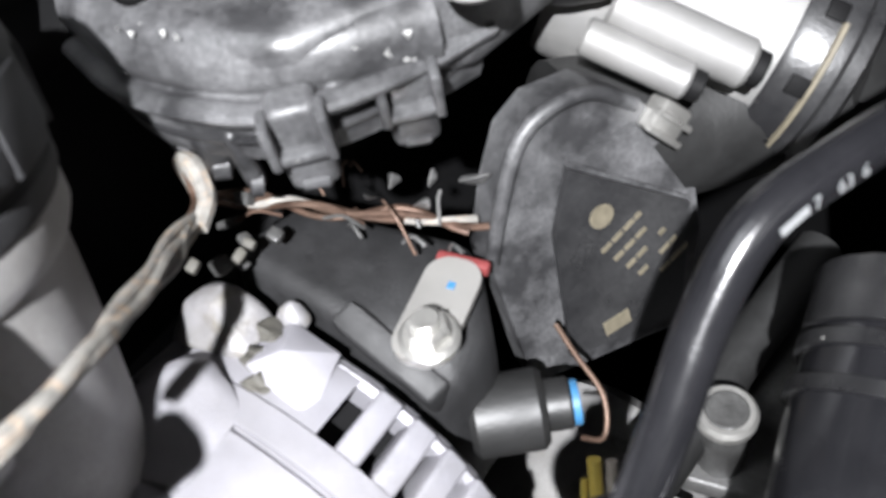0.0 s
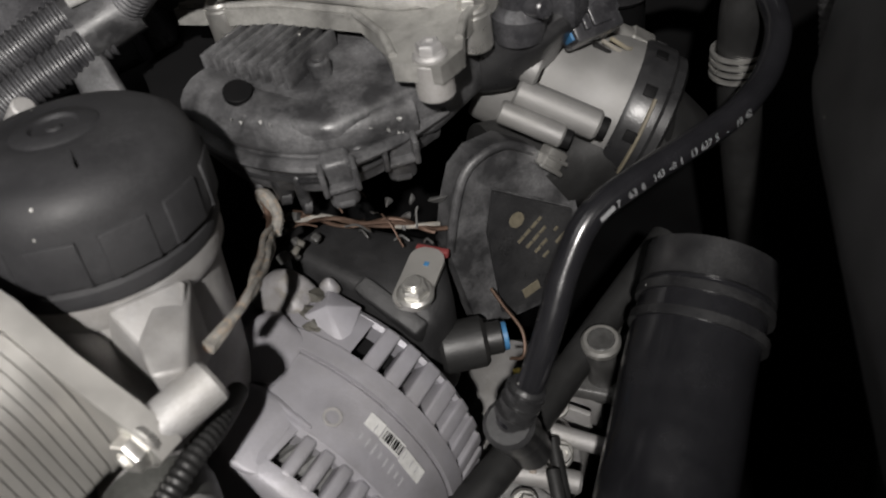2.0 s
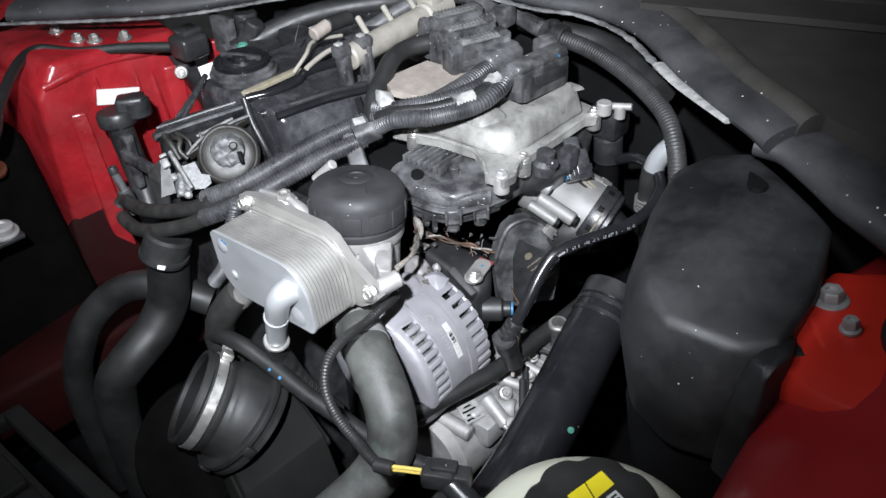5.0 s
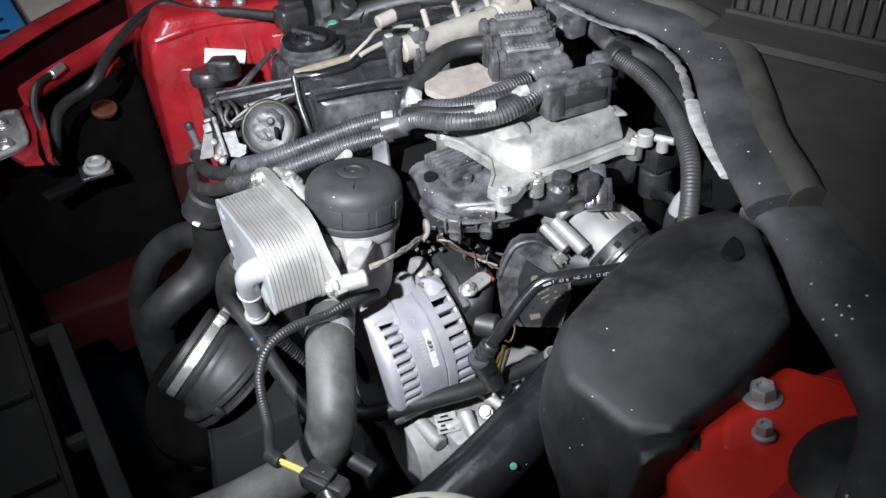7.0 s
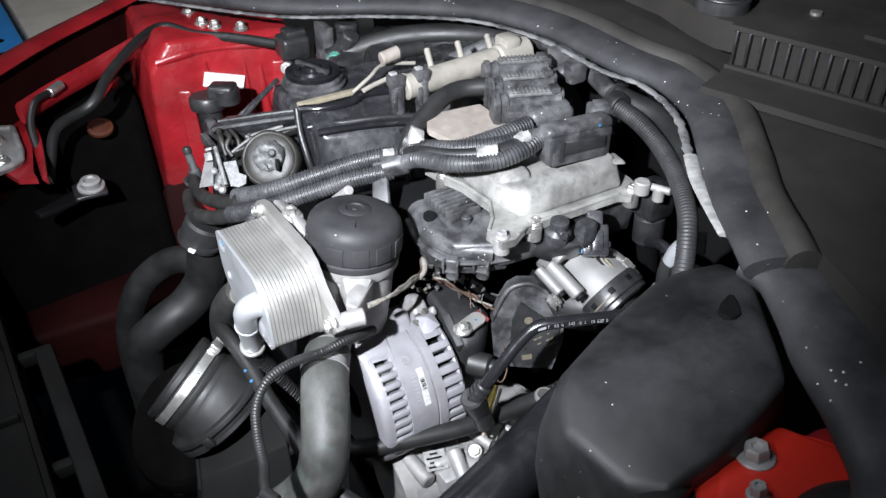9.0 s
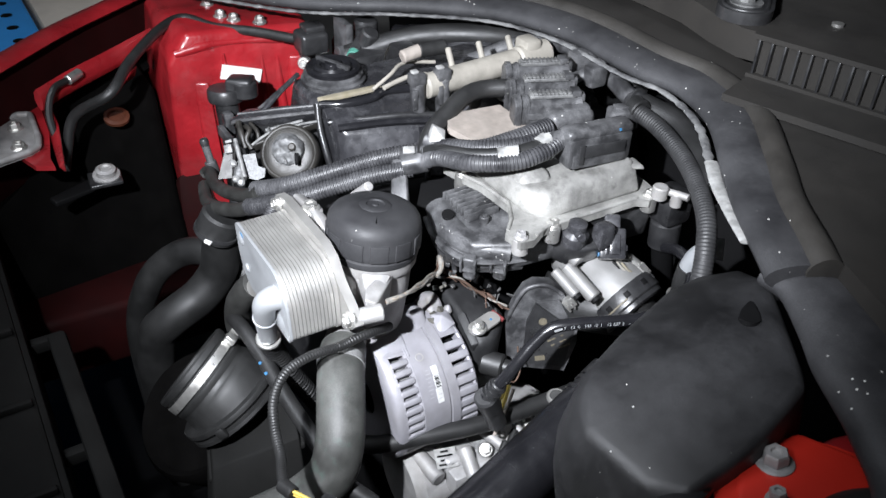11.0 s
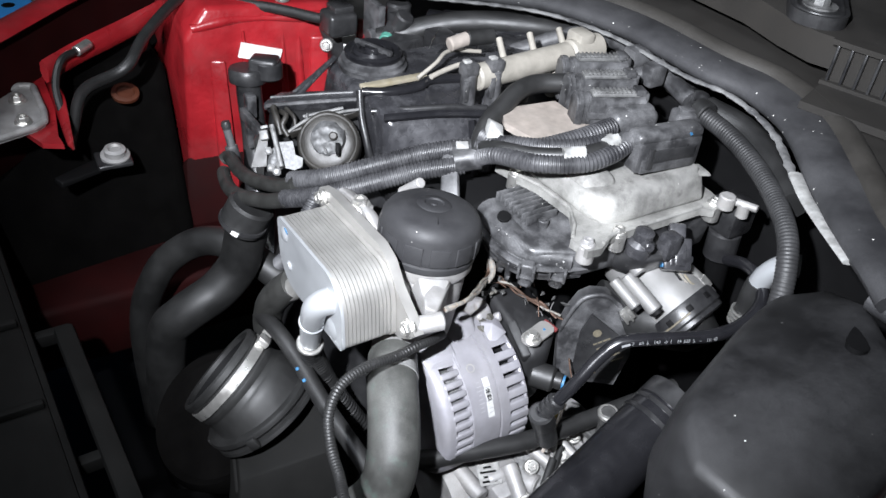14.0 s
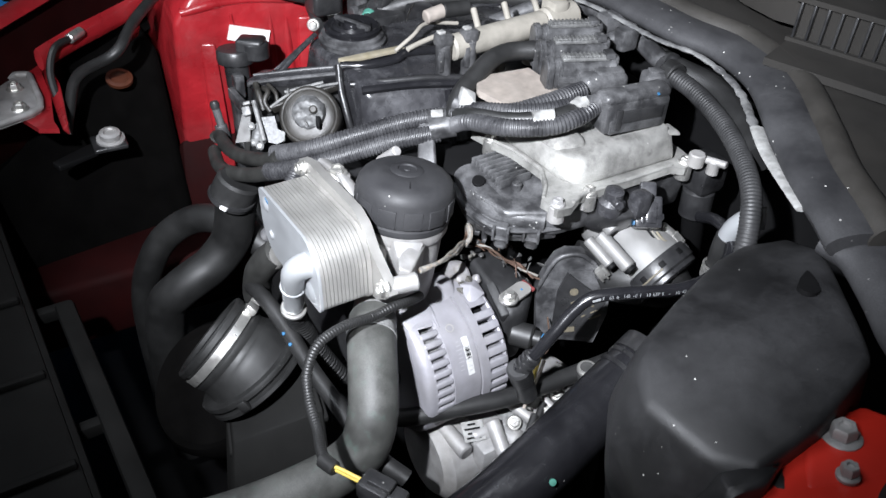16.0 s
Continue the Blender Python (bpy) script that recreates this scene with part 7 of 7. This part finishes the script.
for k, ch in enumerate("# 7 636 143-01 136375 - 1042"):
    i = min(range(len(cum)), key=lambda q: abs(cum[q] - cum[start] - 0.0029 * k))
    t = (bp[min(i + 2, len(bp) - 1)] - bp[max(i - 2, 0)]).normalized()
    out = Vector((0.94, -0.18, 0.22))
    out = (out - t * out.dot(t)).normalized()
    m = axes(bp[i] + out * 0.00595, out, t)
    if ch == "#":
        part("print_mark", box((0, 0, 0), (0.0075, 0.0022, 0.0002), 0, m), M_WHITEPRINT, bh)
    elif ch != " ":
        g = glyph(ch, 0.0046)
        bmesh.ops.transform(g, matrix=m @ Matrix.Translation((0, -0.0016, 0)), verts=g.verts)
        part("printed_character", g, M_WHITEPRINT, bh)
rfit = thing("pipe_union", (-0.037, 0.172, 0.60), "round pipe union with a bright steel ring", "pipe fitting")
part("union_body", rod((-0.040, 0.178, 0.590), (-0.0375, 0.1725, 0.642), 0.0078, 22), M_BROWN, rfit)
part("steel_ring", lathe([(0.0070, 0), (0.0098, 0), (0.0100, 0.003), (0.0088, 0.0045), (0.0070, 0.0045)], axes((-0.0378, 0.1730, 0.637), (0.05, -0.1, 1)), 28), M_STEEL, rfit)
fit1 = thing("hose_fitting", (-0.05, 0.10, 0.62), "black quick-release hose fitting with ribs", "fitting")
part("fitting_body", merge(rod((-0.046, 0.108, 0.628), (-0.045, 0.094, 0.668), 0.0098, 18), rod((-0.0455, 0.098, 0.656), (-0.043, 0.088, 0.678), 0.0112, 18), rod((-0.044, 0.091, 0.672), (-0.037, 0.099, 0.694), 0.0078, 18)), M_PLASTIC, fit1)
for i in range(3):
    part("rib", sweep([Vector((-0.0422 + 0.0018 * i, 0.0925 + 0.0022 * i, 0.6785 + 0.0055 * i)), Vector((-0.0415 + 0.0018 * i, 0.0933 + 0.0022 * i, 0.6805 + 0.0055 * i))], 0.0088, 16), M_PLASTIC, fit1)
lp = thing("lower_pipe", (-0.06, 0.11, 0.60), "black rubber pipe running under the alternator", "pipe")
part("pipe", hose([(-0.108, -0.022, 0.616), (-0.088, -0.002, 0.618), (-0.072, 0.045, 0.620), (-0.060, 0.090, 0.620), (-0.054, 0.140, 0.620), (-0.046, 0.200, 0.625), (-0.035, 0.26, 0.635)], 0.0088, 16), M_RUBBER, lp)

# ---- compressor and lower metal ----
comp = thing("compressor", (-0.09, 0.10, 0.45), "dirty cast aluminium compressor with a printed plate", "compressor")
part("casing", merge(rod((-0.100, 0.030, 0.530), (-0.095, 0.210, 0.530), 0.050, 36), box((-0.066, 0.085, 0.560), (0.050, 0.05, 0.03), 0.006), rod((-0.060, 0.090, 0.57), (-0.036, 0.100, 0.576), 0.011, 18), hull([(-0.09, 0.06, 0.578), (-0.06, 0.06, 0.585), (-0.05, 0.16, 0.58), (-0.09, 0.17, 0.58), (-0.09, 0.06, 0.55), (-0.05, 0.06, 0.55), (-0.05, 0.16, 0.55), (-0.09, 0.16, 0.55)], 0.004)), M_CAST, comp)
for i in range(5):
    part("rib", box((-0.062, 0.118 + 0.016 * i, 0.568), (0.04, 0.004, 0.034), 0.0015), M_CAST, comp)
tag = part("data_plate", plate_label((-0.0660, 0.0640, 0.5825), (0.45, -0.1, 0.9), (0.3, 1, 0), 0.022, 0.020, 0.0008), M_TAPE, comp, "white printed data plate")
for i, w_ in enumerate((0.015, 0.011, 0.016, 0.008)):
    part("print_bar", box((-0.001, -0.0066 + 0.0044 * i, 0.0010), (w_, 0.0020, 0.0003), 0, axes((-0.0660, 0.0640, 0.5825), (0.45, -0.1, 0.9), (0.3, 1, 0))), M_DARK, tag)
part("bolt", bolt_mesh((-0.082, 0.066, 0.5745), (0.4, -0.2, 1), 0.005, 0.006), M_STEEL, comp)
for a_, b_, r_ in (((-0.062, 0.082, 0.592), (-0.032, 0.078, 0.575), 0.0075), ((-0.075, 0.110, 0.592), (-0.030, 0.125, 0.585), 0.0060), ((-0.058, 0.140, 0.596), (-0.020, 0.150, 0.585), 0.0050), ((-0.09, 0.045, 0.575), (-0.055, 0.050, 0.570), 0.0085)):
    part("pipe_stub", rod(a_, b_, r_, 16, 0.0015), M_CAST, comp)
for q in ((-0.030, 0.079, 0.577), (-0.050, 0.100, 0.590), (-0.045, 0.132, 0.592), (-0.060, 0.160, 0.590)):
    part("bolt", bolt_mesh(q, (0.5, -0.3, 0.8), 0.0050, 0.007, 1.5), M_STEEL, comp)
part("web", hull([(-0.085, 0.095, 0.588), (-0.035, 0.092, 0.578), (-0.030, 0.112, 0.580), (-0.080, 0.120, 0.592), (-0.085, 0.095, 0.575), (-0.035, 0.092, 0.568), (-0.030, 0.112, 0.570)], 0.002), M_PALE, comp)
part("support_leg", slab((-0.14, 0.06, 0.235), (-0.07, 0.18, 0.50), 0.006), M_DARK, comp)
bp2 = thing("bent_plate", (-0.02, 0.20, 0.60), "grey sheet-metal heat shield below the throttle body", "heat shield")
part("sheet", hull([(-0.06, 0.16, 0.608), (-0.015, 0.17, 0.604), (0.00, 0.24, 0.612), (-0.05, 0.25, 0.616), (-0.06, 0.16, 0.600), (-0.015, 0.17, 0.596), (0.00, 0.24, 0.604), (-0.05, 0.25, 0.608)], 0.002), M_BROWN, bp2)
part("leg", slab((-0.05, 0.19, 0.30), (-0.01, 0.23, 0.602), 0.003), M_DARK, bp2)
for i, (a, b) in enumerate((((-0.042, 0.118, 0.60), (-0.018, 0.085, 0.585)), ((-0.050, 0.135, 0.60), (-0.022, 0.095, 0.58)))):
    solo("cable_offcut", rod(a, b, 0.0038, 10), M_RUBBER, a, "short black cable end lying by the compressor", "cable", "cable offcuts")
# ---- gnawed wires behind the alternator ----
wires = thing("gnawed_wires", (-0.15, 0.14, 0.69), "gnawed bare copper and grey wire strands", "damaged wires")
def strand(points, r, mat, wob=0.0005, nm="strand"):
    pts = resample(smooth(points), 0.002)
    ph = random.uniform(0, 6)
    pts = [p + Vector((math.sin(ph + 0.33 * i) * wob, math.cos(ph * 1.7 + 0.33 * i) * wob, math.sin(ph * 0.6 + 0.27 * i) * wob)) for i, p in enumerate(pts)]
    k0 = random.uniform(0, 6)
    part(nm, sweep(pts, lambda i, f: r * (0.92 + 0.10 * math.sin(k0 + 0.22 * i)), 8), mat, wires)
for i in range(4):
    d = [random.uniform(-0.003, 0.003) for _ in range(6)]
    strand([(-0.182 + d[0], 0.122 + d[1], 0.722), (-0.168 + d[4], 0.126 + d[2], 0.7215 + 0.5 * d[3]), (-0.156 + d[2], 0.132 + d[3], 0.720 + d[4]), (-0.138, 0.140 + d[5], 0.716 + 0.5 * d[0]), (-0.124 + d[1], 0.147 + d[3], 0.7135 + 0.5 * d[2]), (-0.108 + d[0], 0.154 + d[1], 0.710)], 0.0012, (M_COPPER, M_COPPER, M_STRAND, M_COPPER)[i], 0.0009)
for i in range(7):
    d = [random.uniform(-0.0017, 0.0017) for _ in range(6)]
    strand([(-0.172 + d[0], 0.1145 + d[3], 0.744), (-0.166 + d[0], 0.111 + d[1], 0.735), (-0.150 + d[2], 0.092 + d[4], 0.744 + d[3]), (-0.130 + d[4], 0.068 + d[0], 0.757 + d[1]), (-0.114 + d[5], 0.046 + d[2], 0.767 + d[5]), (-0.1085 + d[1], 0.0225 + 1.5 * d[4], 0.770 + d[0])], 0.0017 if i < 4 else 0.0012, M_STRAND if i % 3 != 2 else M_COPPER)
strand([(-0.1735, 0.1145, 0.7440), (-0.168, 0.1140, 0.7445), (-0.160, 0.1080, 0.7405), (-0.155, 0.100, 0.7375)], 0.0030, M_STRAND, 0.0005, "sheath")
for i in range(16):
    a = Vector((-0.140 + random.uniform(-0.030, 0.035), 0.140 + random.uniform(-0.012, 0.014), 0.714 + random.uniform(-0.006, 0.006)))
    b = a + Vector((random.uniform(-0.012, 0.012), random.uniform(-0.008, 0.008), random.uniform(-0.002, 0.014)))
    strand([a, (a + b) / 2 + Vector((0, 0, 0.003)), b], 0.0006, (M_COPPER, M_BROWN, M_COPPER, M_WORN)[i % 4], 0.0006)
for i in range(10):
    a = Vector((-0.165 + random.uniform(-0.012, 0.012), 0.112 + random.uniform(-0.014, 0.014), 0.716 + random.uniform(-0.004, 0.008)))
    part("crumb", box((0, 0, 0), (random.uniform(0.003, 0.008), random.uniform(0.002, 0.005), random.uniform(0.002, 0.005)), 0.0008, axes(a, (random.uniform(-1, 1), random.uniform(-1, 1), 1))), M_BROWN if i % 3 else M_GRIME, wires)
lead = thing("frayed_lead", (-0.06, 0.13, 0.62), "frayed pinkish and yellow leads by the regulator plug", "damaged wires")
for pts, r, mm in (([(-0.087, 0.157, 0.674), (-0.078, 0.152, 0.670), (-0.066, 0.146, 0.664), (-0.062, 0.138, 0.656), (-0.069, 0.137, 0.652)], 0.0009, M_COPPER), ([(-0.062, 0.131, 0.654), (-0.058, 0.124, 0.640), (-0.054, 0.114, 0.628), (-0.052, 0.108, 0.618)], 0.0022, M_YELLOWWIRE),
                   ([(-0.058, 0.134, 0.652), (-0.054, 0.126, 0.640), (-0.050, 0.116, 0.626), (-0.046, 0.106, 0.612)], 0.0018, M_BEIGE), ([(-0.064, 0.128, 0.646), (-0.060, 0.118, 0.634), (-0.058, 0.108, 0.622)], 0.0012, M_YELLOWWIRE)):
    part("strand", sweep(resample(smooth(pts), 0.002), r, 8), mm, lead)

# ---- expansion tank ----
tank = thing("expansion_tank", (0.15, -0.065, 0.50), "milky white coolant expansion tank with a black cap", "expansion tank")
TKM = axes((0.158, -0.086, 0.008), (0, 0, 1))
part("tank_body", merge(lathe([(0, 0.50), (0.07, 0.50), (0.088, 0.53), (0.096, 0.60), (0.096, 0.665), (0.092, 0.695), (0.080, 0.718), (0.062, 0.730), (0.048, 0.734), (0.040, 0.736), (0, 0.736)], TKM, 56), rod((0.076, -0.108, 0.722), (0.100, -0.100, 0.716), 0.0105, 18)), M_TANK, tank)
CT = axes((0.157, -0.084, 0.746), (-0.02, -0.05, 1))
def lobed_cap():
    """A screw cap whose rim swells and dips eight times."""
    bm = lathe([(0.030, 0.000), (0.0440, 0.000), (0.0455, 0.003), (0.0455, 0.015), (0.0435, 0.0205), (0.0385, 0.0235), (0.0300, 0.0236), (0.0120, 0.0232), (0, 0.0230)], Matrix.Identity(4), 112)
    for v in bm.verts:
        r = math.hypot(v.co.x, v.co.y)
        if r > 0.037:
            k = 1.0 - 0.075 * (0.5 + 0.5 * math.cos(8 * math.atan2(v.co.y, v.co.x))) ** 3
            v.co.x, v.co.y = v.co.x * k, v.co.y * k
    bm.transform(CT)
    return bm


tcap = part("tank_cap", lobed_cap(), M_CAPSMOOTH, tank, "black screw cap with yellow and white symbols")


def symbol(points, mat, lift=0.0232, nm="symbol", label=""):
    """A flat printed shape on the cap's top, from its outline in plan."""
    q = [CT.inverted() @ Vector((x, y, 0.7692)) for x, y in points]
    return part(nm, prism([(p.x, p.y) for p in q], 0.0007, CT @ Matrix.Translation((0, 0, lift)), 0), mat, tcap, label)


symbol(((0.145, -0.057), (0.157, -0.061), (0.151, -0.090), (0.138, -0.086)), M_YELLOW, nm="yellow_symbol")
symbol(((0.1600, -0.0645), (0.1705, -0.0680), (0.1685, -0.0765), (0.1580, -0.0725)), M_SYMBOL, nm="white_symbol", label="white printed book symbol")
for i in range(3):
    symbol(((0.1615 + 0.0028 * i, -0.0668 - 0.0009 * i), (0.1627 + 0.0028 * i, -0.0672 - 0.0009 * i), (0.1617 + 0.0028 * i, -0.0718 - 0.0009 * i), (0.1605 + 0.0028 * i, -0.0714 - 0.0009 * i)), M_PLASTIC, 0.0236, "print_bar")
symbol([(0.1590 + 0.0068 * math.cos(radians(18 * i)), -0.0860 + 0.0068 * math.sin(radians(18 * i))) for i in range(20)], M_SYMBOL, nm="white_symbol", label="white printed round symbol")
symbol(((0.1550, -0.0850), (0.1575, -0.0845), (0.1585, -0.0880), (0.1565, -0.0885)), M_PLASTIC, 0.0236, "print_bar")
symbol(((0.1595, -0.0830), (0.1635, -0.0850), (0.1630, -0.0862), (0.1590, -0.0842)), M_PLASTIC, 0.0236, "print_bar")
symbol(((0.1400, -0.0700), (0.1530, -0.0775), (0.1528, -0.0782), (0.1398, -0.0707)), M_PLASTIC, 0.0236, "print_bar")
symbol(((0.166, -0.101), (0.168, -0.098), (0.176, -0.104), (0.176, -0.111), (0.173, -0.111), (0.168, -0.106)), M_YELLOW, nm="yellow_symbol")
part("tank_screw", lathe([(0, 0.0015), (0.0062, 0.0015), (0.0068, 0.0), (0.0068, -0.004), (0, -0.004)], axes((0.1045, -0.112, 0.7395), (-0.35, -0.25, 0.9)), 20), M_PLASTIC, tank)
part("tank_spout", rod((0.056, -0.106, 0.738), (0.082, -0.106, 0.726), 0.0085, 16), M_PLASTIC, tank)
part("tank_hose", hose([(0.060, -0.106, 0.728), (0.050, -0.112, 0.705), (0.048, -0.115, 0.66), (0.055, -0.10, 0.58)], 0.0095, 14), M_HOSE, tank)
part("tank_foot", slab((0.10, -0.12, 0.38), (0.20, -0.01, 0.505), 0.006), M_DARK, tank)

# ---- radiator shroud ----
rad = thing("radiator_shroud", (-0.25, -0.30, 0.235), "long black plastic radiator and fan shroud", "radiator shroud")
part("core", slab((-0.72, -0.42, 0.235), (0.18, -0.335, 0.600), 0.006), M_SHROUD_AND_SHADE, rad)
part("top_ledge", slab((-0.72, -0.37, 0.600), (0.18, -0.268, 0.622), 0.006), M_SHROUD_AND_SHADE, rad)
part("inner_wall", slab((-0.72, -0.276, 0.36), (0.18, -0.262, 0.618), 0.004), M_SHROUD_AND_SHADE, rad)
part("fan_bar", slab((-0.42, -0.242, 0.590), (0.10, -0.222, 0.606), 0.005), M_SHROUD_AND_SHADE, rad)
for x in (-0.42, -0.24, -0.06, 0.09):
    part("strut", slab((x - 0.006, -0.265, 0.585), (x + 0.006, -0.225, 0.600), 0.002), M_SHROUD_AND_SHADE, rad)
for i in range(7):
    part("rib", slab((-0.66 + 0.12 * i, -0.365, 0.622), (-0.652 + 0.12 * i, -0.272, 0.630), 0.002), M_SHROUD_AND_SHADE, rad)
